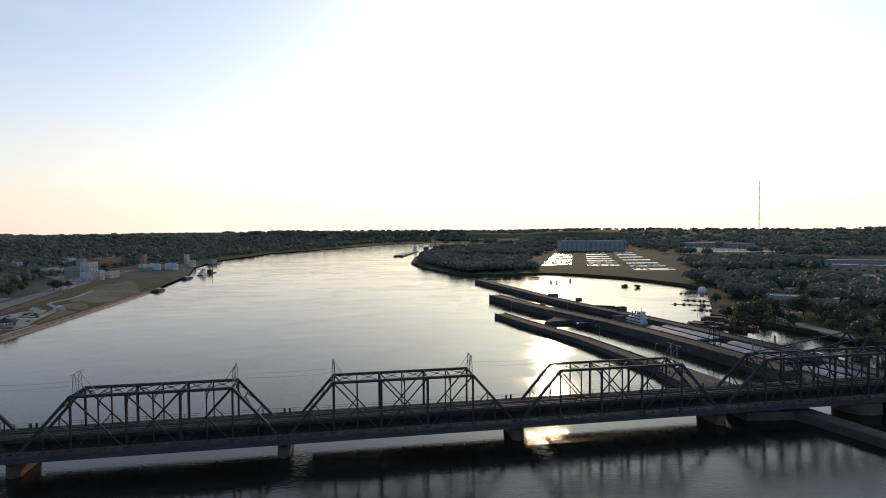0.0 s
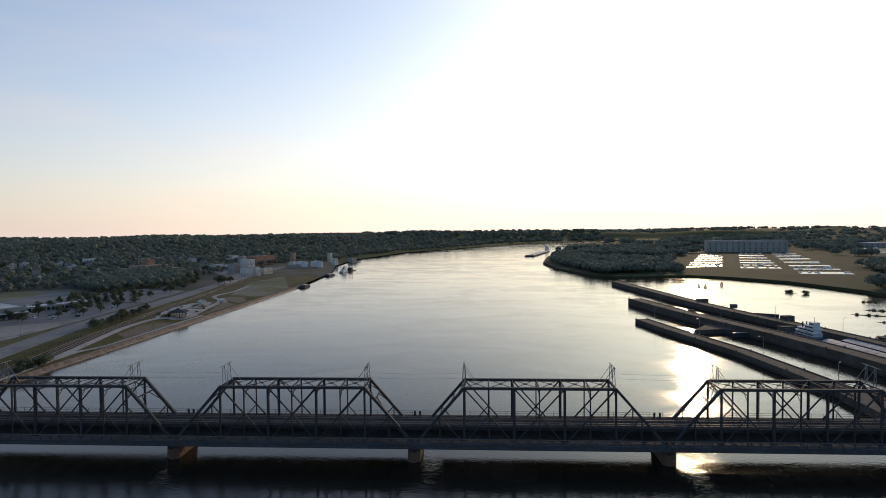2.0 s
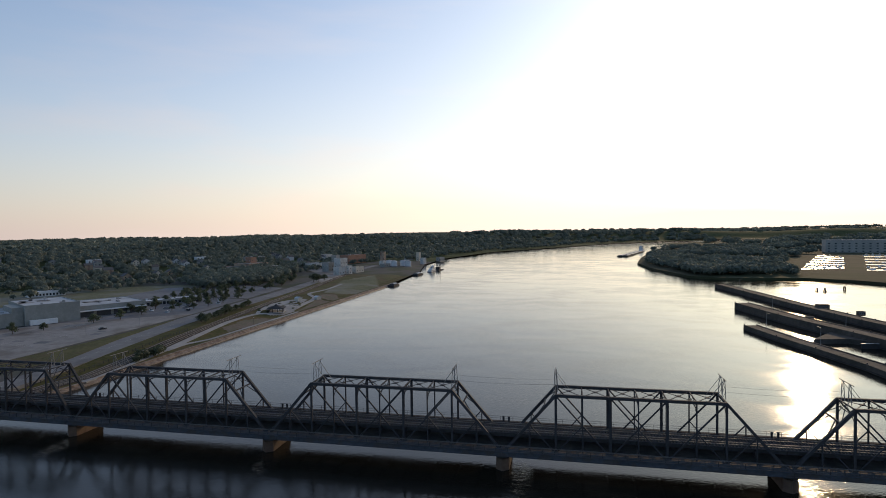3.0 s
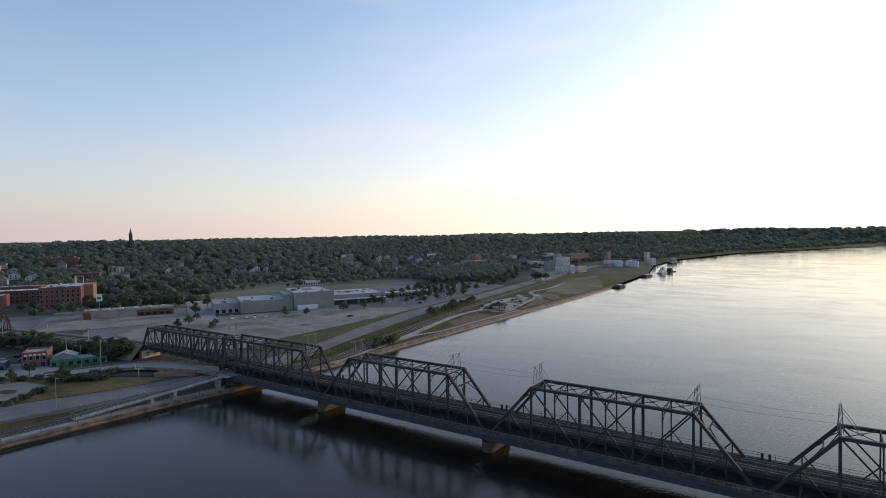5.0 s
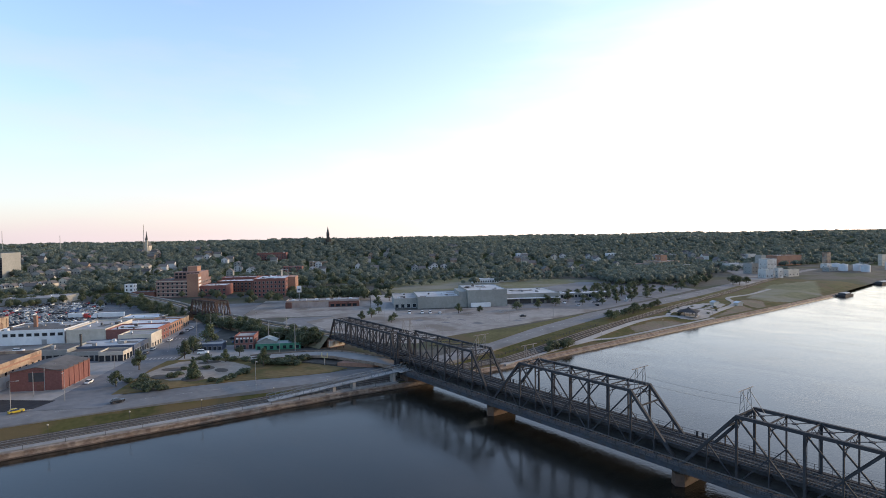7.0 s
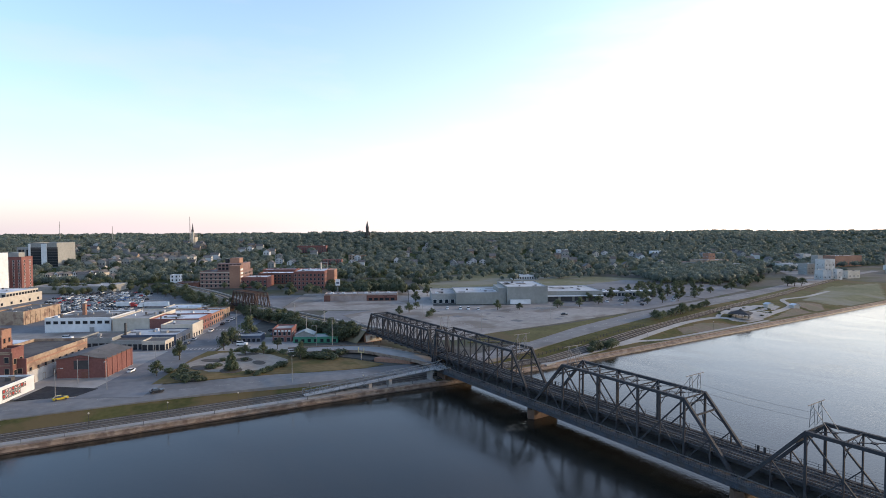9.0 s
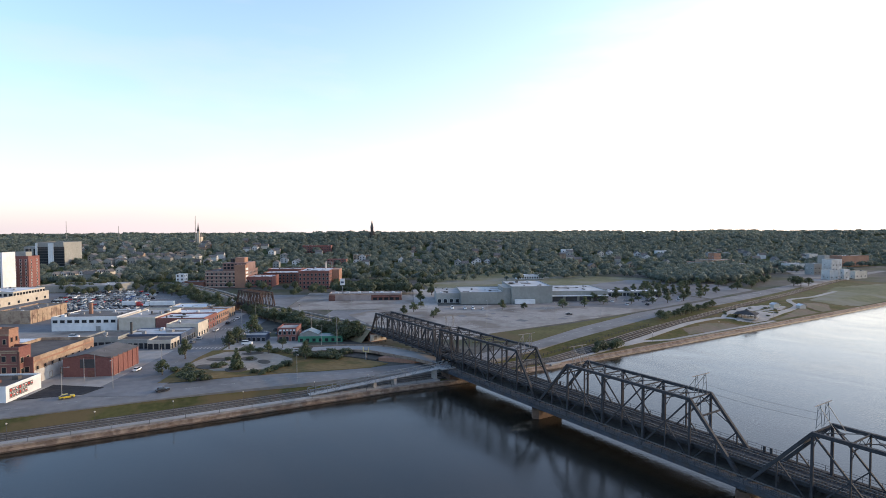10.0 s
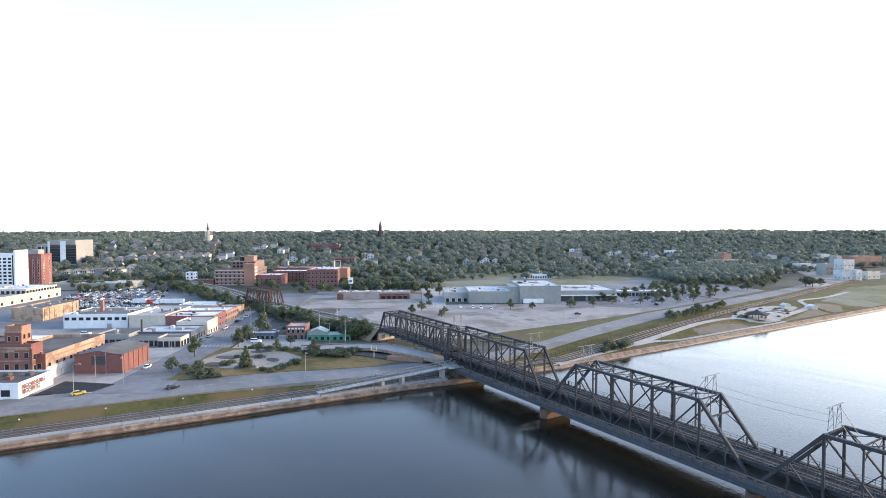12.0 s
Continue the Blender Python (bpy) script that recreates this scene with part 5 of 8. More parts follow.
for i in range(3):
    part("floor_band", boxed(-0.1, -0.16, 4.6 + i * 4.1, 35.1, -0.02, 4.95 + i * 4.1), "brick_tan", annex, "tan stone band")
part("sign_band", boxed(17.0, -0.2, 12.1, 29.0, -0.03, 13.0), "brick_tan", annex, "faded painted band without readable words")
for i in range(3):
    part("pier", boxed(11.4 + i * 11.6, -0.24, 0, 12.2 + i * 11.6, -0.02, 13.4), "brick_dark", annex)
block("brick_front_house", -5.0, 20.0, -70.0, -46.2, 12.0, "brick", "roof", "three storey dark red brick building", front=rows(6, 1.5, 1.9, 1.6, 3), side=rows(5, 1.4, 1.8, 8.6, 1), trim="brick_tan")
block("white_shed", 33.6, 42.0, -62.0, -44.0, 8.4, "roof_white", "roof_white", "low shed with a pale blue white roof", category="shed", parapet=0.2)
# stains, downpipes and a loading canopy on the old works
for i in range(9):
    part("downpipe", boxed(38.95, 1.5 + i * 2.4, 0.4, 39.12, 1.62 + i * 2.4, 9.6) if i % 3 == 0 else boxed(22.0, -0.3, 0, 22.12, -0.2, 9), "steel_pale", old)
# shops along the street
block("storefront_row", 56.0, 74.0, -41.0, -25.4, 5.4, "brick_grey", "roof", "low grey shop row with tall windows", category="shop", front=((5, 2.2, 2.6, 0.9),), side=((3, 2.0, 2.4, 0.9),), trim="black_paint")
block("glass_front_shop", 54.5, 71.0, -25.2, -10.4, 4.6, "brick_grey", "tar", "low grey shop with a glazed front", category="shop", front=((6, 1.8, 2.6, 0.6),), parapet=0.5)
block("cream_shop", 52.5, 62.5, -10.2, 0.6, 4.4, "cream", "roof", "low cream shop with arched glazed front", category="shop", front=((4, 1.9, 2.7, 0.4),), side=((3, 1.9, 2.6, 0.4),), trim="black_paint", parapet=0.6)
wr = block("white_roof_shop", 64.0, 82.0, -27.0, 0.9, 5.3, "blue_dark", "roof_pale", "shop with bright white roof and dark blue front", category="shop", side=((6, 1.9, 2.6, 0.7),), parapet=0.5)
part("roof_unit", boxed(18, 6, 5.4, 21, 9, 6.7), "steel_pale", wr, "rooftop air conditioner")
part("chimney", tubed((2.5, 3, 5.2), (2.5, 3, 11.5), 0.55), "black_paint", wr, "tall black flue pipe")
block("tan_gable_shop", 82.2, 97.0, -14.0, 2.2, 7.0, "cream", "roof_grey", "tan two storey shop with sunlit side", category="shop", side=((4, 1.3, 1.9, 0.8),))
block("brick_shop", 99.0, 119.0, -27.0, -0.6, 7.4, "brick", "roof_white", "red brick shop with a white roof", category="shop", side=rows(5, 1.2, 1.6, 1.0, 2, 3.4))
block("brick_shop", 119.2, 142.0, -34.0, -1.0, 6.6, "brick_orange", "roof_white", "orange brick shop with a white roof", category="shop", side=rows(6, 1.5, 1.9, 0.9, 2, 3.2))
block("corner_shop", 143.0, 158.0, -20.0, -2.0, 5.8, "brick_tan", "roof_grey", "tan brick corner shop by the railway truss", category="shop", side=((4, 1.6, 2.0, 1.0),), front=((4, 1.4, 1.8, 1.2),))
block("beige_store", 99.0, 134.0, -47.0, -27.3, 8.0, "cream", "roof_grey", "beige flat roofed store behind the shops", category="store")
ww = block("white_warehouse", 105.0, 133.0, -86.5, -51.0, 8.0, "white", "roof", "long white warehouse with a strip of dark windows", category="warehouse", front=((9, 2.4, 1.5, 5.2),), parapet=0.6, trim="steel_pale")
part("chimney", boxed(12.5, 14, 8, 14.2, 15.7, 14.5), "brick_orange", ww, "square orange brick chimney")
part("door", boxed(24, -0.1, 0.1, 26.6, 0.02, 3.2), "steel_pale", ww, "grey loading door")
block("brick_wing", 106.0, 134.0, -50.8, -42.0, 6.6, "brick_orange", "roof", "orange brick wing of the white warehouse", category="warehouse", parapet=0.4)
yl = block("tan_hall", 132.0, 168.0, -134.0, -115.5, 7.8, "brick_tan", "roof", "yellow tan brick hall with ribbed walls", category="hall", side=((8, 1.2, 0.8, 4.6),), parapet=0.9, trim="brick_tan")
for i in range(8):
    part("pilaster", boxed(18.48, 1.4 + i * 4.6, 0, 18.75, 2.1 + i * 4.6, 7.6), "brick_tan", yl)
block("cream_podium", 160.0, 262.0, -236.0, -186.0, 6.5, "cream", "roof_grey", "long cream podium building", category="building", side=rows(10, 2.2, 1.8, 1.5, 1), front=((10, 2.2, 1.6, 2.6),), parapet=1.0)
block("cream_gallery", 225.0, 262.0, -220.0, -189.0, 9.6, "cream", "roof_white", "cream gallery with a row of tall windows", category="building", side=((11, 2.4, 2.2, 6.6), (11, 2.4, 2.6, 2.2)), front=((8, 2.4, 2.2, 6.6),), parapet=0.6)
hotel = block("white_tower", 281.0, 296.0, -277.0, -235.7, 34.0, "white", "roof_white", "tall white slab tower with narrow window strips", category="tower", front=(), parapet=1.2)
for i in range(5):
    part("window_strip", boxed(18.4 + i * 4.2, -0.12, 9.0, 21.0 + i * 4.2, 0.03, 32.5), "glass", hotel, "narrow dark window strip")
    for k in range(8):
        part("spandrel", boxed(18.4 + i * 4.2, -0.16, 10.6 + k * 3.0, 21.0 + i * 4.2, -0.02, 11.9 + k * 3.0), "white", hotel)
part("window_strip", boxed(38.6, -0.12, 6.0, 39.6, 0.03, 34.0), "glass", hotel, "tall dark glazed slot")
part("end_slab", boxed(40.0, -0.5, 0, 41.6, 15.5, 38.2), "white", hotel, "blank white end slab")
bt = block("brick_highrise", 306.0, 321.0, -249.0, -230.5, 32.5, "brick", "roof", "tall red brick tower block with white windows", category="tower", front=rows(4, 1.3, 1.9, 5.0, 9, 3.0), side=rows(2, 1.2, 1.7, 5.0, 9, 3.0), parapet=1.4, trim="frame_white")
part("penthouse", boxed(4, 5, 32, 13, 13, 37.5), "brick_grey", bt, "grey rooftop plant room")
part("aerial", tubed((12, 11, 37), (12, 11, 41), 0.15), "steel_pale", bt, "thin rooftop aerial")


def lorry(a, b, turn, length, cab, label):
    """An articulated lorry: box trailer, cab and wheels, along the block axis."""
    x, y = town(a, b)
    root = empty("lorry", x, y, 4.66, turn, label=label, category="lorry", group="lorries")
    part("trailer", boxed(0, -1.3, 1.1, length, 1.3, 4.1), "white", root, "white box trailer")
    part("chassis", boxed(0.4, -0.5, 0.75, length + 3.6, 0.5, 1.1), "black_paint", root)
    c = part("cab", boxed(length + 0.9, -1.25, 0.9, length + 3.4, 1.25, 3.5), cab, root)
    part("bonnet", boxed(length + 3.4, -1.1, 0.9, length + 4.9, 1.1, 2.1), cab, c)
    part("windscreen", boxed(length + 3.38, -1.05, 2.2, length + 3.44, 1.05, 3.2), "glass", c)
    for w in (1.2, 2.5, length - 0.8, length + 1.6, length + 4.1):
        for side in (-1.15, 1.15):
            part("wheel", tubed((w, side - 0.14, 0.5), (w, side + 0.14, 0.5), 0.5, 0.5, 12), "black_paint", root)


lorry(205.0, -98.0, 60.5, 9.5, "red_paint", "parked lorry with a red cab and white trailer")
lorry(203.0, -60.0, 240.5, 17.0, "white", "parked white lorry with a long white trailer")
block("back_store", 140.0, 160.0, -60.0, -36.0, 5.0, "brick_grey", "roof_grey", "low grey store with gravel roof", category="store")
block("back_store", 164.0, 184.0, -48.0, -22.0, 4.6, "cream", "roof_white", "low cream store with white roof", category="store")
# low buildings by the park
block("low_arcade", 68.0, 76.0, 22.0, 41.0, 3.4, "blue_dark", "roof_grey", "low shop arcade with a grey roof and blue windows", category="shop", front=((8, 1.5, 1.7, 0.7),), parapet=0.4)
b13 = block("brick_pub", 67.5, 80.0, 47.0, 56.5, 6.6, "brick", "roof_grey", "red brick two storey pub beside the park", category="pub", front=((4, 1.2, 1.6, 3.9), (3, 1.6, 2.0, 0.7)), side=((4, 1.1, 1.5, 3.8),))
for i in range(5):
    part("sign_letter", boxed(1.0 + i * 1.7, -0.16, 5.75, 2.1 + i * 1.7, -0.05, 6.5), "white", b13, "pale unreadable sign letter as a bar")
building("green_pavilion", *town(64, 58), 60.5, 22, 9, 3.2, "green_paint", "verdigris", "low green pavilion with pale gabled roof", "pavilion", gable=None, parapet=0.3, front=((7, 1.6, 1.6, 0.8),), trim="green_paint")
building("pale_gable_roof", *town(66, 58.5), 60.5, 9, 8, 4.2, "brick_grey", "verdigris", "small building with pale metal gable roof", "building", gable=1.8)
# across the railway
M["pink_stucco"] = surface("pinkish_stucco", (0.27, 0.215, 0.195), (0.37, 0.305, 0.28), 0.6, 0.08, 0.9, c=(0.22, 0.16, 0.14), c_scale=0.15)
b1 = block("brick_factory", 335.0, 380.0, -85.0, -47.0, 16.0, "brick_rose", "roof", "stepped red brick factory with many windows", category="factory", front=rows(9, 1.8, 1.9, 2.0, 4, 3.6), side=rows(9, 1.7, 1.9, 2.0, 4, 3.6), parapet=1.0)
part("upper_storey", boxed(14, 8, 16, 37, 40, 24), "brick_rose", b1)
# low sun on the stair tower is put into its orange brick colour
part("stair_tower", boxed(28, -0.3, 0, 38.3, 10, 22.5), "brick_orange", b1, "brick stair tower with sunlight in its orange colour")
for i in range(5):
    part("window_band", boxed(38.3, 1.0, 3.0 + i * 3.6, 38.42, 9.0, 5.0 + i * 3.6), "frame_white", b1, "pale window band")
part("penthouse", boxed(24, 16, 24, 33, 28, 29), "brick_orange", b1)
for i in range(4):
    part("floor_band", boxed(-0.12, -0.18, 1.6 + i * 3.6, 28, 0.0, 2.0 + i * 3.6), "cream", b1, "pale stone band")
part("cornice", boxed(-0.2, -0.25, 15.6, 28, 0.0, 16.2), "cream", b1, "pale stone cornice")
for i in range(6):
    part("window_band", boxed(15.0 + i * 3.6, 7.85, 18.0, 17.4 + i * 3.6, 7.97, 20.2), "glass", b1)
    part("window_band", boxed(15.0 + i * 3.6, 7.85, 21.2, 17.4 + i * 3.6, 7.97, 23.2), "glass", b1)
part("water_tank", tubed((20, 20, 24), (20, 20, 28), 2.0, 2.0, 12), "timber", b1, "dark rooftop water tank")
block("brick_annex", 332.0, 350.0, -106.0, -86.0, 6.0, "brick_dark", "roof", "low dark red brick annex of the factory", front=rows(5, 1.6, 1.7, 1.4, 1, 3.4))
block("brick_annex", 338.0, 366.0, -46.8, -22.0, 10.0, "brick", "roof_white", "red brick annex with a white roof", front=rows(6, 1.6, 1.9, 1.6, 2, 3.8))
b2 = block("brick_lofts", 316.0, 360.0, 8.0, 37.0, 17.0, "brick", "roof_white", "four storey red brick lofts with a white roof", category="lofts", front=rows(8, 1.6, 2.0, 1.6, 4, 3.8), side=rows(9, 1.6, 2.0, 1.6, 4, 3.8))
# sunward bay: warm sunlight painted in as orange over the red brick
part("sunny_bay", boxed(28.9, 18, 0, 36, 40, 17.5), "brick_orange", b2, "brick bay coloured orange as if sunlit")
part("roof_frame", boxed(22, 20, 17.8, 22.5, 29, 25), "steel_pale", b2)
part("roof_frame", boxed(22, 20, 24.5, 29, 20.5, 25), "steel_pale", b2)
part("roof_frame", boxed(28.5, 20, 17.8, 29, 20.6, 25), "cream", b2, "pale frame of a rooftop stair")
block("brick_mill", 375.0, 400.0, -40.0, 6.0, 11.0, "brick_dark", "roof_white", "long low red brick mill with a white roof", category="mill", front=rows(12, 1.6, 1.8, 1.6, 3, 3.2))
block("brick_mill", 402.0, 420.0, -42.0, -6.0, 13.0, "brick", "roof_white", "long red brick mill with a white roof", category="mill", front=rows(10, 1.6, 1.8, 1.6, 3, 3.4))
sh = block("roadside_shop", 226.0, 240.0, 50.0, 107.0, 5.6, "pink_stucco", "roof_grey", "long low pinkish shop with brown brick fronts", category="shop", parapet=0.7)
part("brick_front", boxed(33.0, -0.3, 0, 57.1, 0.0, 5.0), "brick_dark", sh, "brown brick shop front")
part("doorway", boxed(-0.1, -2.2, 0, 4.5, 0, 5.0), "brick_dark", sh, "dark entrance porch")
for i in range(5):
    part("shop_window", boxed(34.5 + i * 4.4, -0.36, 0.8, 37.4 + i * 4.4, -0.28, 2.8), "glass", sh)
for i in range(3):
    part("awning", boxed(34 + i * 7.5, -1.5, 3.2, 39.5 + i * 7.5, -0.3, 3.7), "brick", sh)
part("fascia", boxed(-0.05, -0.12, 5.0, 33.0, 0.0, 5.6), "brick_tan", sh, "brown fascia band")
for i in range(6):
    part("roof_unit", boxed(4 + i * 9, 4, 5.6, 6.4 + i * 9, 6.4, 7.0), "roof_white", sh, "white rooftop unit")
# the long store
M["store_block"] = surface("grey_green_store_block", (0.225, 0.225, 0.205), (0.30, 0.30, 0.275), 0.5, 0.05, 0.9, c=(0.20, 0.195, 0.18), c_scale=0.1)
building("long_store", *town(199, 152), 60.5, 38, 42, 8.6, "store_block", "roof_pale", "long low grey block store with pale roof", "store", parapet=0.7)
m2 = building("long_store_hall", *town(196.5, 190.2), 60.5, 31, 46, 13.0, "store_block", "roof_pale", "tall windowless grey block hall of the store", "store", parapet=0.6)
part("roof_slope", boxed(-6, 4, 8.6, -0.1, 30, 12.4), "store_block", m2)
part("white_trailer", boxed(2, -4, 0.9, 17, -1.2, 4.0), "white", m2, "white trailer parked at the wall")
m3 = building("long_store_wing", *town(208, 221.5), 60.5, 46, 44, 8.0, "store_block", "roof_pale", "store wing with broad white roof and dark loading bays", "store", parapet=0.5)
for i in range(4):
    part("loading_bay", boxed(2 + i * 11, -0.25, 0.6, 11 + i * 11, 0.02, 4.2), "black_paint", m3, "dark loading bay")
part("canopy", boxed(0, -3.0, 4.6, 46, 0, 5.2), "white", m3, "white loading canopy")
building("long_store_end", *town(206, 134), 60.5, 18, 40, 7.4, "brick_grey", "roof_grey", "grey end of the long store with loading doors", "store", parapet=0.5, front=((4, 2.6, 2.8, 0.6),), trim="white")
block("long_shed", 236.0, 246.0, 278.0, 322.0, 4.2, "brick_grey", "roof_white", "long low open shed with pale roof", category="shed", front=((14, 2.2, 2.4, 0.6),), parapet=0.2)
block("white_long_hall", 395.0, 405.0, 232.0, 262.0, 5.2, "white", "roof_white", "long white hall with a row of windows", category="hall", front=((11, 1.3, 1.8, 1.4),), parapet=0.2)
# old office block on the hill
of = building("office_block", -838, -178, 60.5, 34, 40, 32, "brick_grey", "roof_white", "large pale grey office block with dark glass bays", "office block", parapet=1.0)
for i, (u0, u1) in enumerate(((2, 15), (22, 35))):
    part("glass_bay", boxed(u0, -0.3, 2, u1, 0.05, 27), "glass", of, "dark glass bay")
part("wing", boxed(-22, 10, 0, 0, 44, 27), "brick_grey", of)
part("column", boxed(15.2, -1.2, 0, 21.8, -0.02, 31.6), "white", of, "broad white stair column")
part("column", boxed(-0.6, -1.2, 0, 1.8, -0.02, 31.6), "white", of, "white corner column")
for i in range(7):
    for u0, u1 in ((2, 15), (22, 35)):
        part("spandrel", boxed(u0, -0.42, 4.6 + i * 3.4, u1, -0.28, 5.3 + i * 3.4), "black_paint", of)
for i in range(2):
    part("glass_bay", boxed(-20 + i * 10, 9.7, 2, -13 + i * 10, 10.02, 24), "glass", of)
for i in range(7):
    x, y = -690 - 3 * (i % 2) - i * 1.5, -158 + i * 8.4
    building("terrace_house", x, y, 60.5, 7.2, 12, 8.0, "white" if i % 2 else "cream", "shingle", "pale three storey gabled terrace house", "house", gable=3.0, front=rows(3, 1.3, 1.6, 1.4, 3, 2.9), group="terrace houses")
for i in range(9):
    x, y = -800 - 4 * (i % 2), -120 + i * 14
    building("terrace_house", x, y, 60.5, 11, 12, 8.5, "brick_grey", "shingle", "grey gabled terrace house on the slope", "house", gable=3.0, front=rows(3, 1.3, 1.6, 1.4, 2, 2.9), group="upper terrace houses")
block("long_wall_store", 308.0, 342.0, -226.0, -156.0, 6.0, "brick_grey", "roof_grey", "long low grey store beyond the car park", category="store", parapet=0.6)
block("white_house_tall", 352.0, 361.0, -120.0, -112.0, 12.0, "white", "roof_grey", "tall narrow white building", category="building", front=rows(2, 1.2, 1.6, 3, 3), side=rows(2, 1.2, 1.6, 3, 3))


# ---- houses and spires on the bluffs ----
HOUSES = [(-858, -7), (-815, -18), (-804, 5), (-912, 38), (-795, 33), (-809, 46), (-752, 4), (-848, -27), (-978, 54), (-891, 133), (-832, 135), (-918, -35), (-871, -56),
          (-723, 223), (-690, 199), (-665, 259), (-638, 283), (-754, 361), (-616, 361), (-585, 328), (-612, 323), (-806, 554), (-633, 423)]
HOUSES_UP = [(-589, 597), (-583, 612), (-543, 509), (-462, 437), (-622, 572), (-550, 640), (-514, 617), (-526, 641), (-515, 656), (-459, 593), (-521, 571), (-462, 516), (-451, 478),
             (-507, 819), (-489, 848), (-458, 810), (-412, 767), (-431, 820), (-394, 772), (-341, 704), (-394, 878), (-360, 892)]
M["pale_siding"] = surface("weathered_white_siding", (0.42, 0.42, 0.42), (0.56, 0.56, 0.555), 0.8, 0.1, 0.8, bump=0.1, c=(0.34, 0.33, 0.31), c_scale=0.2)
_rh = random.Random(12)
CLEAR = []


def hill_house(x, y):
    w, d, h = _rh.uniform(7.5, 10), _rh.uniform(9, 12), _rh.uniform(5.5, 7.5)
    wall = _rh.choice(("pale_siding", "brick_grey", "cream", "pale_siding", "brick_tan", "brick_grey", "brick_grey"))
    name = {"pale_siding": "white sided", "cream": "cream painted", "brick_grey": "grey sided", "brick_tan": "tan sided"}[wall]
    CLEAR.append((x, y))
    z = base_z(x, y, w, d, 60.5) + 0.6
    building("hill_house", x, y, 60.5 + _rh.choice((0, 0, 90)), w, d, h, wall, "shingle", name + " gabled house among trees on the bluff", "house", gable=_rh.uniform(2.4, 3.6), front=rows(2, 1.2, 1.5, 1.2, 2, 2.8), group="bluff houses", z=z)


for x, y in HOUSES + HOUSES_UP:
    hill_house(x, y)
for i in range(46):
    x, y = -640 - _rh.uniform(0, 420), _rh.uniform(-230, 190)
    hill_house(x, y)
for i in range(14):
    x, y = -560 - _rh.uniform(0, 260), _rh.uniform(200, 560)
    hill_house(x, y)

building("brick_school", -832, 172, 60.5, 46, 18, 12, "brick", "roof", "long red brick school on the bluff", "school", front=rows(12, 1.6, 1.8, 1.6, 3, 3.4), z=None)
building("brick_flats", -690, 160, 60.5, 26, 16, 10, "brick", "roof_grey", "red brick flats below the bluff", "flats", front=rows(7, 1.5, 1.8, 1.6, 3, 3.2))
building("orange_roof_hall", -452, 610, 60.5, 60, 20, 5, "brick_grey", "brick_orange", "long low hall with an orange roof", "hall", parapet=0.3)
for x, y, w, d, h, wall, roof, lb in ((-872, -58, 42, 14, 6, "pink_stucco", "roof_white", "long pinkish flats with a pale flat roof on the slope"), (-895, -112, 46, 14, 5, "brick_grey", "roof_white", "long low school with a pale flat roof"), (-858, -14, 24, 12, 7, "brick_tan", "roof_grey", "tan flats among trees on the slope"), (-780, 38, 30, 12, 6, "brick_grey", "roof_white", "low grey hall with a pale roof"), (-736, 219, 26, 12, 7, "brick_tan", "roof_grey", "tan flats below the bluff"),
                                     (-496, 759, 40, 14, 6, "brick_grey", "roof_white", "low grey hall at the foot of the bluff"), (-553, 703, 26, 12, 7, "white", "roof_grey", "white flats at the foot of the bluff"), (-640, 564, 18, 11, 8, "white", "shingle", "large white house on the bluff")):
    building("hill_block", x, y, 60.5, w, d, h, wall, roof, lb, "flats", front=rows(max(4, int(w / 5)), 1.6, 1.5, 1.4, max(1, int(h / 3.2)), 3.0), parapet=0.5, group="hillside blocks", z=base_z(x, y, w, d, 60.5) + 0.8)
    CLEAR.append((x, y))
CLEAR += [(-820, 180), (-812, 205), (-690, 165), (-440, 640), (-425, 670), (-818, -148), (-836, -175)]


def spire(name, x, y, top, w, wall, label):
    z = float(land(x, y)) - 0.5
    root = empty(name, x, y, z, 60.5, label=label, category="church")
    h = top - z
    part("nave", boxed(-w * 0.9, w * 0.5, 0, w * 0.9, w * 4, h * 0.38), wall, root)
    bm = bmesh.new()
    v = [bm.verts.new(p) for p in ((-w, w * 0.5, h * 0.38), (w, w * 0.5, h * 0.38), (0, w * 0.5, h * 0.52), (-w, w * 4, h * 0.38), (w, w * 4, h * 0.38), (0, w * 4, h * 0.52))]
    for q in ((0, 1, 2), (5, 4, 3), (1, 4, 5, 2), (3, 0, 2, 5), (0, 3, 4, 1)):
        bm.faces.new([v[i] for i in q])
    part("roof", bm, "shingle", root)
    part("tower", boxed(-w / 2, -w / 2, 0, w / 2, w / 2, h * 0.62), wall, root)
    part("steeple", tubed((0, 0, h * 0.62), (0, 0, h), w * 0.6, 0.08, 8), "shingle", root, "pointed grey steeple")
    for s in (-1, 1):
        part("pinnacle", tubed((s * w * 0.45, -w * 0.45, h * 0.62), (s * w * 0.45, -w * 0.45, h * 0.74), 0.5, 0.05, 6), "shingle", root)
    return root


spire("church", -906, 332, 78, 5.2, "lockstone", "dark stone church with a tall steeple on the ridge")
spire("church", -1016, 45, 74, 3.6, "cream", "pale stone church with twin pinnacles on the ridge")


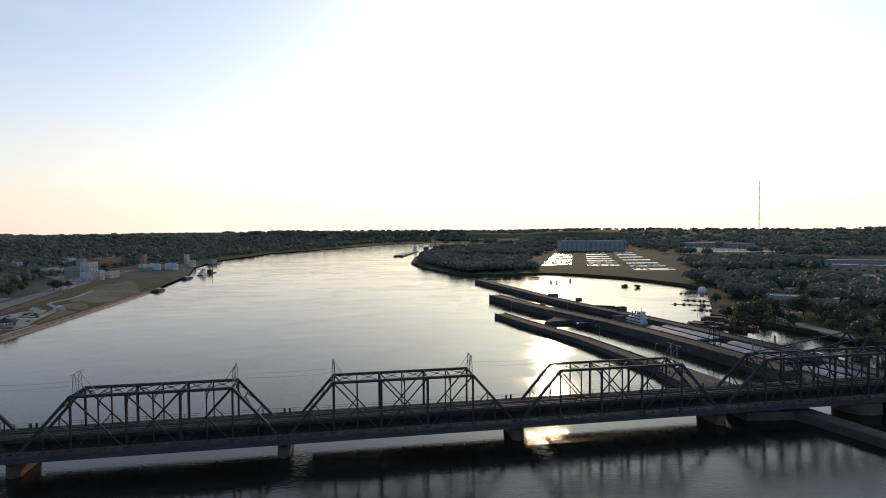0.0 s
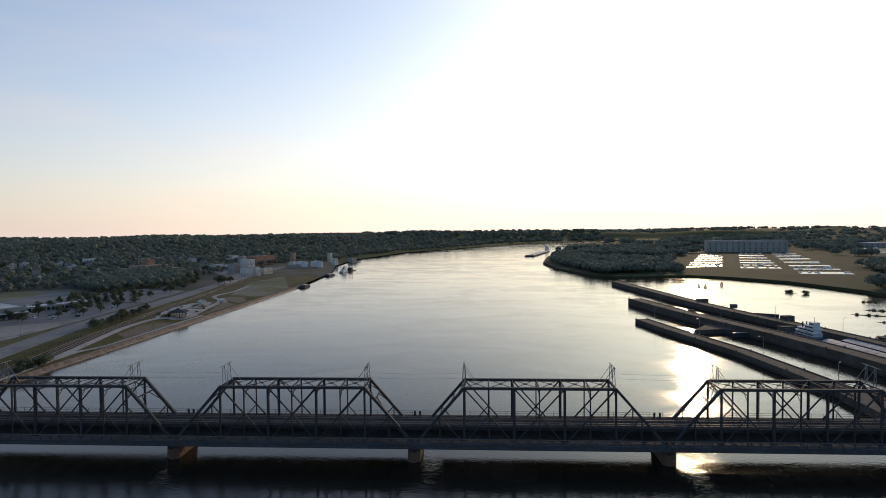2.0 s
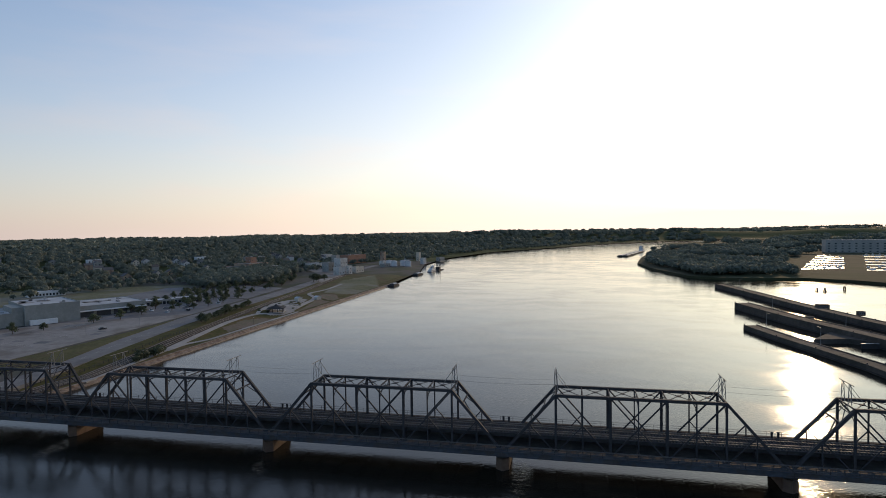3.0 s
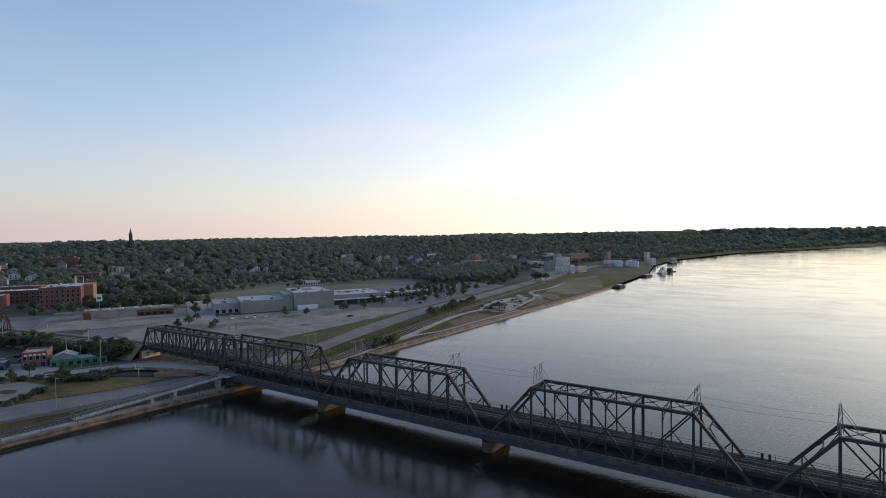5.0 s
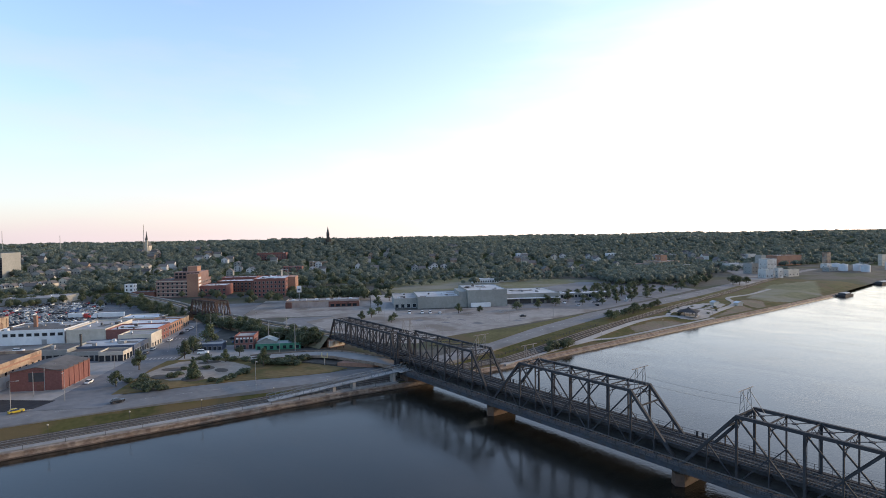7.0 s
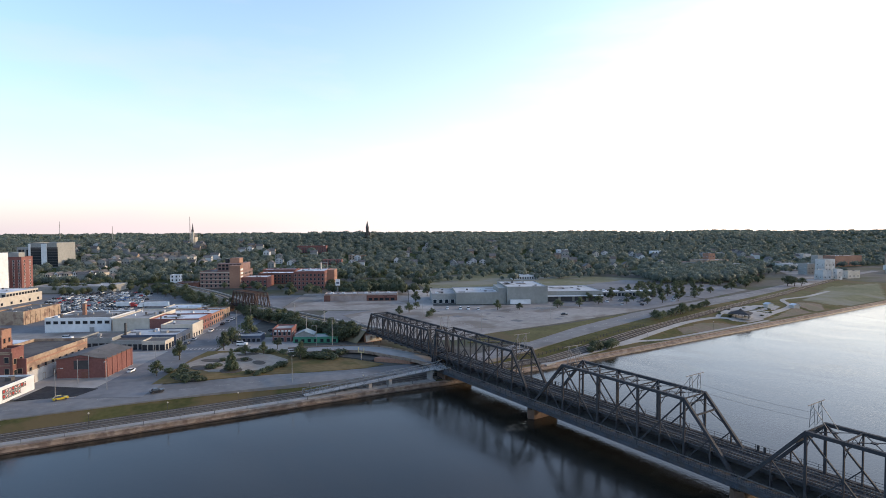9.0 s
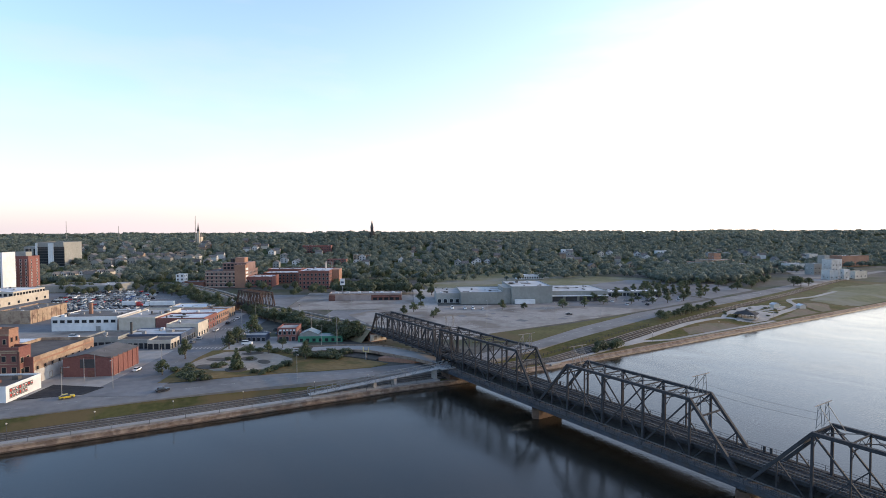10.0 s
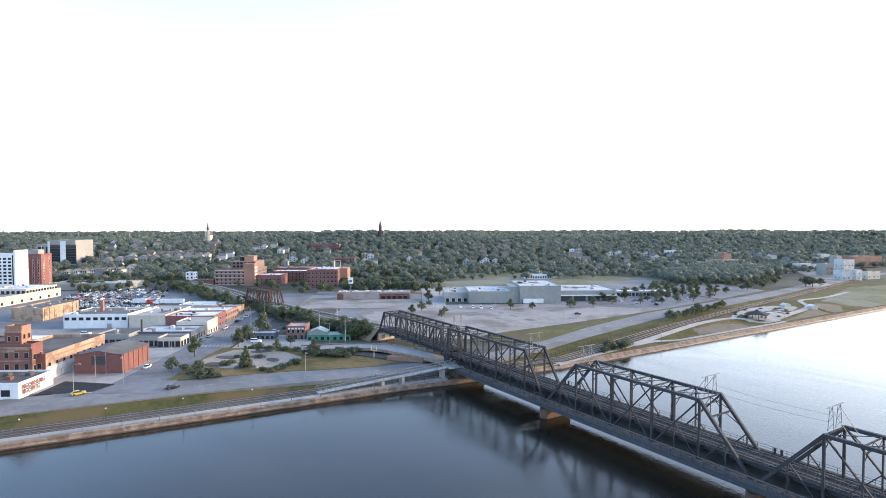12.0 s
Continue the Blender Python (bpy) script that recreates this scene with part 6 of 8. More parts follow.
def lattice_mast(x, y, z, h, label, w=1.2):
    root = empty("radio_mast", x, y, z, label=label, category="mast")
    for q in range(3):
        a = q * math.tau / 3
        part("leg", beamed((math.cos(a) * w, math.sin(a) * w, 0), (math.cos(a) * 0.25, math.sin(a) * 0.25, h), 0.28), "steel_pale", root)
    n = int(h / 5)
    bm = bmesh.new()
    for i in range(n):
        for q in range(3):
            a, b = q * math.tau / 3, (q + 1) * math.tau / 3
            r0, r1 = w + (0.25 - w) * i / n, w + (0.25 - w) * (i + 1) / n
            beam(bm, (math.cos(a) * r0, math.sin(a) * r0, h * i / n), (math.cos(b) * r1, math.sin(b) * r1, h * (i + 1) / n), 0.12)
    part("lattice", bm, "steel_pale", root)


lattice_mast(-1012, 40, 33, 52, "thin lattice radio mast on the ridge")
lattice_mast(-1500, -160, 36, 46, "thin pale mast on the far ridge", 0.9)
lattice_mast(-1400, -60, 36, 34, "thin pale mast on the far ridge", 0.7)
lattice_mast(875, 812, 3.4, 150, "tall thin radio mast beyond the island", 1.8)

# ---- riverside works upriver ----
WORKS = (
    (-225, 548, 12, 10, 10, "pale_block", "roof_grey", "plain white riverside works building"), (-246, 602.5, 16, 12, 19, "pale_block", "roof_grey", "tall pale works block by the river"), (-216.5, 560, 8, 5, 11, "pale_block", "roof_grey", "narrow white works stair block"),
    (-216, 586, 18, 7, 8, "cream", "roof_grey", "low cream works building with a sunlit wall"), (-265.6, 605, 17, 12, 13, "brick_grey", "roof_grey", "grey works shed behind the road"), (-312.8, 663, 26, 22, 8, "pale_block", "roof_grey", "broad low white works shed"),
    (-306.8, 783, 52, 19, 15, "brick_orange", "roof_grey", "long sunlit orange brick works building"), (-390.7, 876, 18, 14, 10, "pale_block", "roof_grey", "white works house at the foot of the bluff"), (-413, 637, 40, 34, 9, "brick_tan", "roof_grey", "low tan brick works hall above the wood"),
    (-424, 660, 12, 12, 17, "brick_orange", "roof_grey", "square orange brick works tower"), (-246, 626, 11.0, 7.0, 6.8, "cream", "roof_grey", "low cream works building"), (-296, 704, 8.8, 10.0, 18.7, "brick_grey", "roof_grey", "tall grey works block"),
    (-345, 668, 14.3, 11.0, 7.6, "brick_grey", "roof_grey", "grey works shed behind the road"), (-372, 640, 8.8, 7.0, 6.0, "pale_block", "shingle", "small white works house"), (-262, 846, 7.7, 8.0, 18.7, "brick_tan", "roof_grey", "tall tan works tower"),
    (-316, 770, 13.2, 10.0, 10.2, "cream", "roof_grey", "plain cream works building"), (-212, 700, 16.5, 9.0, 5.1, "brick_grey", "roof_grey", "low grey wharf shed"), (-196, 752, 18.7, 8.0, 6.8, "brick_grey", "roof_grey", "long grey wharf shed with a pale roof"),
    (-236, 765, 16.5, 9.0, 6.0, "pale_block", "roof_grey", "long white wharf shed"), (-176, 810, 9.9, 7.0, 11.0, "pale_block", "roof_grey", "tall white wharf elevator"), (-200, 868, 7.7, 6.0, 16.1, "cream", "roof_grey", "tall pale grain silo block"),
    (-232, 905, 22.0, 8.0, 7.6, "pale_block", "roof_grey", "long white wharf shed"), (-168, 905, 19.8, 8.0, 6.8, "brick_grey", "roof_grey", "long grey wharf shed upriver"))
for x, y, w, d, h, wall, roof, lb in WORKS:
    storeys = max(1, int(h / 5.5))
    wk = building("works_building", x, y, 74, w, d, h, wall, roof, lb, "works", front=rows(max(1, int(w / 5)), 1.1, 1.2, 2.4, storeys, 5.0), group="riverside works")
    for n, ww_, hh, sill in rows(max(1, int(d / 5)), 1.1, 1.2, 2.4, storeys, 5.0):
        for i in range(n):
            shared("window", window_mesh(ww_, hh, "frame_white"), wk, pose(0, (i + 0.5) * d / n, sill, 0, 0, -90))
for i in range(4):
    t = empty("storage_tank", -180 - i * 12, 725 + (i % 2) * 12, 4, label="round pale storage tank by the wharf", category="tank", group="wharf tanks")
    part("shell", tubed((0, 0, 0), (0, 0, 9), 5, 5, 20), "roof_white", t)
    part("roof_cone", tubed((0, 0, 9), (0, 0, 10.4), 5.1, 0.3, 20), "steel_pale", t)


def barge(x, y, turn, L=59.0, w=10.6, h=2.6, cover="steel_pale", label="flat dark river barge", group="barges", empty_hold=False):
    root = empty("barge", x, y, 0, turn, label=label, category="barge", group=group)
    bm = bmesh.new()
    pts = [(-L / 2, h * 0.35), (-L / 2 + 4, -0.6), (L / 2 - 2, -0.6), (L / 2, h * 0.2), (L / 2, h), (-L / 2, h)]
    a = [bm.verts.new((p, -w / 2, q)) for p, q in pts]
    b = [bm.verts.new((p, w / 2, q)) for p, q in pts]
    bm.faces.new(a)
    bm.faces.new(b[::-1])
    for i in range(6):
        bm.faces.new((a[(i + 1) % 6], a[i], b[i], b[(i + 1) % 6]))
    part("hull", bm, "steel", root, "dark steel hull")
    part("coaming", boxed(-L / 2 + 4, -w / 2 + 0.9, h, L / 2 - 3, w / 2 - 0.9, h + 0.9), "steel", root)
    n = 9
    for i in range(n):
        x0, x1 = -L / 2 + 4.2 + i * (L - 7.6) / n, -L / 2 + 4.2 + (i + 1) * (L - 7.6) / n - 0.25
        bm = bmesh.new()
        arc = [(-w / 2 + 0.95 + k * (w - 1.9) / 6, h + 0.9 + 0.9 * math.sin(k * math.pi / 6)) for k in range(7)]
        r0, r1 = [bm.verts.new((x0, p, q)) for p, q in arc], [bm.verts.new((x1, p, q)) for p, q in arc]
        for k in range(6):
            bm.faces.new((r0[k], r1[k], r1[k + 1], r0[k + 1]))
        bm.faces.new(r0)
        bm.faces.new(r1[::-1])
        part("hatch_cover", bm, cover, root)
    return root


def towboat(x, y, turn, s=1.0, label="white river towboat with stacked decks"):
    root = empty("towboat", x, y, 0, turn, label=label, category="towboat")
    bm = bmesh.new()
    slab(bm, [(-16 * s, -5 * s), (14 * s, -5 * s), (17 * s, -3 * s), (17 * s, 3 * s), (14 * s, 5 * s), (-16 * s, 5 * s)], -0.8, 1.8 * s)
    part("hull", bm, "blue_dark", root)
    for i, (x0, x1, w, z0, z1) in enumerate(((-13, 11, 4.0, 1.8, 4.6), (-8, 10, 3.4, 4.6, 7.2), (-1, 9, 3.0, 7.2, 9.6), (3, 8.6, 2.5, 9.6, 12.4))):
        d = part("deckhouse", boxed(x0 * s, -w * s, z0 * s, x1 * s, w * s, z1 * s), "white", root)
        part("window_band", boxed((x0 + 0.5) * s, -w * s - 0.05, (z0 + 1.0) * s, (x1 - 0.5) * s, w * s + 0.05, (z0 + 1.8) * s), "glass", d)
        part("deck_edge", boxed((x0 - 0.6) * s, -(w + 0.6) * s, (z1 - 0.12) * s, (x1 + 0.6) * s, (w + 0.6) * s, (z1 + 0.08) * s), "white", root)
    for q in (-1.6, 1.6):
        part("funnel", tubed((-5 * s, q * s, 7.0 * s), (-5 * s, q * s, 11.5 * s), 0.55 * s), "black_paint", root, "black exhaust funnel")
    part("radar_mast", tubed((6 * s, 0, 12.4 * s), (6 * s, 0, 16.5 * s), 0.15 * s), "steel_pale", root)
    return root


# wharf barges and moored craft
barge(-119.5, 452, 88, 18, 8, 2.2, label="dark moored wharf barge at the seawall", group="wharf barges")
barge(-131, 600, 84, 22, 9, 2.2, label="dark moored wharf barge", group="wharf barges")
towboat(-126, 664, 84, 0.75, "small dark towboat moored off the wharf")
dredge = empty("pile_barge", -122, 690, 0, 84, label="small crane barge moored off the wharf", category="barge")
part("hull", boxed(-12, -5, -0.6, 12, 5, 1.6), "steel", dredge)
part("cabin", boxed(-4, -3, 1.6, 3, 3, 6), "steel", dredge)
part("spud", tubed((9, 0, -1), (9, 0, 17), 0.4), "steel", dredge)
part("boom", beamed((2, 0, 5), (-10, 0, 13), 0.4), "steel", dredge)
# the tow in mid river
for i in range(4):
    for k in range(2):
        c = Vector((190 + 0.254 * i * 61, 1110 + 0.967 * i * 61)) + Vector((0.967, -0.254)) * (k * 10.9)
        barge(c.x, c.y, 75.3, label="flat dark river barge pushed upstream in a tow", group="river tow")
towboat(262, 1365, 255, 1.2, "river towboat pushing a tow of barges")


def on_bluff(x, y, rng):
    d = float(bank(y)) - x
    foot = float(np.interp(y, (-400, 200, 500, 800, 1200), (600, 430, 330, 140, 90)))
    if d < (foot - 30 if y < 900 else 22) or d > foot + 640:
        return False
    for cx, cy in CLEAR:
        if abs(x - cx) < 60 and abs(y - cy) < 60:
            u = Vector((60 - cx, -130 - cy)).normalized()
            q = Vector((x - cx, y - cy))
            if -14 < q.dot(u) < 34 and abs(q.x * u.y - q.y * u.x) < 9:
                return False
    return rng.random() < (0.62 if d < foot + 110 else 0.95)


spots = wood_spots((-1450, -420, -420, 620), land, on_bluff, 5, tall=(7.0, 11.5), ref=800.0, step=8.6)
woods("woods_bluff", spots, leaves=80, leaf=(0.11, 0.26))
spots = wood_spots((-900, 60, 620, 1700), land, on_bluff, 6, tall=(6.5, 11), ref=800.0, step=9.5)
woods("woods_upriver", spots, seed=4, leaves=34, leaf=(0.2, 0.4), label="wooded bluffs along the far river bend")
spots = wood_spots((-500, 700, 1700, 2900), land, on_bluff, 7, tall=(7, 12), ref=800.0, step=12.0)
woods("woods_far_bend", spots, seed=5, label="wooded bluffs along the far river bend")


FLAT_WOOD = [(-299, 369), (-261, 439), (-303, 589), (-373, 599), (-400, 503), (-345, 389)]


def on_flat(x, y, rng):
    c = False
    for (x0, y0), (x1, y1) in zip(FLAT_WOOD, FLAT_WOOD[1:] + FLAT_WOOD[:1]):
        if (y0 > y) != (y1 > y) and x < (x1 - x0) * (y - y0) / (y1 - y0) + x0:
            c = not c
    return c and rng.random() < 0.9


woods("woods_flat", wood_spots((-410, -240, 350, 620), land, on_flat, 11, tall=(8, 13), ref=900.0, step=8.0), seed=12, leaves=90, leaf=(0.13, 0.28), label="dense dark wood on the flat behind the road")


def on_foot(x, y, rng):
    d = float(bank(y)) - x
    foot = float(np.interp(y, (-400, 200, 500, 800, 1200), (600, 430, 330, 140, 90)))
    return foot - 120 < d < foot - 25 and rng.random() < 0.30 and not any(abs(x - cx) < 14 and abs(y - cy) < 14 for cx, cy in CLEAR)


woods("woods_foot", wood_spots((-760, -200, 120, 700), land, on_foot, 13, tall=(6, 10), ref=900.0, step=9.0), seed=14, leaves=80, leaf=(0.14, 0.3), label="scattered green trees at the foot of the bluffs")


# woods running on over the flat top behind the bluffs
_rb = np.random.default_rng(21)
_back = []
while len(_back) < 4200:
    a, r = _rb.uniform(-2.1, 0.35), 620 + 3600 * _rb.random() ** 1.7
    x, y = 60 + math.sin(a) * r, -130 + math.cos(a) * r
    d = float(bank(y)) - x
    foot = float(np.interp(y, (-400, 200, 500, 800, 1200), (600, 430, 330, 140, 90)))
    if d > foot + 430 and y < 4600:
        k = 1 + r / 2600
        _back.append((x, y, float(land(x, y)) - 1.0, _rb.uniform(8, 13) * (0.8 + 0.2 * k), _rb.uniform(6, 9) * k))
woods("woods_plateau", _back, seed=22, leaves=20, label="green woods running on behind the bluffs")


# ---- trees and shrubs ----
def leaf_cloud(bm, rng, c, r, n, size, flat=1.0):
    for _ in range(n):
        d = Vector((rng.gauss(0, 1), rng.gauss(0, 1), rng.gauss(0, 1)))
        d.normalize()
        p = Vector(c) + Vector((d.x * r, d.y * r, d.z * r * flat)) * rng.uniform(0.45, 1.0)
        nrm = (d + Vector((rng.uniform(-0.7, 0.7), rng.uniform(-0.7, 0.7), rng.uniform(-0.2, 0.9)))).normalized()
        a = nrm.orthogonal().normalized()
        a.rotate(Matrix.Rotation(rng.uniform(0, 6.3), 3, nrm))
        b = nrm.cross(a)
        s = size * rng.uniform(0.6, 1.3)
        bm.faces.new([bm.verts.new(p + a * u * s + b * v * s) for u, v in ((-1, -0.35), (0, -0.6), (1, 0.1), (0.1, 0.6))])


def tree_model(seed, h, spread, kind="round"):
    rng = random.Random(seed)
    root = empty("tree", 0, 0, -300, label="leafy green tree", category="tree")
    bm = bmesh.new()
    th = h * (0.9 if kind == "cone" else 0.5)
    tube(bm, (0, 0, -0.4), (rng.uniform(-0.1, 0.1), 0, th), 0.03 * h, 0.012 * h, 7)
    clumps = []
    if kind == "cone":
        for i in range(9):
            z = h * (0.12 + 0.86 * i / 9)
            r = spread * (1 - i / 9.6)
            for k in range(max(2, 6 - i // 2)):
                q = rng.uniform(0, 6.3)
                clumps.append(((math.cos(q) * r * 0.55, math.sin(q) * r * 0.55, z), r * 0.6))
    else:
        for i in range(9):
            q, up = i * 2.4 + rng.uniform(-0.4, 0.4), rng.uniform(0.14, 0.4) * h
            e = (math.cos(q) * spread * rng.uniform(0.45, 0.72), math.sin(q) * spread * rng.uniform(0.45, 0.72), up + rng.uniform(0.12, 0.3) * h)
            tube(bm, (0, 0, up), e, 0.011 * h, 0.004 * h, 5)
            clumps.append((e, spread * rng.uniform(0.36, 0.52)))
        for i in range(8):
            q, r = rng.uniform(0, 6.3), rng.uniform(0, 0.42) * spread
            clumps.append(((math.cos(q) * r, math.sin(q) * r, h * rng.uniform(0.45, 0.86)), spread * rng.uniform(0.34, 0.5)))
    part("trunk", bm, "bark", root)
    bm = bmesh.new()
    for c, r in clumps:
        leaf_cloud(bm, rng, c, r, 74, 0.037 * h, 0.85)
    part("crown", bm, "leaf", root)
    return root


def shrub_model(seed):
    rng = random.Random(seed)
    root = empty("shrub", 0, 0, -300, label="dense green shrub", category="shrub")
    bm = bmesh.new()
    for i in range(5):
        tube(bm, (0, 0, -0.2), (rng.uniform(-0.6, 0.6), rng.uniform(-0.6, 0.6), 0.9), 0.05, 0.02, 4)
    part("stem", bm, "bark", root)
    bm = bmesh.new()
    for i in range(7):
        leaf_cloud(bm, rng, (rng.uniform(-0.8, 0.8), rng.uniform(-0.8, 0.8), rng.uniform(0.5, 1.1)), 0.75, 100, 0.15, 0.75)
    part("foliage", bm, "leaf", root)
    return root


TREES = [tree_model(11, 9, 3.6), tree_model(12, 11, 4.0), tree_model(13, 7.5, 3.2), tree_model(14, 10, 4.6), tree_model(15, 8.5, 3.0)]
CONE = tree_model(16, 10, 3.2, "cone")
SHRUBS = [shrub_model(21), shrub_model(22)]
_rt = random.Random(31)


def put_tree(x, y, h=None, model=None, label="", group="", z=None, wide=1.0):
    src = model or _rt.choice(TREES)
    base = {"cone": 10}.get("", 9.0)
    s = (h or _rt.uniform(6, 9)) / 9.0
    m = pose(x, y, float(land(x, y)) - 0.1 if z is None else z, 0, 0, _rt.uniform(0, 360))
    t = copy_thing(src, m)
    t.scale = (s * wide, s * wide, s)
    return tagged(t, label or "leafy green tree standing in town", "tree", group)


def put_shrub(x, y, s=1.0, tall=1.0, label="dense green shrub", z=None):
    t = copy_thing(_rt.choice(SHRUBS), pose(x, y, float(land(x, y)) - 0.05 if z is None else z, 0, 0, _rt.uniform(0, 360)))
    t.scale = (s, s, s * tall)
    return tagged(t, label, "shrub", "shrubs")


# park
put_tree(-180.7, -74.9, 9.0, CONE, "tall dark green conifer in the park", "park trees")
for x, y, h in ((-188.8, -101, 7.5), (-213.3, -89.4, 8), (-223.7, -68.8, 8), (-211.5, -47.1, 7), (-183, -45.5, 7.5), (-205.9, -63.1, 6), (-203, -56, 5.5), (-236, -62, 9), (-246, -52, 11)):
    put_tree(x, y, h, label="leafy green tree in the park", group="park trees")
for x, y, s in ((-174, -93, 2.6), (-178, -90, 2.4), (-171.5, -88, 2.0), (-182, -95, 1.8), (-188.9, -81, 1.9), (-191, -78, 1.7), (-168, -68, 1.5), (-170, -65, 1.7), (-172.5, -62, 1.7), (-175, -58.5, 1.6), (-178, -55, 1.7),
                (-186, -92, 2.2), (-192, -96, 1.8), (-197, -90, 1.6), (-172, -70, 1.6), (-176, -56, 2.2), (-183.5, -33, 2.9), (-181, -27, 2.8), (-180.6, -37.6, 2.5), (-183, -40, 2.7), (-178, -35, 2.4), (-186, -43, 2.5), (-176, -33, 2.0), (-190, -46, 2.3), (-209.8, -58.3, 1.9), (-204, -52, 2.0), (-199, -48, 2.0), (-216, -64, 1.8), (-196, -66, 1.4), (-200, -74, 1.5)):
    put_shrub(x, y, s, 0.85, "rounded green shrub in a park bed")
# trees on the river side of the embankment
for i in range(84):
    t = i / 83
    x, y = -207 - 128 * t + _rt.uniform(-3, 3), -3.5 - 21 * t - _rt.uniform(3.5, 13)
    put_tree(x, y, _rt.uniform(6.0, 9.0), label="bushy green tree below the railway embankment", group="embankment trees", wide=1.25)
for i in range(56):
    t = i / 55
    x, y = -340 - 190 * t + _rt.uniform(-4, 4), -28 - 24 * t - _rt.uniform(2, 20)
    put_tree(x, y, _rt.uniform(6.5, 9.5), label="bushy green tree beside the railway", group="embankment trees", wide=1.2)
# rows of car park trees beside the long store
for x, y, h in ((-230.7, 198.7, 7), (-219.4, 216.3, 6.5), (-210.8, 229.8, 7), (-208, 243.7, 7), (-208, 263.5, 7), (-240, 224, 8), (-236, 262.7, 7), (-220.6, 287, 7), (-211.3, 290.4, 7), (-250, 118, 6.5), (-243, 132, 6), (-234, 160, 7), (-228, 176, 7), (-246, 206, 9), (-243, 214, 8)):
    put_tree(x, y, h, label="rounded green tree in the car park", group="car park trees", wide=1.2)
for r in range(4):
    for i in range(7):
        put_tree(-226 - r * 15 + _rt.uniform(-2, 2) - i * 1.5, 236 + r * 9 + i * 13 + _rt.uniform(-3, 3), _rt.uniform(5, 7), label="small green tree in the car park rows", group="car park trees", wide=1.2)
for r in range(4):
    for i in range(10):
        if _rt.random() < 0.8:
            put_tree(-222 - r * 21 - i * 1.2 + _rt.uniform(-2, 2), 298 + r * 5 + i * 11.5 + _rt.uniform(-3, 3), _rt.uniform(5.5, 8.5), label="rounded green tree in the car park rows", group="car park trees", wide=1.25)
for x, y, h in ((-276, 62, 8), (-268, 50, 6), (-247, 60, 6), (-256, 68, 6.5), (-290, 76, 7), (-318, 92, 8), (-350, 122, 9), (-358, 130, 8)):
    put_tree(x, y, h, label="green tree beside the wide lot", group="car park trees", wide=1.15)
for i in range(26):
    t = i / 25
    x, y = -161.5 - 17 * t + _rt.uniform(-2, 2), 172 + 86 * t + _rt.uniform(-2, 2)
    put_tree(x, y, _rt.uniform(4.5, 7.5) * (1.1 - 0.5 * abs(t - 0.45)), label="dark green tree beside the road", group="roadside trees", wide=1.2)
for x, y, h in ((-210, 452, 13), (-207, 460, 12), (-214, 447, 12)):
    put_tree(x, y, h, label="large dark green tree by the road bend", group="road bend trees", wide=1.2)
for x, y, s in ((-131.5, 84, 3.2), (-130.5, 91, 3.0), (-133, 98, 2.6), (-129.5, 78, 2.0)):
    put_shrub(x, y, s, 1.1, "bushy olive shrub on the bank")
_lots = []


def lot_tree(x, y, h):
    _lots.append((x, y, float(land(x, y)), h, h * _rt.uniform(0.36, 0.5)))


for i in range(60):
    a, b = _rt.uniform(242, 330), _rt.uniform(-60, 112)
    if _rt.random() < 0.55 or b > 60:
        lot_tree(*town(a, b), _rt.uniform(6, 10))
for i in range(120):
    a, b = _rt.uniform(385, 560), _rt.uniform(-300, 130)
    lot_tree(*town(a, b), _rt.uniform(7, 12))
for i in range(22):
    a, b = _rt.uniform(262, 330), _rt.uniform(-190, -100)
    lot_tree(*town(a, b), _rt.uniform(6, 9))
for i in range(46):
    t = _rt.random()
    lot_tree(-466 + 42 * t + _rt.uniform(-9, 9), 66 + 100 * t + _rt.uniform(-6, 6), _rt.uniform(6, 9))
for i in range(40):
    lot_tree(-620 + _rt.uniform(-30, 60), _rt.uniform(-170, -60), _rt.uniform(6, 10))
for i in range(34):
    t = _rt.random()
    lot_tree(-232 - 34 * t + _rt.uniform(-12, 6), 398 + 110 * t + _rt.uniform(-8, 8), _rt.uniform(5, 8))
for i in range(42):
    t = _rt.random()
    lot_tree(-405 + 34 * t + _rt.uniform(-10, 10), 58 + 58 * t + _rt.uniform(-8, 8), _rt.uniform(8, 12))
woods("woods_town", _lots, "leaf", seed=33, leaves=110, leaf=(0.13, 0.27), label="scattered green trees between the town blocks")


# ---- lock, swing span and island ----
def lock_wall(line, half, label, z=3.2, name="lock_wall"):
    line = [(70.9 + (x - 70.9) * (63.3 - z) / 60.1, -158 + (y + 158) * (63.3 - z) / 60.1) for x, y in line] if z > 3.5 else line
    root = empty(name, label=label, category="lock wall", group="lock walls")
    L = smooth_line(line, 20.0)
    bm = bmesh.new()
    ribbon(bm, L, half, -3, z)
    part("mass_wall", bm, "lockstone", root)
    for s in (-1, 1):
        bm = bmesh.new()
        h = half if isinstance(half, (int, float)) else half[0]
        ribbon(bm, offset_line(L, s * (h - 0.35)), 0.35, z, z + 0.35)
        part("kerb", bm, "lockstone", root)
        for x, y in offset_line(L, s * (h - 0.5)):
            part("bollard", tubed((x, y, z), (x, y, z + 0.9), 0.3), "steel", root)
        for i in range(0, len(L) - 1, 1):
            a, b = offset_line(L, s * h)[i:i + 2]
            part("fender", beamed((*a, 1.2), (*b, 1.2), 0.35, 0.5), "timber", root)
    return root


lock_wall([(225, 474), (230, 428), (241, 330), (249, 270), (258, 222), (268, 180), (278, 120), (284, 60), (290, -60)], 4.6, "long concrete guide wall of the lock", z=4.4)
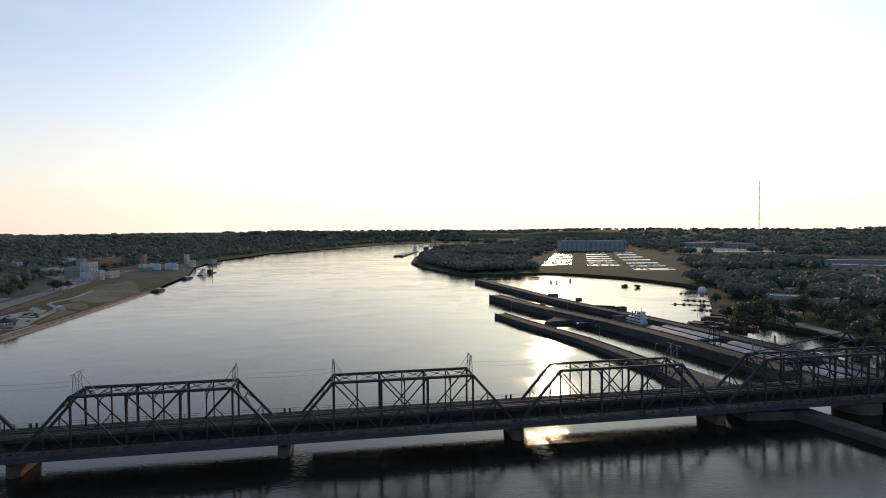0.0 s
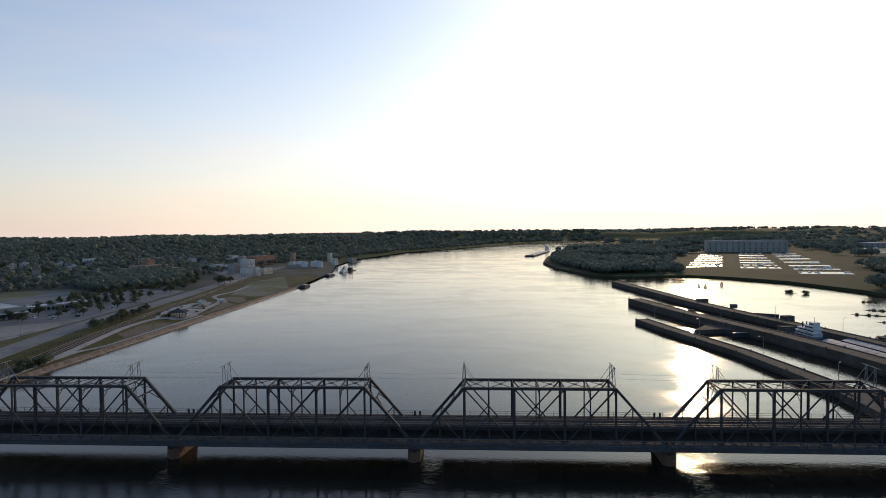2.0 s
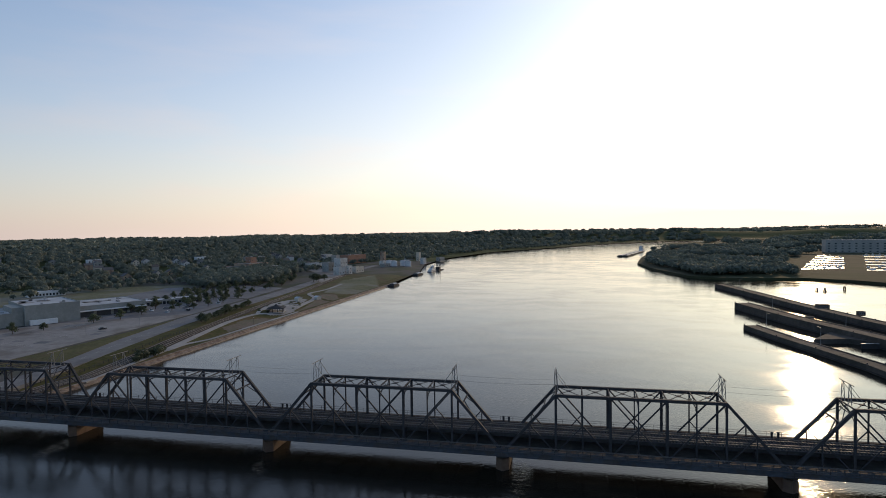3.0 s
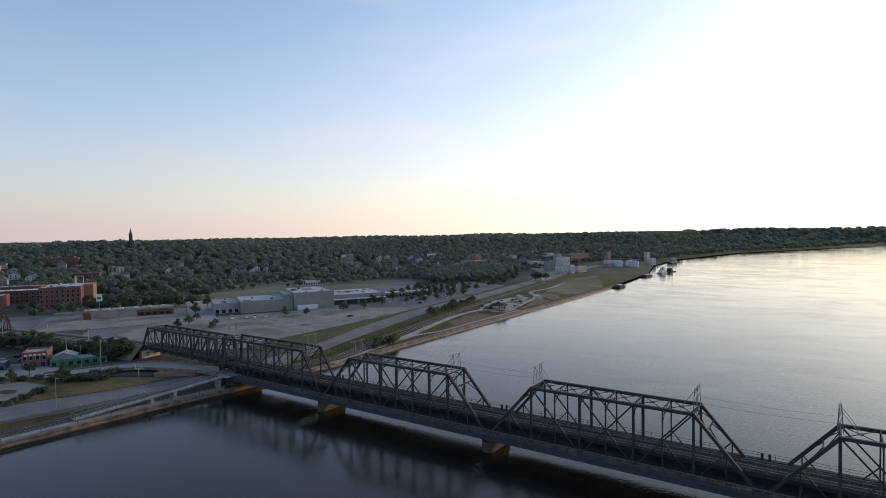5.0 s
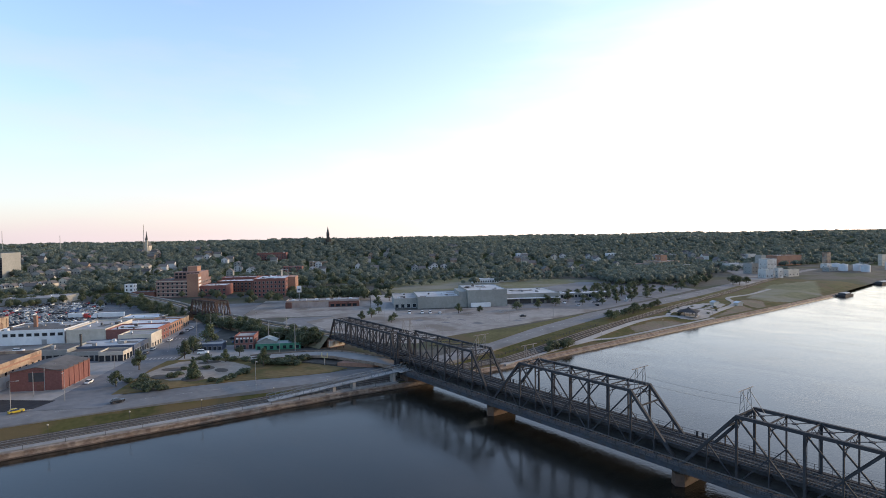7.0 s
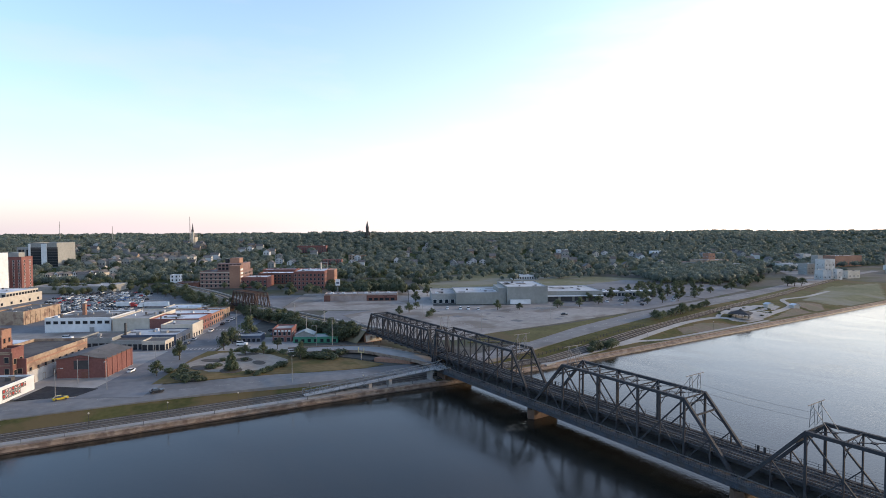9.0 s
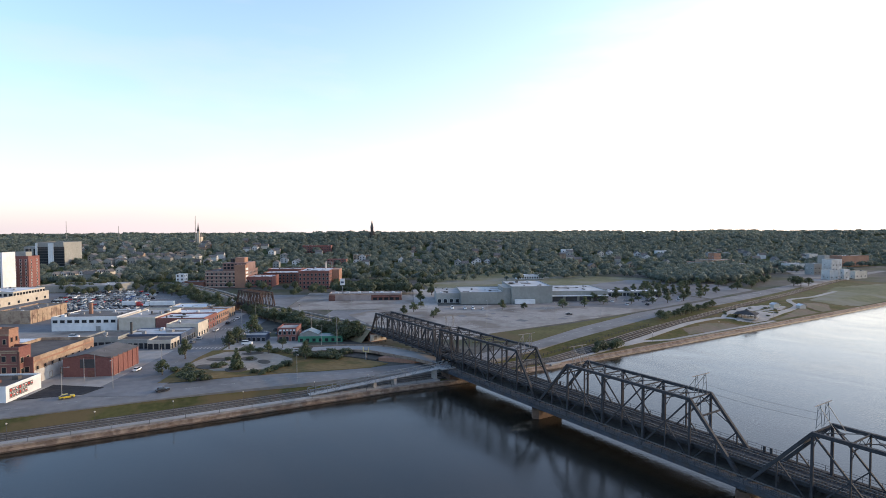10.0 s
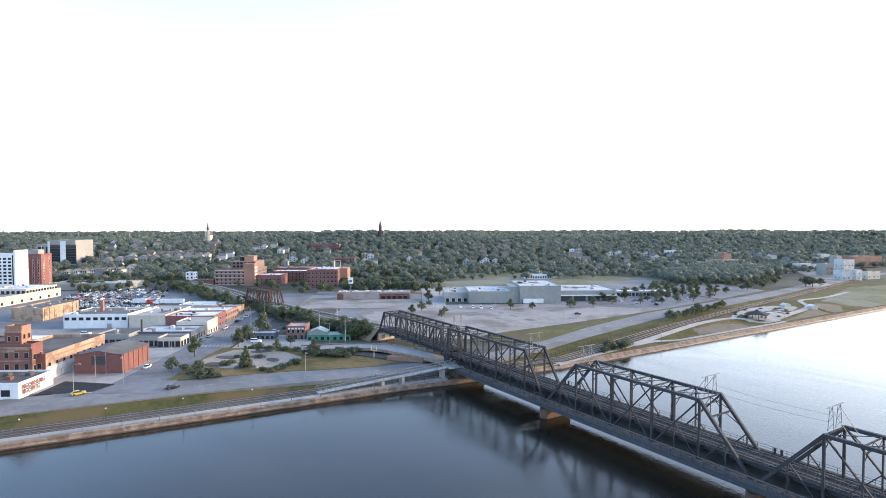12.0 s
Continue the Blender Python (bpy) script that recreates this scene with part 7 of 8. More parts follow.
lock_wall([(203, 322), (209, 286), (218, 240), (229, 200), (238, 165), (245, 128), (250, 90), (254, 40)], 5.2, "concrete middle wall between the lock chambers", z=5.4)
lock_wall([(249, 46), (256, 0), (262, -80)], 5.0, "low concrete lock wall under the swing span")
lock_wall([(178, 216), (184, 182), (191, 152), (198, 120), (202, 84), (205.5, 46)], 4.2, "concrete river wall of the small lock")
bm = bmesh.new()
slab(bm, [(196, 176), (214, 200), (226, 205), (236, 172), (228, 168), (214, 180)], -2, 3.1)
tagged(part("lock_apron", bm, "lockstone"), "concrete apron joining the lock walls", "lock wall", kind="structure")
bm = bmesh.new()
slab(bm, [(199.5, 52), (197, 10), (198, -4), (214, -6), (222, -40), (227, -40), (221, -4), (216, 30), (214, 52)], -3, 3.4)
tagged(part("lock_wall_mass", bm, "lockstone"), "broad dark concrete lock wall under the bridge", "lock wall", kind="structure")
for x, y, L in ((226, 165, 24), (262, 238, 26)):
    g = empty("lock_gate", x, y, 0, -14, label="closed dark steel lock gate with walkway", category="lock gate", group="lock gates")
    for s in (-1, 1):
        part("leaf", beamed((s * L / 2, 0, 0.6), (0, 4.5, 0.6), 1.0, 4.6), "steel", g)
        part("walkway", beamed((s * L / 2, 0, 3.1), (0, 4.5, 3.1), 1.4, 0.15), "steel_pale", g)
for x, y, w, d, h in ((244, 292, 8, 4, 2.8), (241, 168, 8, 4, 3.0), (216, 236, 4, 3, 2.6), (262, 205, 7, 4, 3), (256, 262, 4, 3, 2.6)):
    building("lock_house", x, y, 8, w, d, h, "lockstone", "roof", "small grey control house on the lock wall", "control house", z=3.2, front=((3, 1.1, 1.1, 1.0),), parapet=0.3, group="lock houses")


def lamp_post(x, y, z, h, label="tall slim lamp post on the lock wall", group="lock lamps", arm=1.6):
    root = empty("lamp_post", x, y, z, _rt.uniform(0, 360), label=label, category="lamp post", group=group)
    part("pole", tubed((0, 0, 0), (0, 0, h), 0.11, 0.06, 6), "steel_pale", root)
    part("arm", beamed((0, 0, h - 0.1), (arm, 0, h), 0.08), "steel_pale", root)
    part("lamp_head", boxed(arm - 0.35, -0.16, h - 0.12, arm + 0.45, 0.16, h + 0.08), "steel_pale", root)


for x, y in ((183, 205), (193, 160), (202, 110), (211, 280), (228, 215), (244, 150), (252, 100), (232, 430), (246, 300), (262, 215), (272, 165), (281, 110), (300, 170), (204, 60), (255, 40), (286, 60)):
    lamp_post(x, y, 3.2, 9)
crane = empty("derrick", 250, 84, 3.2, label="dark steel lattice derrick on the lock wall", category="derrick")
for a in (-2.2, 2.2):
    for b in (-2.2, 2.2):
        part("leg", beamed((a, b, 0), (a * 0.6, b * 0.6, 11), 0.3), "steel", crane)
for k in range(4):
    z0, z1 = k * 2.75, (k + 1) * 2.75
    for a in (-1, 1):
        part("brace", beamed((-2.2 + 0.22 * k, a * (2.2 - 0.22 * k), z0), (2.2 - 0.3 * k, a * (2.0 - 0.22 * k), z1), 0.16), "steel", crane)
part("platform", boxed(-2.2, -2.2, 10.8, 2.2, 2.2, 11.2), "steel", crane)
part("boom", beamed((0, 0, 11), (7, 3, 15), 0.3), "steel", crane)
# covered barges in the main chamber, with their towboat
M["barge_cover"] = surface("barge_covers", (0.15, 0.18, 0.23), (0.25, 0.29, 0.34), 0.4, 0.08, 0.6, 0.1, 0.2, c=(0.09, 0.10, 0.12), c_scale=0.15)
for i in range(3):
    for k in range(2):
        c = Vector((259.5, 118)) + Vector((0.10, -0.995)) * (i * 52 - 8) + Vector((0.995, 0.10)) * (k * 11 - 3.5)
        barge(c.x, c.y, -84.3, 50, 10.4, 2.2, "barge_cover", "barge with pale blue grey covers in the lock", "lock barges")
towboat(258, 172, -84, 0.72, "white towboat behind the barges in the lock")
for i, (x, y) in enumerate(((300, 436), (306, 434), (330, 452))):
    d = empty("mooring_dolphin", x, y, 0, label="cluster of timber mooring piles in the pool", category="mooring piles", group="mooring piles")
    for k in range(7):
        a = k * 0.9
        part("pile", tubed((math.cos(a) * 1.3, math.sin(a) * 1.3, -1), (math.cos(a) * 0.7, math.sin(a) * 0.7, 3.6), 0.35, 0.3, 6), "timber", d)
# work barges moored behind the guide wall
for x, y, L, tn in ((302, 148, 40, -40), (318, 168, 28, -35), (290, 150, 18, -60)):
    wb = empty("work_barge", x, y, 0.6, tn, label="low rusty work barge moored behind the guide wall", category="barge", group="work barges")
    part("hull", boxed(-L / 2, -4, -0.8, L / 2, 4, 1.8), "brick_dark", wb)
    part("deckhouse", boxed(L * 0.1, -2.4, 1.8, L * 0.35, 2.4, 4.4), "lockstone", wb)
    part("hold", boxed(-L * 0.42, -3, 1.8, L * 0.02, 3, 2.7), "steel", wb)
    part("winch", tubed((L * 0.42, -1.4, 2.3), (L * 0.42, 1.4, 2.3), 0.6), "steel", wb)
# swing span over the lock
swing = truss_span(110.0, name="bridge_swing_span", hip=16.0, panels=12, label="dark steel swing span over the lock chambers")
swing.matrix_basis = pose(243.4, 0, 0)
approach = truss_span(67.0, name="bridge_span_island", label="dark steel truss span on the island shore")
approach.matrix_basis = pose(332.5, 0, 0)
for q in (-1, 1):
    part("king_post", beamed((q * 5, -HALF, Z_TOP), (0, -HALF, Z_TOP + 6), 0.5), "steel", swing)
    part("king_post", beamed((q * 5, HALF, Z_TOP), (0, HALF, Z_TOP + 6), 0.5), "steel", swing)
    for s in (-1, 1):
        part("stay", beamed((q * 39, s * HALF, Z_TOP), (0, s * HALF, Z_TOP + 6), 0.35), "steel", swing)
river_pier(299.5)
pivot = empty("pivot_pier", 243.4, 0, 0, label="round stone pivot pier under the swing span", category="pier")
part("drum", tubed((0, 0, -2), (0, 0, 4.4), 7.5, 7.0, 24), "pierstone", pivot)
# marina rocks and radome on the island shore
_rk = random.Random(31)
for x, y, w, d, tn in ((348, 240, 46, 7, -0.55), (366, 262, 34, 6, -0.6), (386, 312, 16, 6, -0.4), (362, 380, 11, 6, -0.9), (370, 372, 5, 4, 0), (334, 214, 20, 5, -0.5)):
    bm = bmesh.new()
    ring = [(w / 2 * math.cos(k * math.tau / 14) * _rk.uniform(0.75, 1), d / 2 * math.sin(k * math.tau / 14) * _rk.uniform(0.6, 1)) for k in range(14)]
    slab(bm, [(x + p * math.cos(tn) - q * math.sin(tn), y + p * math.sin(tn) + q * math.cos(tn)) for p, q in ring], -1, 0.7)
    tagged(part("islet", bm, "hillfloor"), "low overgrown islet by the island shore", "islet", kind="structure")
    for k in range(max(3, int(w / 4))):
        p = _rk.uniform(-0.38, 0.38) * w
        put_shrub(x + p * math.cos(tn), y + p * math.sin(tn), _rk.uniform(0.9, 1.7) * (1.5 if y > 350 else 0.7), 0.9, "scrubby bush on a low islet", z=0.6)
rad = empty("radome", 372, 268, 3.4, label="white radome ball by the island shore", category="radome")
bm = bmesh.new()
bmesh.ops.create_icosphere(bm, subdivisions=3, radius=3.6, matrix=Matrix.Translation((0, 0, 5.2)))
part("ball", bm, "white", rad)
part("pedestal", tubed((0, 0, 0), (0, 0, 2.4), 1.8, 1.5, 12), "concrete", rad)

# island: roads, car parks, halls, woods
M["wet_lot"] = surface("smooth_dewy_paving", (0.15, 0.15, 0.155), (0.24, 0.235, 0.23), 0.10, 0.02, 0.32, bump=0.05, c=(0.10, 0.10, 0.10), c_scale=0.03)
LOTS = (((378, 681), (436, 697), (569, 1007), (560, 1090)), ((445, 659), (494, 645), (690, 1100), (648, 1110)), ((469, 556), (526, 545), (762, 1110), (712, 1100)), ((870, 1080), (1095, 980), (1109, 1120), (1094, 1380)))


def lot_spot(q, u, v):
    A, B, C, D = (Vector(p) for p in q)
    return A.lerp(B, u).lerp(D.lerp(C, u), v)


for q in LOTS:
    cuts = [0, 0.06, 0.13, 0.16, 0.25, 0.29, 0.40, 0.44, 0.56, 0.61, 0.74, 0.79, 0.9, 0.93, 1.0]
    for i in range(0, len(cuts) - 1, 2):
        bm = bmesh.new()
        slab(bm, [tuple(lot_spot(q, u, v)) for u, v in ((0, cuts[i]), (1, cuts[i]), (1, cuts[i + 1]), (0, cuts[i + 1]))], 2.5, 3.52)
        bmesh.ops.recalc_face_normals(bm, faces=bm.faces)
        tagged(part("car_park", bm, "wet_lot"), "strip of dewy paved island car park", "parking lot", kind="structure")
for ab, m, lb in (([(350, 60), (330, 150), (345, 200), (430, 190), (440, 60)], "hillfloor", "dark ground beside the lock"), ([(401, 236), (412, 234), (382, 168), (368, 178)], "lot", "pale worn yard behind the lock"), ([(470, 318), (480, 312), (452, 246), (440, 252)], "lot", "pale worn yard behind the lock"), ([(335, 86), (345, 100), (352, 160), (345, 162), (336, 110)], "lot", "pale lane beside the lock"), ([(600, 350), (635, 338), (890, 570), (816, 592)], "lot", "wide pale works yard on the island")):
    bm = bmesh.new()
    slab(bm, ab, 2.5, 3.5 if m == "hillfloor" else 3.56)
    bmesh.ops.recalc_face_normals(bm, faces=bm.faces)
    tagged(part("yard", bm, m), lb, "yard", kind="structure")
for x, y, turn, w, d, h, wall, lb in ((612, 1186, -12, 168, 40, 26, "brick_grey", "huge grey island factory hall"), (1080, 1400, -60, 200, 60, 12, "brick_grey", "long far hall with white roof"), (388, 215, -50, 46, 16, 7, "brick_grey", "grey building on the island shore"), (436, 250, -50, 30, 14, 7, "brick_tan", "tan building on the island"),
                                     (470, 120, -20, 60, 18, 9, "brick", "red brick building on the island"), (700, 470, -48, 70, 26, 9, "brick_tan", "tan hall on the island"), (1300, 900, -35, 180, 60, 11, "brick_grey", "long far hall with white roof"), (1500, 640, -30, 220, 80, 12, "brick_grey", "long far hall with white roof"), (780, 560, -30, 90, 26, 9, "brick_grey", "grey hall on the island")):
    building("island_hall", x, y, turn, w, d, h, wall, "roof_white", lb, "hall", z=3.3, front=rows(max(4, int(w / 12)), 3.4, 1.8, 2.0, max(1, int(h / 6)), 5.4), parapet=0.8)
_ri = np.random.default_rng(17)


def isle_ground(x, y):
    return 3.4


def in_poly(x, y, poly):
    c = False
    for (x0, y0), (x1, y1) in zip(poly, poly[1:] + poly[:1]):
        if (y0 > y) != (y1 > y) and x < (x1 - x0) * (y - y0) / (y1 - y0) + x0:
            c = not c
    return c


OPEN = [[(430, 500), (545, 500), (810, 1130), (560, 1130), (365, 685)], [(330, 540), (362, 690), (440, 660), (560, 560), (540, 470), (426, 400), (400, 470)], [(620, 1050), (430, 650), (500, 640), (540, 540), (800, 1000), (720, 1090)], [(540, 1120), (350, 684), (430, 655), (600, 1060)], [(330, 60), (318, 182), (345, 225), (400, 235), (450, 170), (450, 40)], [(590, 1260), (560, 1070), (760, 1040), (800, 1220)], [(378, 240), (412, 240), (390, 160), (362, 175)], [(430, 250), (470, 325), (490, 315), (458, 240)], [(590, 355), (635, 330), (900, 570), (816, 600)], [(860, 1080), (1095, 970), (1120, 1120), (1100, 1400)]]


def on_isle(x, y, rng):
    if not in_poly(x, y, ISLE) or any(in_poly(x, y, p) for p in OPEN):
        return False
    inner = in_poly(x - 14, y, ISLE) and in_poly(x, y - 12, ISLE) and in_poly(x, y + 12, ISLE)
    patch_noise = math.sin(x * 0.013 + 2 * math.sin(y * 0.006)) + math.sin(y * 0.016 + x * 0.004 + 1.3)
    far = math.hypot(x - 60, y + 130)
    if far > 620 and patch_noise < (0.35 if x > 520 else -0.5):
        return rng.random() < 0.04
    return inner and rng.random() < 0.8


for x, y, h in ((306, 147, 15), (294, 118, 20), (303, 120, 18), (362, 162, 17), (371, 160, 18), (366, 134, 14), (416, 191, 15), (387, 248, 12), (383, 214, 13), (322, 128, 15), (328, 120, 13), (363, 130, 14), (379, 167, 15), (386, 160, 13), (356, 107, 15), (352, 87, 14), (420, 214, 16), (430, 205, 15), (412, 196, 14), (396, 262, 12)):
    put_tree(x, y, h, label="large dark green tree beside the lock", group="lock trees", z=3.4, wide=1.2)
_near = []
for i in range(60):
    x, y = _rt.uniform(335, 450), _rt.uniform(-20, 235)
    if (x > 352 or y < 120) and not any(in_poly(x, y, p) for p in OPEN[6:8]):
        h = _rt.uniform(8, 13)
        _near.append((x, y, 3.3, h, h * _rt.uniform(0.4, 0.5)))
woods("woods_lock", _near, "leaf", seed=35, leaves=140, leaf=(0.11, 0.24), label="dark green trees beside the lock")
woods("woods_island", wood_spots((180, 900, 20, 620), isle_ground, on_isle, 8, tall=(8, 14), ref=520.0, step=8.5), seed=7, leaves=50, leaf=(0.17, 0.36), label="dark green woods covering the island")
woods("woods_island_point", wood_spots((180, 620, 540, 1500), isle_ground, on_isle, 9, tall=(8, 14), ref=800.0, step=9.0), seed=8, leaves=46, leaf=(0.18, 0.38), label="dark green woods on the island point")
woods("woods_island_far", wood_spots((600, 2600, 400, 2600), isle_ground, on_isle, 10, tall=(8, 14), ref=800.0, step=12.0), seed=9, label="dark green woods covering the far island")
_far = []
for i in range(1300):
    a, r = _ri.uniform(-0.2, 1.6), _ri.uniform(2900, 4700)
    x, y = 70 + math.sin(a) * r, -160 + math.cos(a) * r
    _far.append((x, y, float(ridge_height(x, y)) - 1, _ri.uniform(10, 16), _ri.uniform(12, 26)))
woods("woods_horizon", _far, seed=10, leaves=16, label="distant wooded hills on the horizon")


# ---- cars, lamps, wires ----
def car_model(paint, van=False, wheels=True):
    root = empty("car", 0, 0, -300, label="parked car", category="car")
    L, w, h = (5.2, 1.95, 1.25) if van else (4.5, 1.8, 0.78)
    bm = bmesh.new()
    slab(bm, [(-L / 2, -w / 2 + 0.2), (-L / 2 + 0.3, -w / 2), (L / 2 - 0.4, -w / 2), (L / 2, -w / 2 + 0.35), (L / 2, w / 2 - 0.35), (L / 2 - 0.4, w / 2), (-L / 2 + 0.3, w / 2), (-L / 2, w / 2 - 0.2)], 0.28 if wheels else 0.02, h + 0.12)
    t = 2.1 if van else 1.45
    lo = [(-L * (0.47 if van else 0.40), -w / 2 + 0.08), (L * 0.22, -w / 2 + 0.08), (L * 0.22, w / 2 - 0.08), (-L * (0.47 if van else 0.40), w / 2 - 0.08)]
    hi = [(-L * (0.46 if van else 0.30), -w / 2 + 0.28), (L * 0.06, -w / 2 + 0.28), (L * 0.06, w / 2 - 0.28), (-L * (0.46 if van else 0.30), w / 2 - 0.28)]
    if not wheels:
        box(bm, hi[0][0], hi[0][1], t, hi[2][0], hi[2][1], t + 0.05)
    part("body", bm, paint, root)
    bm = bmesh.new()
    a, b = [bm.verts.new((*p, h + 0.1)) for p in lo], [bm.verts.new((*p, t)) for p in hi]
    for i in range(4):
        bm.faces.new((a[i], a[(i + 1) % 4], b[(i + 1) % 4], b[i]))
    part("glasshouse", bm, "glass", root)
    if wheels:
        part("car_roof", boxed(hi[0][0], hi[0][1], t, hi[2][0], hi[2][1], t + 0.05), paint, root)
    for x in (-L * 0.31, L * 0.31) if wheels else ():
        for y in (-w / 2, w / 2):
            part("wheel", tubed((x, y - 0.1, 0.32), (x, y + 0.1, 0.32), 0.33, 0.33, 10), "black_paint", root)
    return root


def paint(name, c):
    m = surface(name, c, tuple(min(1, v * 1.15) for v in c), 0.8, 0.1, 0.25, 0.0, 0.0)
    M[name] = m
    return name


CARS = [car_model(paint("car_silver", (0.42, 0.43, 0.44))), car_model(paint("car_white", (0.72, 0.72, 0.71))), car_model(paint("car_black", (0.02, 0.02, 0.022))), car_model(paint("car_red", (0.30, 0.03, 0.03))), car_model(paint("car_blue", (0.05, 0.09, 0.20))), car_model(paint("car_grey", (0.14, 0.14, 0.15))),
        car_model(paint("car_yellow", (0.40, 0.29, 0.03))), car_model("car_white", True), car_model("car_grey", True)]
FAR_CARS = [car_model(c, wheels=False) for c in ("car_silver", "car_white", "car_black", "car_red", "car_blue", "car_grey")]
CAR_WORDS = ["silver parked car", "white parked car", "black parked car", "red parked car", "dark blue parked car", "dark grey parked car", "yellow car driving", "white delivery van parked", "grey van parked"]


def put_car(x, y, turn, k=None, group="parked cars", where="on the town car park", z=4.72):
    far = k is None
    k = _rt.choice((0, 1, 2, 5, 0, 5, 0, 2, 5, 1, 2, 5, 0, 5, 2, 2, 5, 1, 0, 2, 0, 5, 4, 3)) if far else k
    t = copy_thing((FAR_CARS if far else CARS)[k], pose(x, y, z, 0, 0, turn))
    return tagged(t, CAR_WORDS[k] + " " + where, "van" if k > 6 else "car", group)


for r in range(9):
    for i in range(22):
        if _rt.random() < 0.82:
            x, y = town(196 + r * 13.4 + 0.6 * (r % 2), -152 - 5.0 * r + i * 3.6)
            put_car(x, y, 150.5 + _rt.choice((0, 180)) + _rt.uniform(-2, 2), z=4.64)
# second, facing rows nearer the street
for r in range(5):
    for i in range(20):
        if _rt.random() < 0.8:
            x, y = town((184.0, 190.2, 203.0, 216.2, 229.6)[r], -152 - 4.0 * r + i * 3.6)
            put_car(x, y, 150.5 + _rt.choice((0, 180)) + _rt.uniform(-2, 2), z=4.64)
for a, b, turn, k in ((84, -62, 60, 7), (140, 5.0, 150, 1), (131, 5.0, 150, 0), (122, 4.8, 150, 2), (100, 5.5, 150, 1), (76, 5.2, 150, 0), (66, 5.4, 150, 5), (112, 21, 150, 3), (92, 21, 150, 5), (60, 34, 62, 7), (86, 44, 60, 4), (92, 52, 62, 5), (96, 60, 60, 1), (104, 66, 60, 0), (12, 4.4, 150, 1), (88, 36, 60, 0), (97, 40, 60, 2)):
    x, y = town(a, b)
    put_car(x, y, turn, k, "street cars", "standing in the street")
put_car(-164.0, -103.5, 98, 2, "road cars", "on the riverside road")
put_car(-172.9, -131.6, 101, 6, "road cars", "on the riverside road")
for i, (x, y) in enumerate(((-274, 92), (-268, 99), (-264, 103), (-259, 108))):
    t = put_car(x, y, 150, 7 if i < 3 else 1, "store vans", "beside the long store")
for i in range(14):
    x, y = -216 + _rt.uniform(-22, 8), 210 + i * 5.5
    put_car(x, y, _rt.choice((60, 150)), None, "store cars", "near the long store", 4.7)
put_car(-208, 140, 60, 2, "store cars", "on the empty lot", 4.72)
bm = bmesh.new()
for q in LOTS:
    for i in range(60):
        c = lot_spot(q, _rt.random(), _rt.choice((0.03, 0.145, 0.2, 0.34, 0.5, 0.66, 0.84, 0.96)) + _rt.uniform(-0.012, 0.012))
        w, h = _rt.uniform(0.85, 1.1), _rt.uniform(1.2, 1.8)
        box(bm, c.x - w, c.y - 2.3, 3.52, c.x + w, c.y + 2.3, 3.52 + h * 0.6)
        box(bm, c.x - w * 0.85, c.y - 1.4, 3.52 + h * 0.6, c.x + w * 0.85, c.y + 1.2, 3.52 + h)
tagged(part("parked_fleet", bm, "car_white"), "rows of pale vehicles parked far off on the island", "vehicles", kind="stuff")
# lamps
for x, y in ((-132.4, -145), (-130.8, -124), (-130.2, -103), (-129.2, -82), (-128.8, -58), (-128.2, -38), (-120.0, 120), (-120.0, 180), (-120.0, 240)):
    r = empty("path_lamp", float(bank(y)) - 4.6, y, 2.4, label="short path lamp with a white globe", category="lamp", group="path lamps")
    part("pole", tubed((0, 0, 0), (0, 0, 4.6), 0.08, 0.06, 6), "black_paint", r)
    bm = bmesh.new()
    bmesh.ops.create_icosphere(bm, subdivisions=2, radius=0.26, matrix=Matrix.Translation((0, 0, 4.85)))
    part("globe", bm, "cream", r)
for x, y in ((-174, -133), (-178, -118), (-200, -100), (-221, -88), (-250, -70), (-280, -50), (-305, -36), (-192, 60), (-200, 120), (-230, 90), (-255, 60), (-190, 150), (-150, -60), (-205, -30), (-330, 40), (-300, 10)):
    lamp_post(x, y, 4.6, 10.5, "tall grey street lamp with a single arm", "street lamps", 2.0)
for (x, y) in ((-236, -14), (-268, -20), (-305, -28), (-225, -28), (-205, -22)):
    r = empty("utility_pole", x, y, 4.5, label="tall grey utility pole beside the railway", category="utility pole", group="utility poles")
    part("pole", tubed((0, 0, 0), (0, 0, 13.5), 0.2, 0.13, 7), "steel_pale", r)
    part("crossarm", boxed(-1.3, -0.08, 12.6, 1.3, 0.08, 12.8), "timber", r)
M["sign_cream"] = surface("faded_yellow_paint", (0.42, 0.33, 0.14), (0.56, 0.46, 0.22), 0.8, 0.1, 0.6, bump=0.0)
sg = empty("sign_pole", -167.7, -23.8, 4.5, 30, label="pole sign with an open faded yellow frame", category="sign")
part("pole", boxed(-0.15, -0.15, 0, 0.15, 0.15, 3.6), "steel_pale", sg)
part("frame", boxed(-1.5, -0.12, 3.5, 1.5, 0.12, 3.8), "sign_cream", sg)
for s in (-1, 1):
    part("frame", boxed(s * 1.4 - 0.12, -0.12, 3.8, s * 1.4 + 0.12, 0.12, 5.6), "sign_cream", sg)
tr = empty("billboard", -197.0, -3.4, 4.5, 96, label="sunlit cream billboard under the railway span", category="billboard")
part("panel", boxed(-4.4, -0.3, 1.4, 4.4, 0.3, 4.6), "cream", tr)
part("border", boxed(-4.6, -0.38, 4.6, 4.6, 0.38, 4.85), "brick_orange", tr)
part("border", boxed(-4.6, -0.38, 1.15, 4.6, 0.38, 1.4), "brick_orange", tr)
for q in (-2.6, 1.2):
    part("picture_bar", boxed(q, -0.34, 2.0, q + 1.6, -0.3, 4.0), "brick_tan", tr, "faded brown picture as a bar")
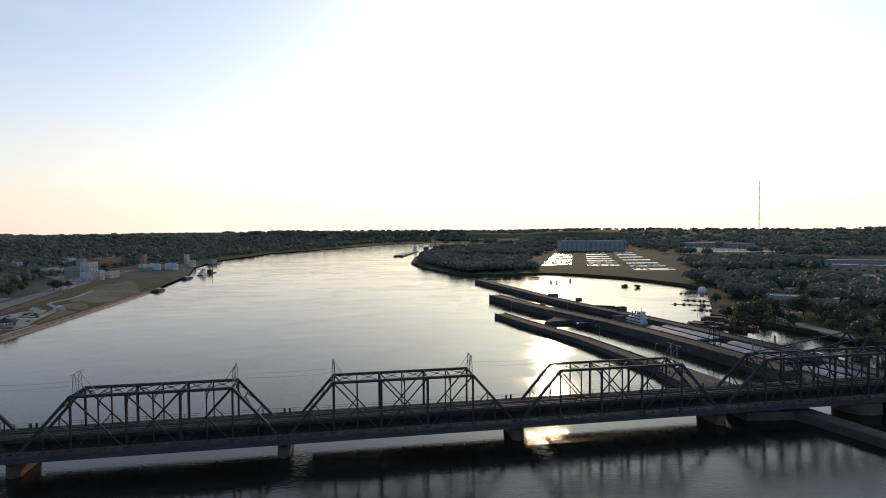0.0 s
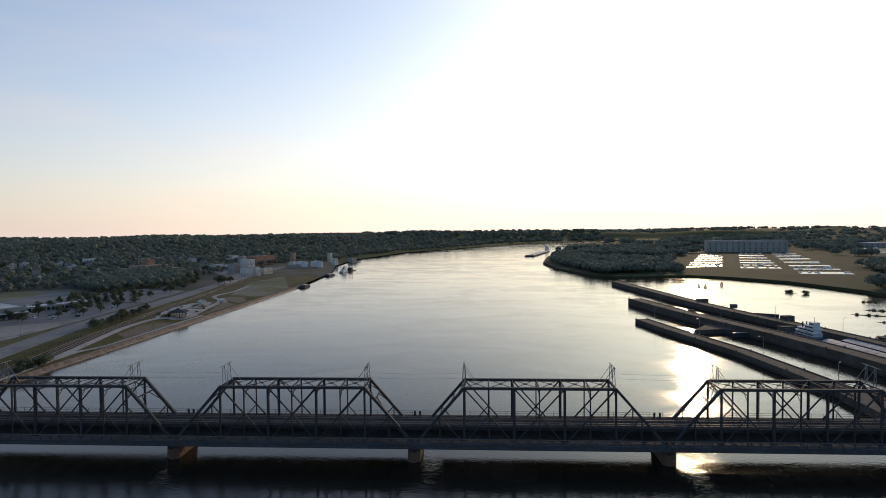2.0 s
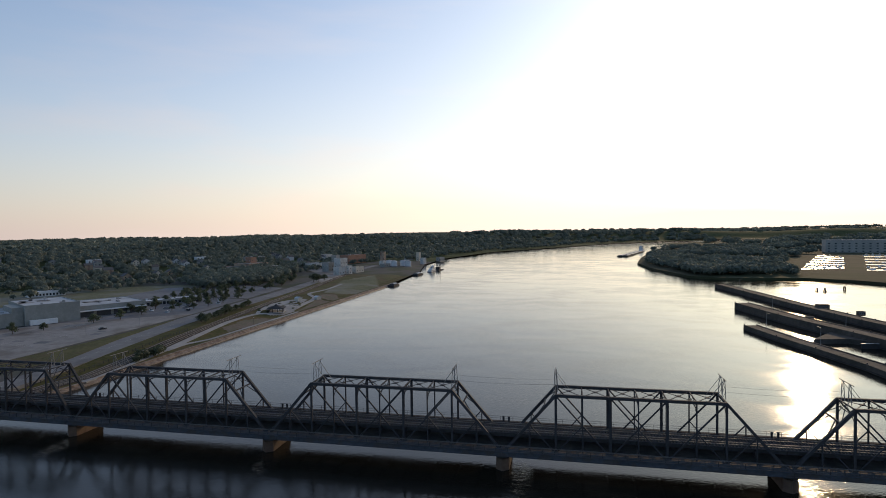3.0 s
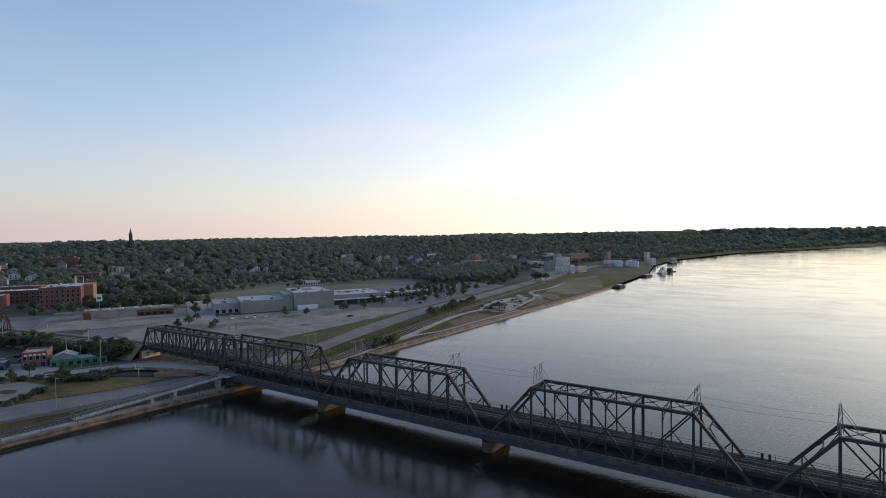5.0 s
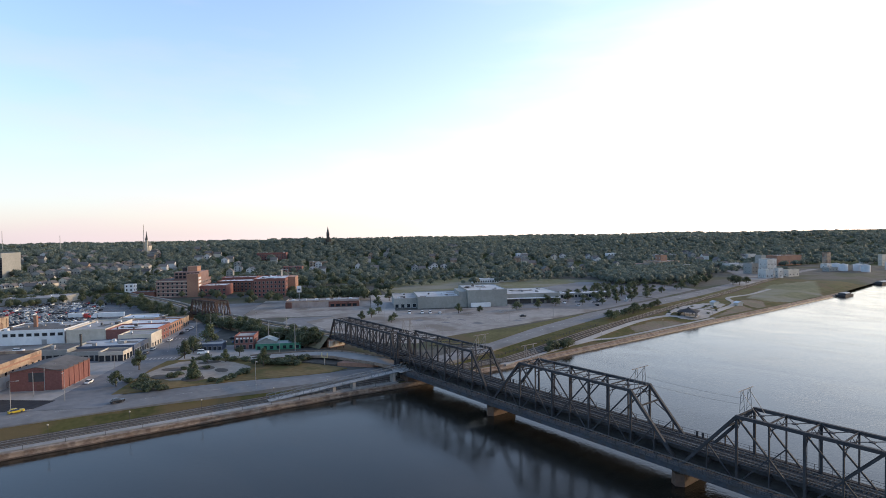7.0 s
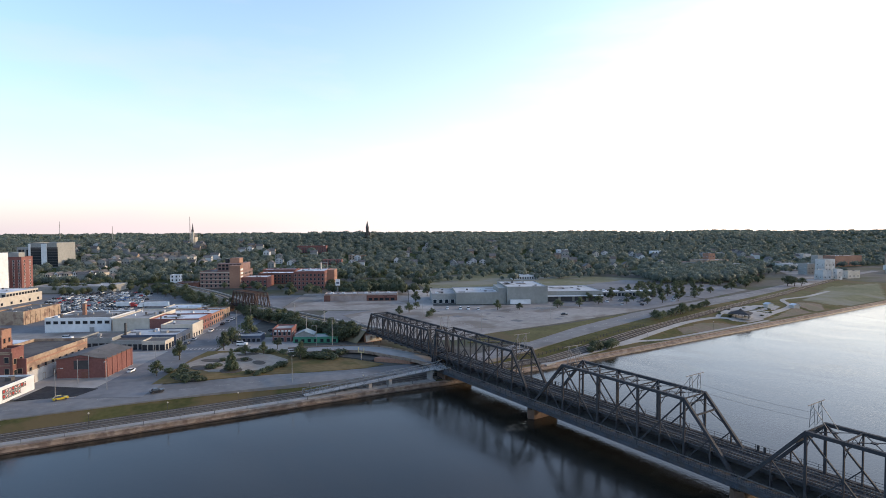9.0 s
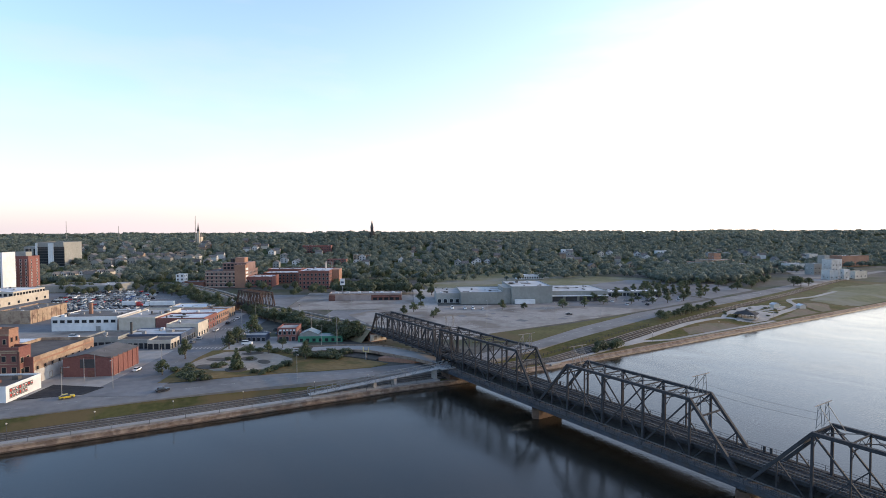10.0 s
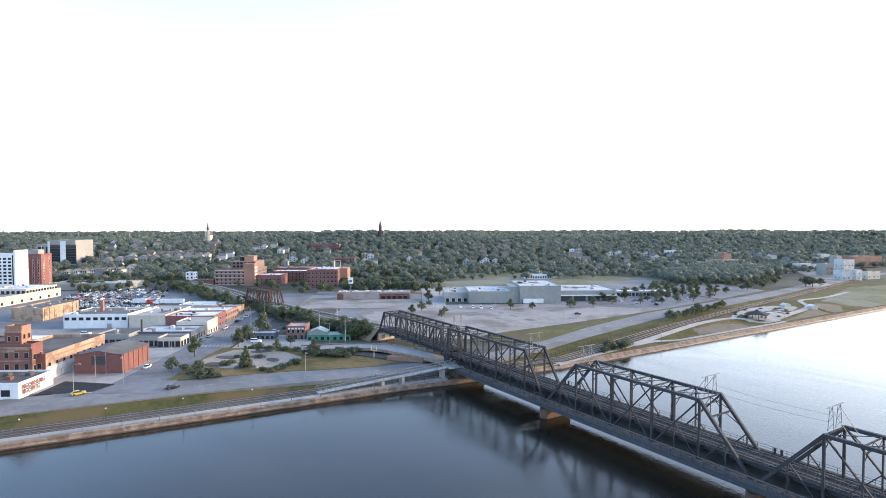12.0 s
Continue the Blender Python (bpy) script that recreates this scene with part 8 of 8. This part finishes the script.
for q in (-4, 0, 4):
    part("post", boxed(q - 0.15, -0.15, -0.3, q + 0.15, 0.15, 1.2), "timber", tr)
sq = empty("white_sign", *town(262, 56), 4.4, 60.5, label="tall white pole sign by the lot", category="sign")
part("pole", boxed(-0.3, -0.3, 0, 0.3, 0.3, 8), "steel_pale", sq)
part("panel", boxed(-1.9, -0.4, 9, 1.9, 0.4, 14.5), "white", sq)
part("panel_mark", boxed(-1.2, -0.46, 10.6, 1.2, -0.4, 12.2), "blue_dark", sq, "dark mark on the sign as a bar")
# fence between walkway and tracks, wires between the bridge masts
fence = empty("track_fence", label="low dark railing beside the riverside walkway", category="railing")
L = bank_line(-230, -10, 1.3, 10.0)
for (x0, y0), (x1, y1) in zip(L, L[1:]):
    for z in (2.9, 3.4):
        part("rail_bar", beamed((x0, y0, z), (x1, y1, z), 0.06), "steel_pale", fence)
    part("post", boxed(x0 - 0.05, y0 - 0.05, 2.3, x0 + 0.05, y0 + 0.05, 3.45), "steel", fence)
for y in (-2.6, 2.6):
    pts = []
    for c in (-46.8, 20.1, 87.2, 154.4):
        pts += [c - 20.07, c + 20.07]
    for i, (a, b) in enumerate(zip(pts, pts[1:])):
        if i % 2 == 0:
            continue
        cu = bpy.data.curves.new("bridge_wire", "CURVE")
        cu.dimensions, cu.bevel_depth, cu.bevel_resolution = "3D", 0.022, 1
        sp = cu.splines.new("POLY")
        n = 9
        sp.points.add(n - 1)
        for k in range(n):
            t = k / (n - 1)
            sp.points[k].co = (a + (b - a) * t, y, Z_TOP + 2.4 - 0.6 * 4 * t * (1 - t) * (b - a) / 40, 1)
        cu.materials.append(M["steel"])
        tagged(new("bridge_wire", cu), "thin sagging wire between the bridge masts", "wire", "bridge wires")
# open pavilion with a pyramid roof on the riverside plaza
mo = empty("pavilion", -140.5, 229, float(land(-140.5, 229)) + 0.1, 20, label="open park pavilion with a dark pyramid roof", category="pavilion")
part("plinth", boxed(-6.2, -6.2, 0, 6.2, 6.2, 0.3), "concrete", mo)
for i in range(4):
    for sx, sy in ((-1, -1 + i * 0.667), (1, -1 + i * 0.667), (-1 + i * 0.667, 1), (-1 + i * 0.667, -1)):
        if i in (1, 2) or abs(sx) == 1 and abs(sy) == 1:
            part("post", boxed(sx * 5.2 - 0.14, sy * 5.2 - 0.14, 0.3, sx * 5.2 + 0.14, sy * 5.2 + 0.14, 3.0), "timber", mo)
bm = bmesh.new()
v = [bm.verts.new(p) for p in ((-6.6, -6.6, 2.9), (6.6, -6.6, 2.9), (6.6, 6.6, 2.9), (-6.6, 6.6, 2.9), (-1.4, -1.4, 4.7), (1.4, -1.4, 4.7), (1.4, 1.4, 4.7), (-1.4, 1.4, 4.7))]
for q in ((0, 1, 5, 4), (1, 2, 6, 5), (2, 3, 7, 6), (3, 0, 4, 7), (3, 2, 1, 0), (4, 5, 6, 7)):
    bm.faces.new([v[i] for i in q])
part("roof", bm, "timber", mo, "dark shingled pyramid roof")
part("cupola", tubed((0, 0, 4.7), (0, 0, 5.9), 1.5, 0.1, 4), "timber", mo)
for i in range(10):
    a = i * math.tau / 10
    put_shrub(-149 + 11 * math.cos(a), 250 + 26 * math.sin(a), 1.1, 0.7, "low green shrub round the plaza")
for x, y in ((-150, 282), (-141, 300)):
    building("park_shelter", x, y, 70, 5, 4, 2.8, "cream", "roof_white", "small pale park shelter", "shelter", gable=1.0)
# worn markings on streets and lots
M["paint_line"] = surface("worn_road_paint", (0.30, 0.295, 0.28), (0.46, 0.45, 0.43), 1.5, 0.3, 0.8, bump=0.0, c=(0.17, 0.17, 0.17), c_scale=0.6, c_amount=0.8)
bm = bmesh.new()


def dash(p, q, z, w=0.16):
    a, b = Vector((*p, z)), Vector((*q, z))
    beam(bm, a, b, w, 0.012)


for i in range(22):
    dash(town(16 + i * 9.0, 14.0), town(19 + i * 9.0, 14.0), 4.672, 0.12)
for a0 in (52.0, 104.0):
    for k in range(11):
        dash(town(a0, 5.0 + k * 1.8), town(a0 + 3.2, 5.0 + k * 1.8), 4.674, 0.5)
for r in range(5):
    for i in range(30):
        p, q = town(198 + r * 17.2 - 5.0, -152 + i * 2.8), town(198 + r * 17.2 + 5.0, -152 + i * 2.8)
        dash(p, q, 4.615, 0.14)
for r in range(4):
    for i in range(24):
        x, y = -205 - 3.2 * i * 0.55, 62 + r * 26 + 3.2 * i * 0.1
        dash((x, y), (x + 1.2, y + 5.0), 4.69, 0.12)
L2 = smooth_line(RIVER_DRIVE, 6.0)
for i in range(0, len(L2) - 1, 2):
    dash(L2[i], L2[i + 1], 4.61, 0.14)
tagged(part("road_markings", bm, "paint_line"), "worn pale lane and stall lines on streets and lots", "road markings", kind="stuff")
# tar seams and patches on the wide concrete lot
_rp = random.Random(44)
for i in range(16):
    x, y, w, d = -200 - _rp.uniform(0, 70), _rp.uniform(40, 150), _rp.uniform(2, 7), _rp.uniform(2, 9)
    bm = bmesh.new()
    slab(bm, [(x, y), (x + w, y + 0.2 * w), (x + w - 0.2 * d, y + d), (x - 0.2 * d, y + d - 0.1 * w)], 4.6, 4.688)
    tagged(part("lot_patch", bm, "asphalt"), "darker mended patch in the worn lot", "paving", kind="structure")

pf = empty("picket_fence", label="weathered dark railing between road and tracks", category="fence")
L3 = offset_line(TRACK, 6.2)
for (x0, y0), (x1, y1) in zip(L3, L3[1:]):
    if 30 < y0 < 150:
        z0, z1 = float(land(x0, y0)), float(land(x1, y1))
        for h in (0.5, 1.15):
            part("rail_bar", beamed((x0, y0, z0 + h), (x1, y1, z1 + h), 0.09), "timber", pf)
        for k in range(3):
            t = k / 3
            x, y, z = x0 + (x1 - x0) * t, y0 + (y1 - y0) * t, z0 + (z1 - z0) * t
            part("post", boxed(x - 0.08, y - 0.08, z - 0.2, x + 0.08, y + 0.08, z + 1.35), "timber", pf)

# the models that the copies were taken from
for model in (*TREES, CONE, *SHRUBS, *CARS, *FAR_CARS):
    for o in (*model.children_recursive, model):
        bpy.data.objects.remove(o)
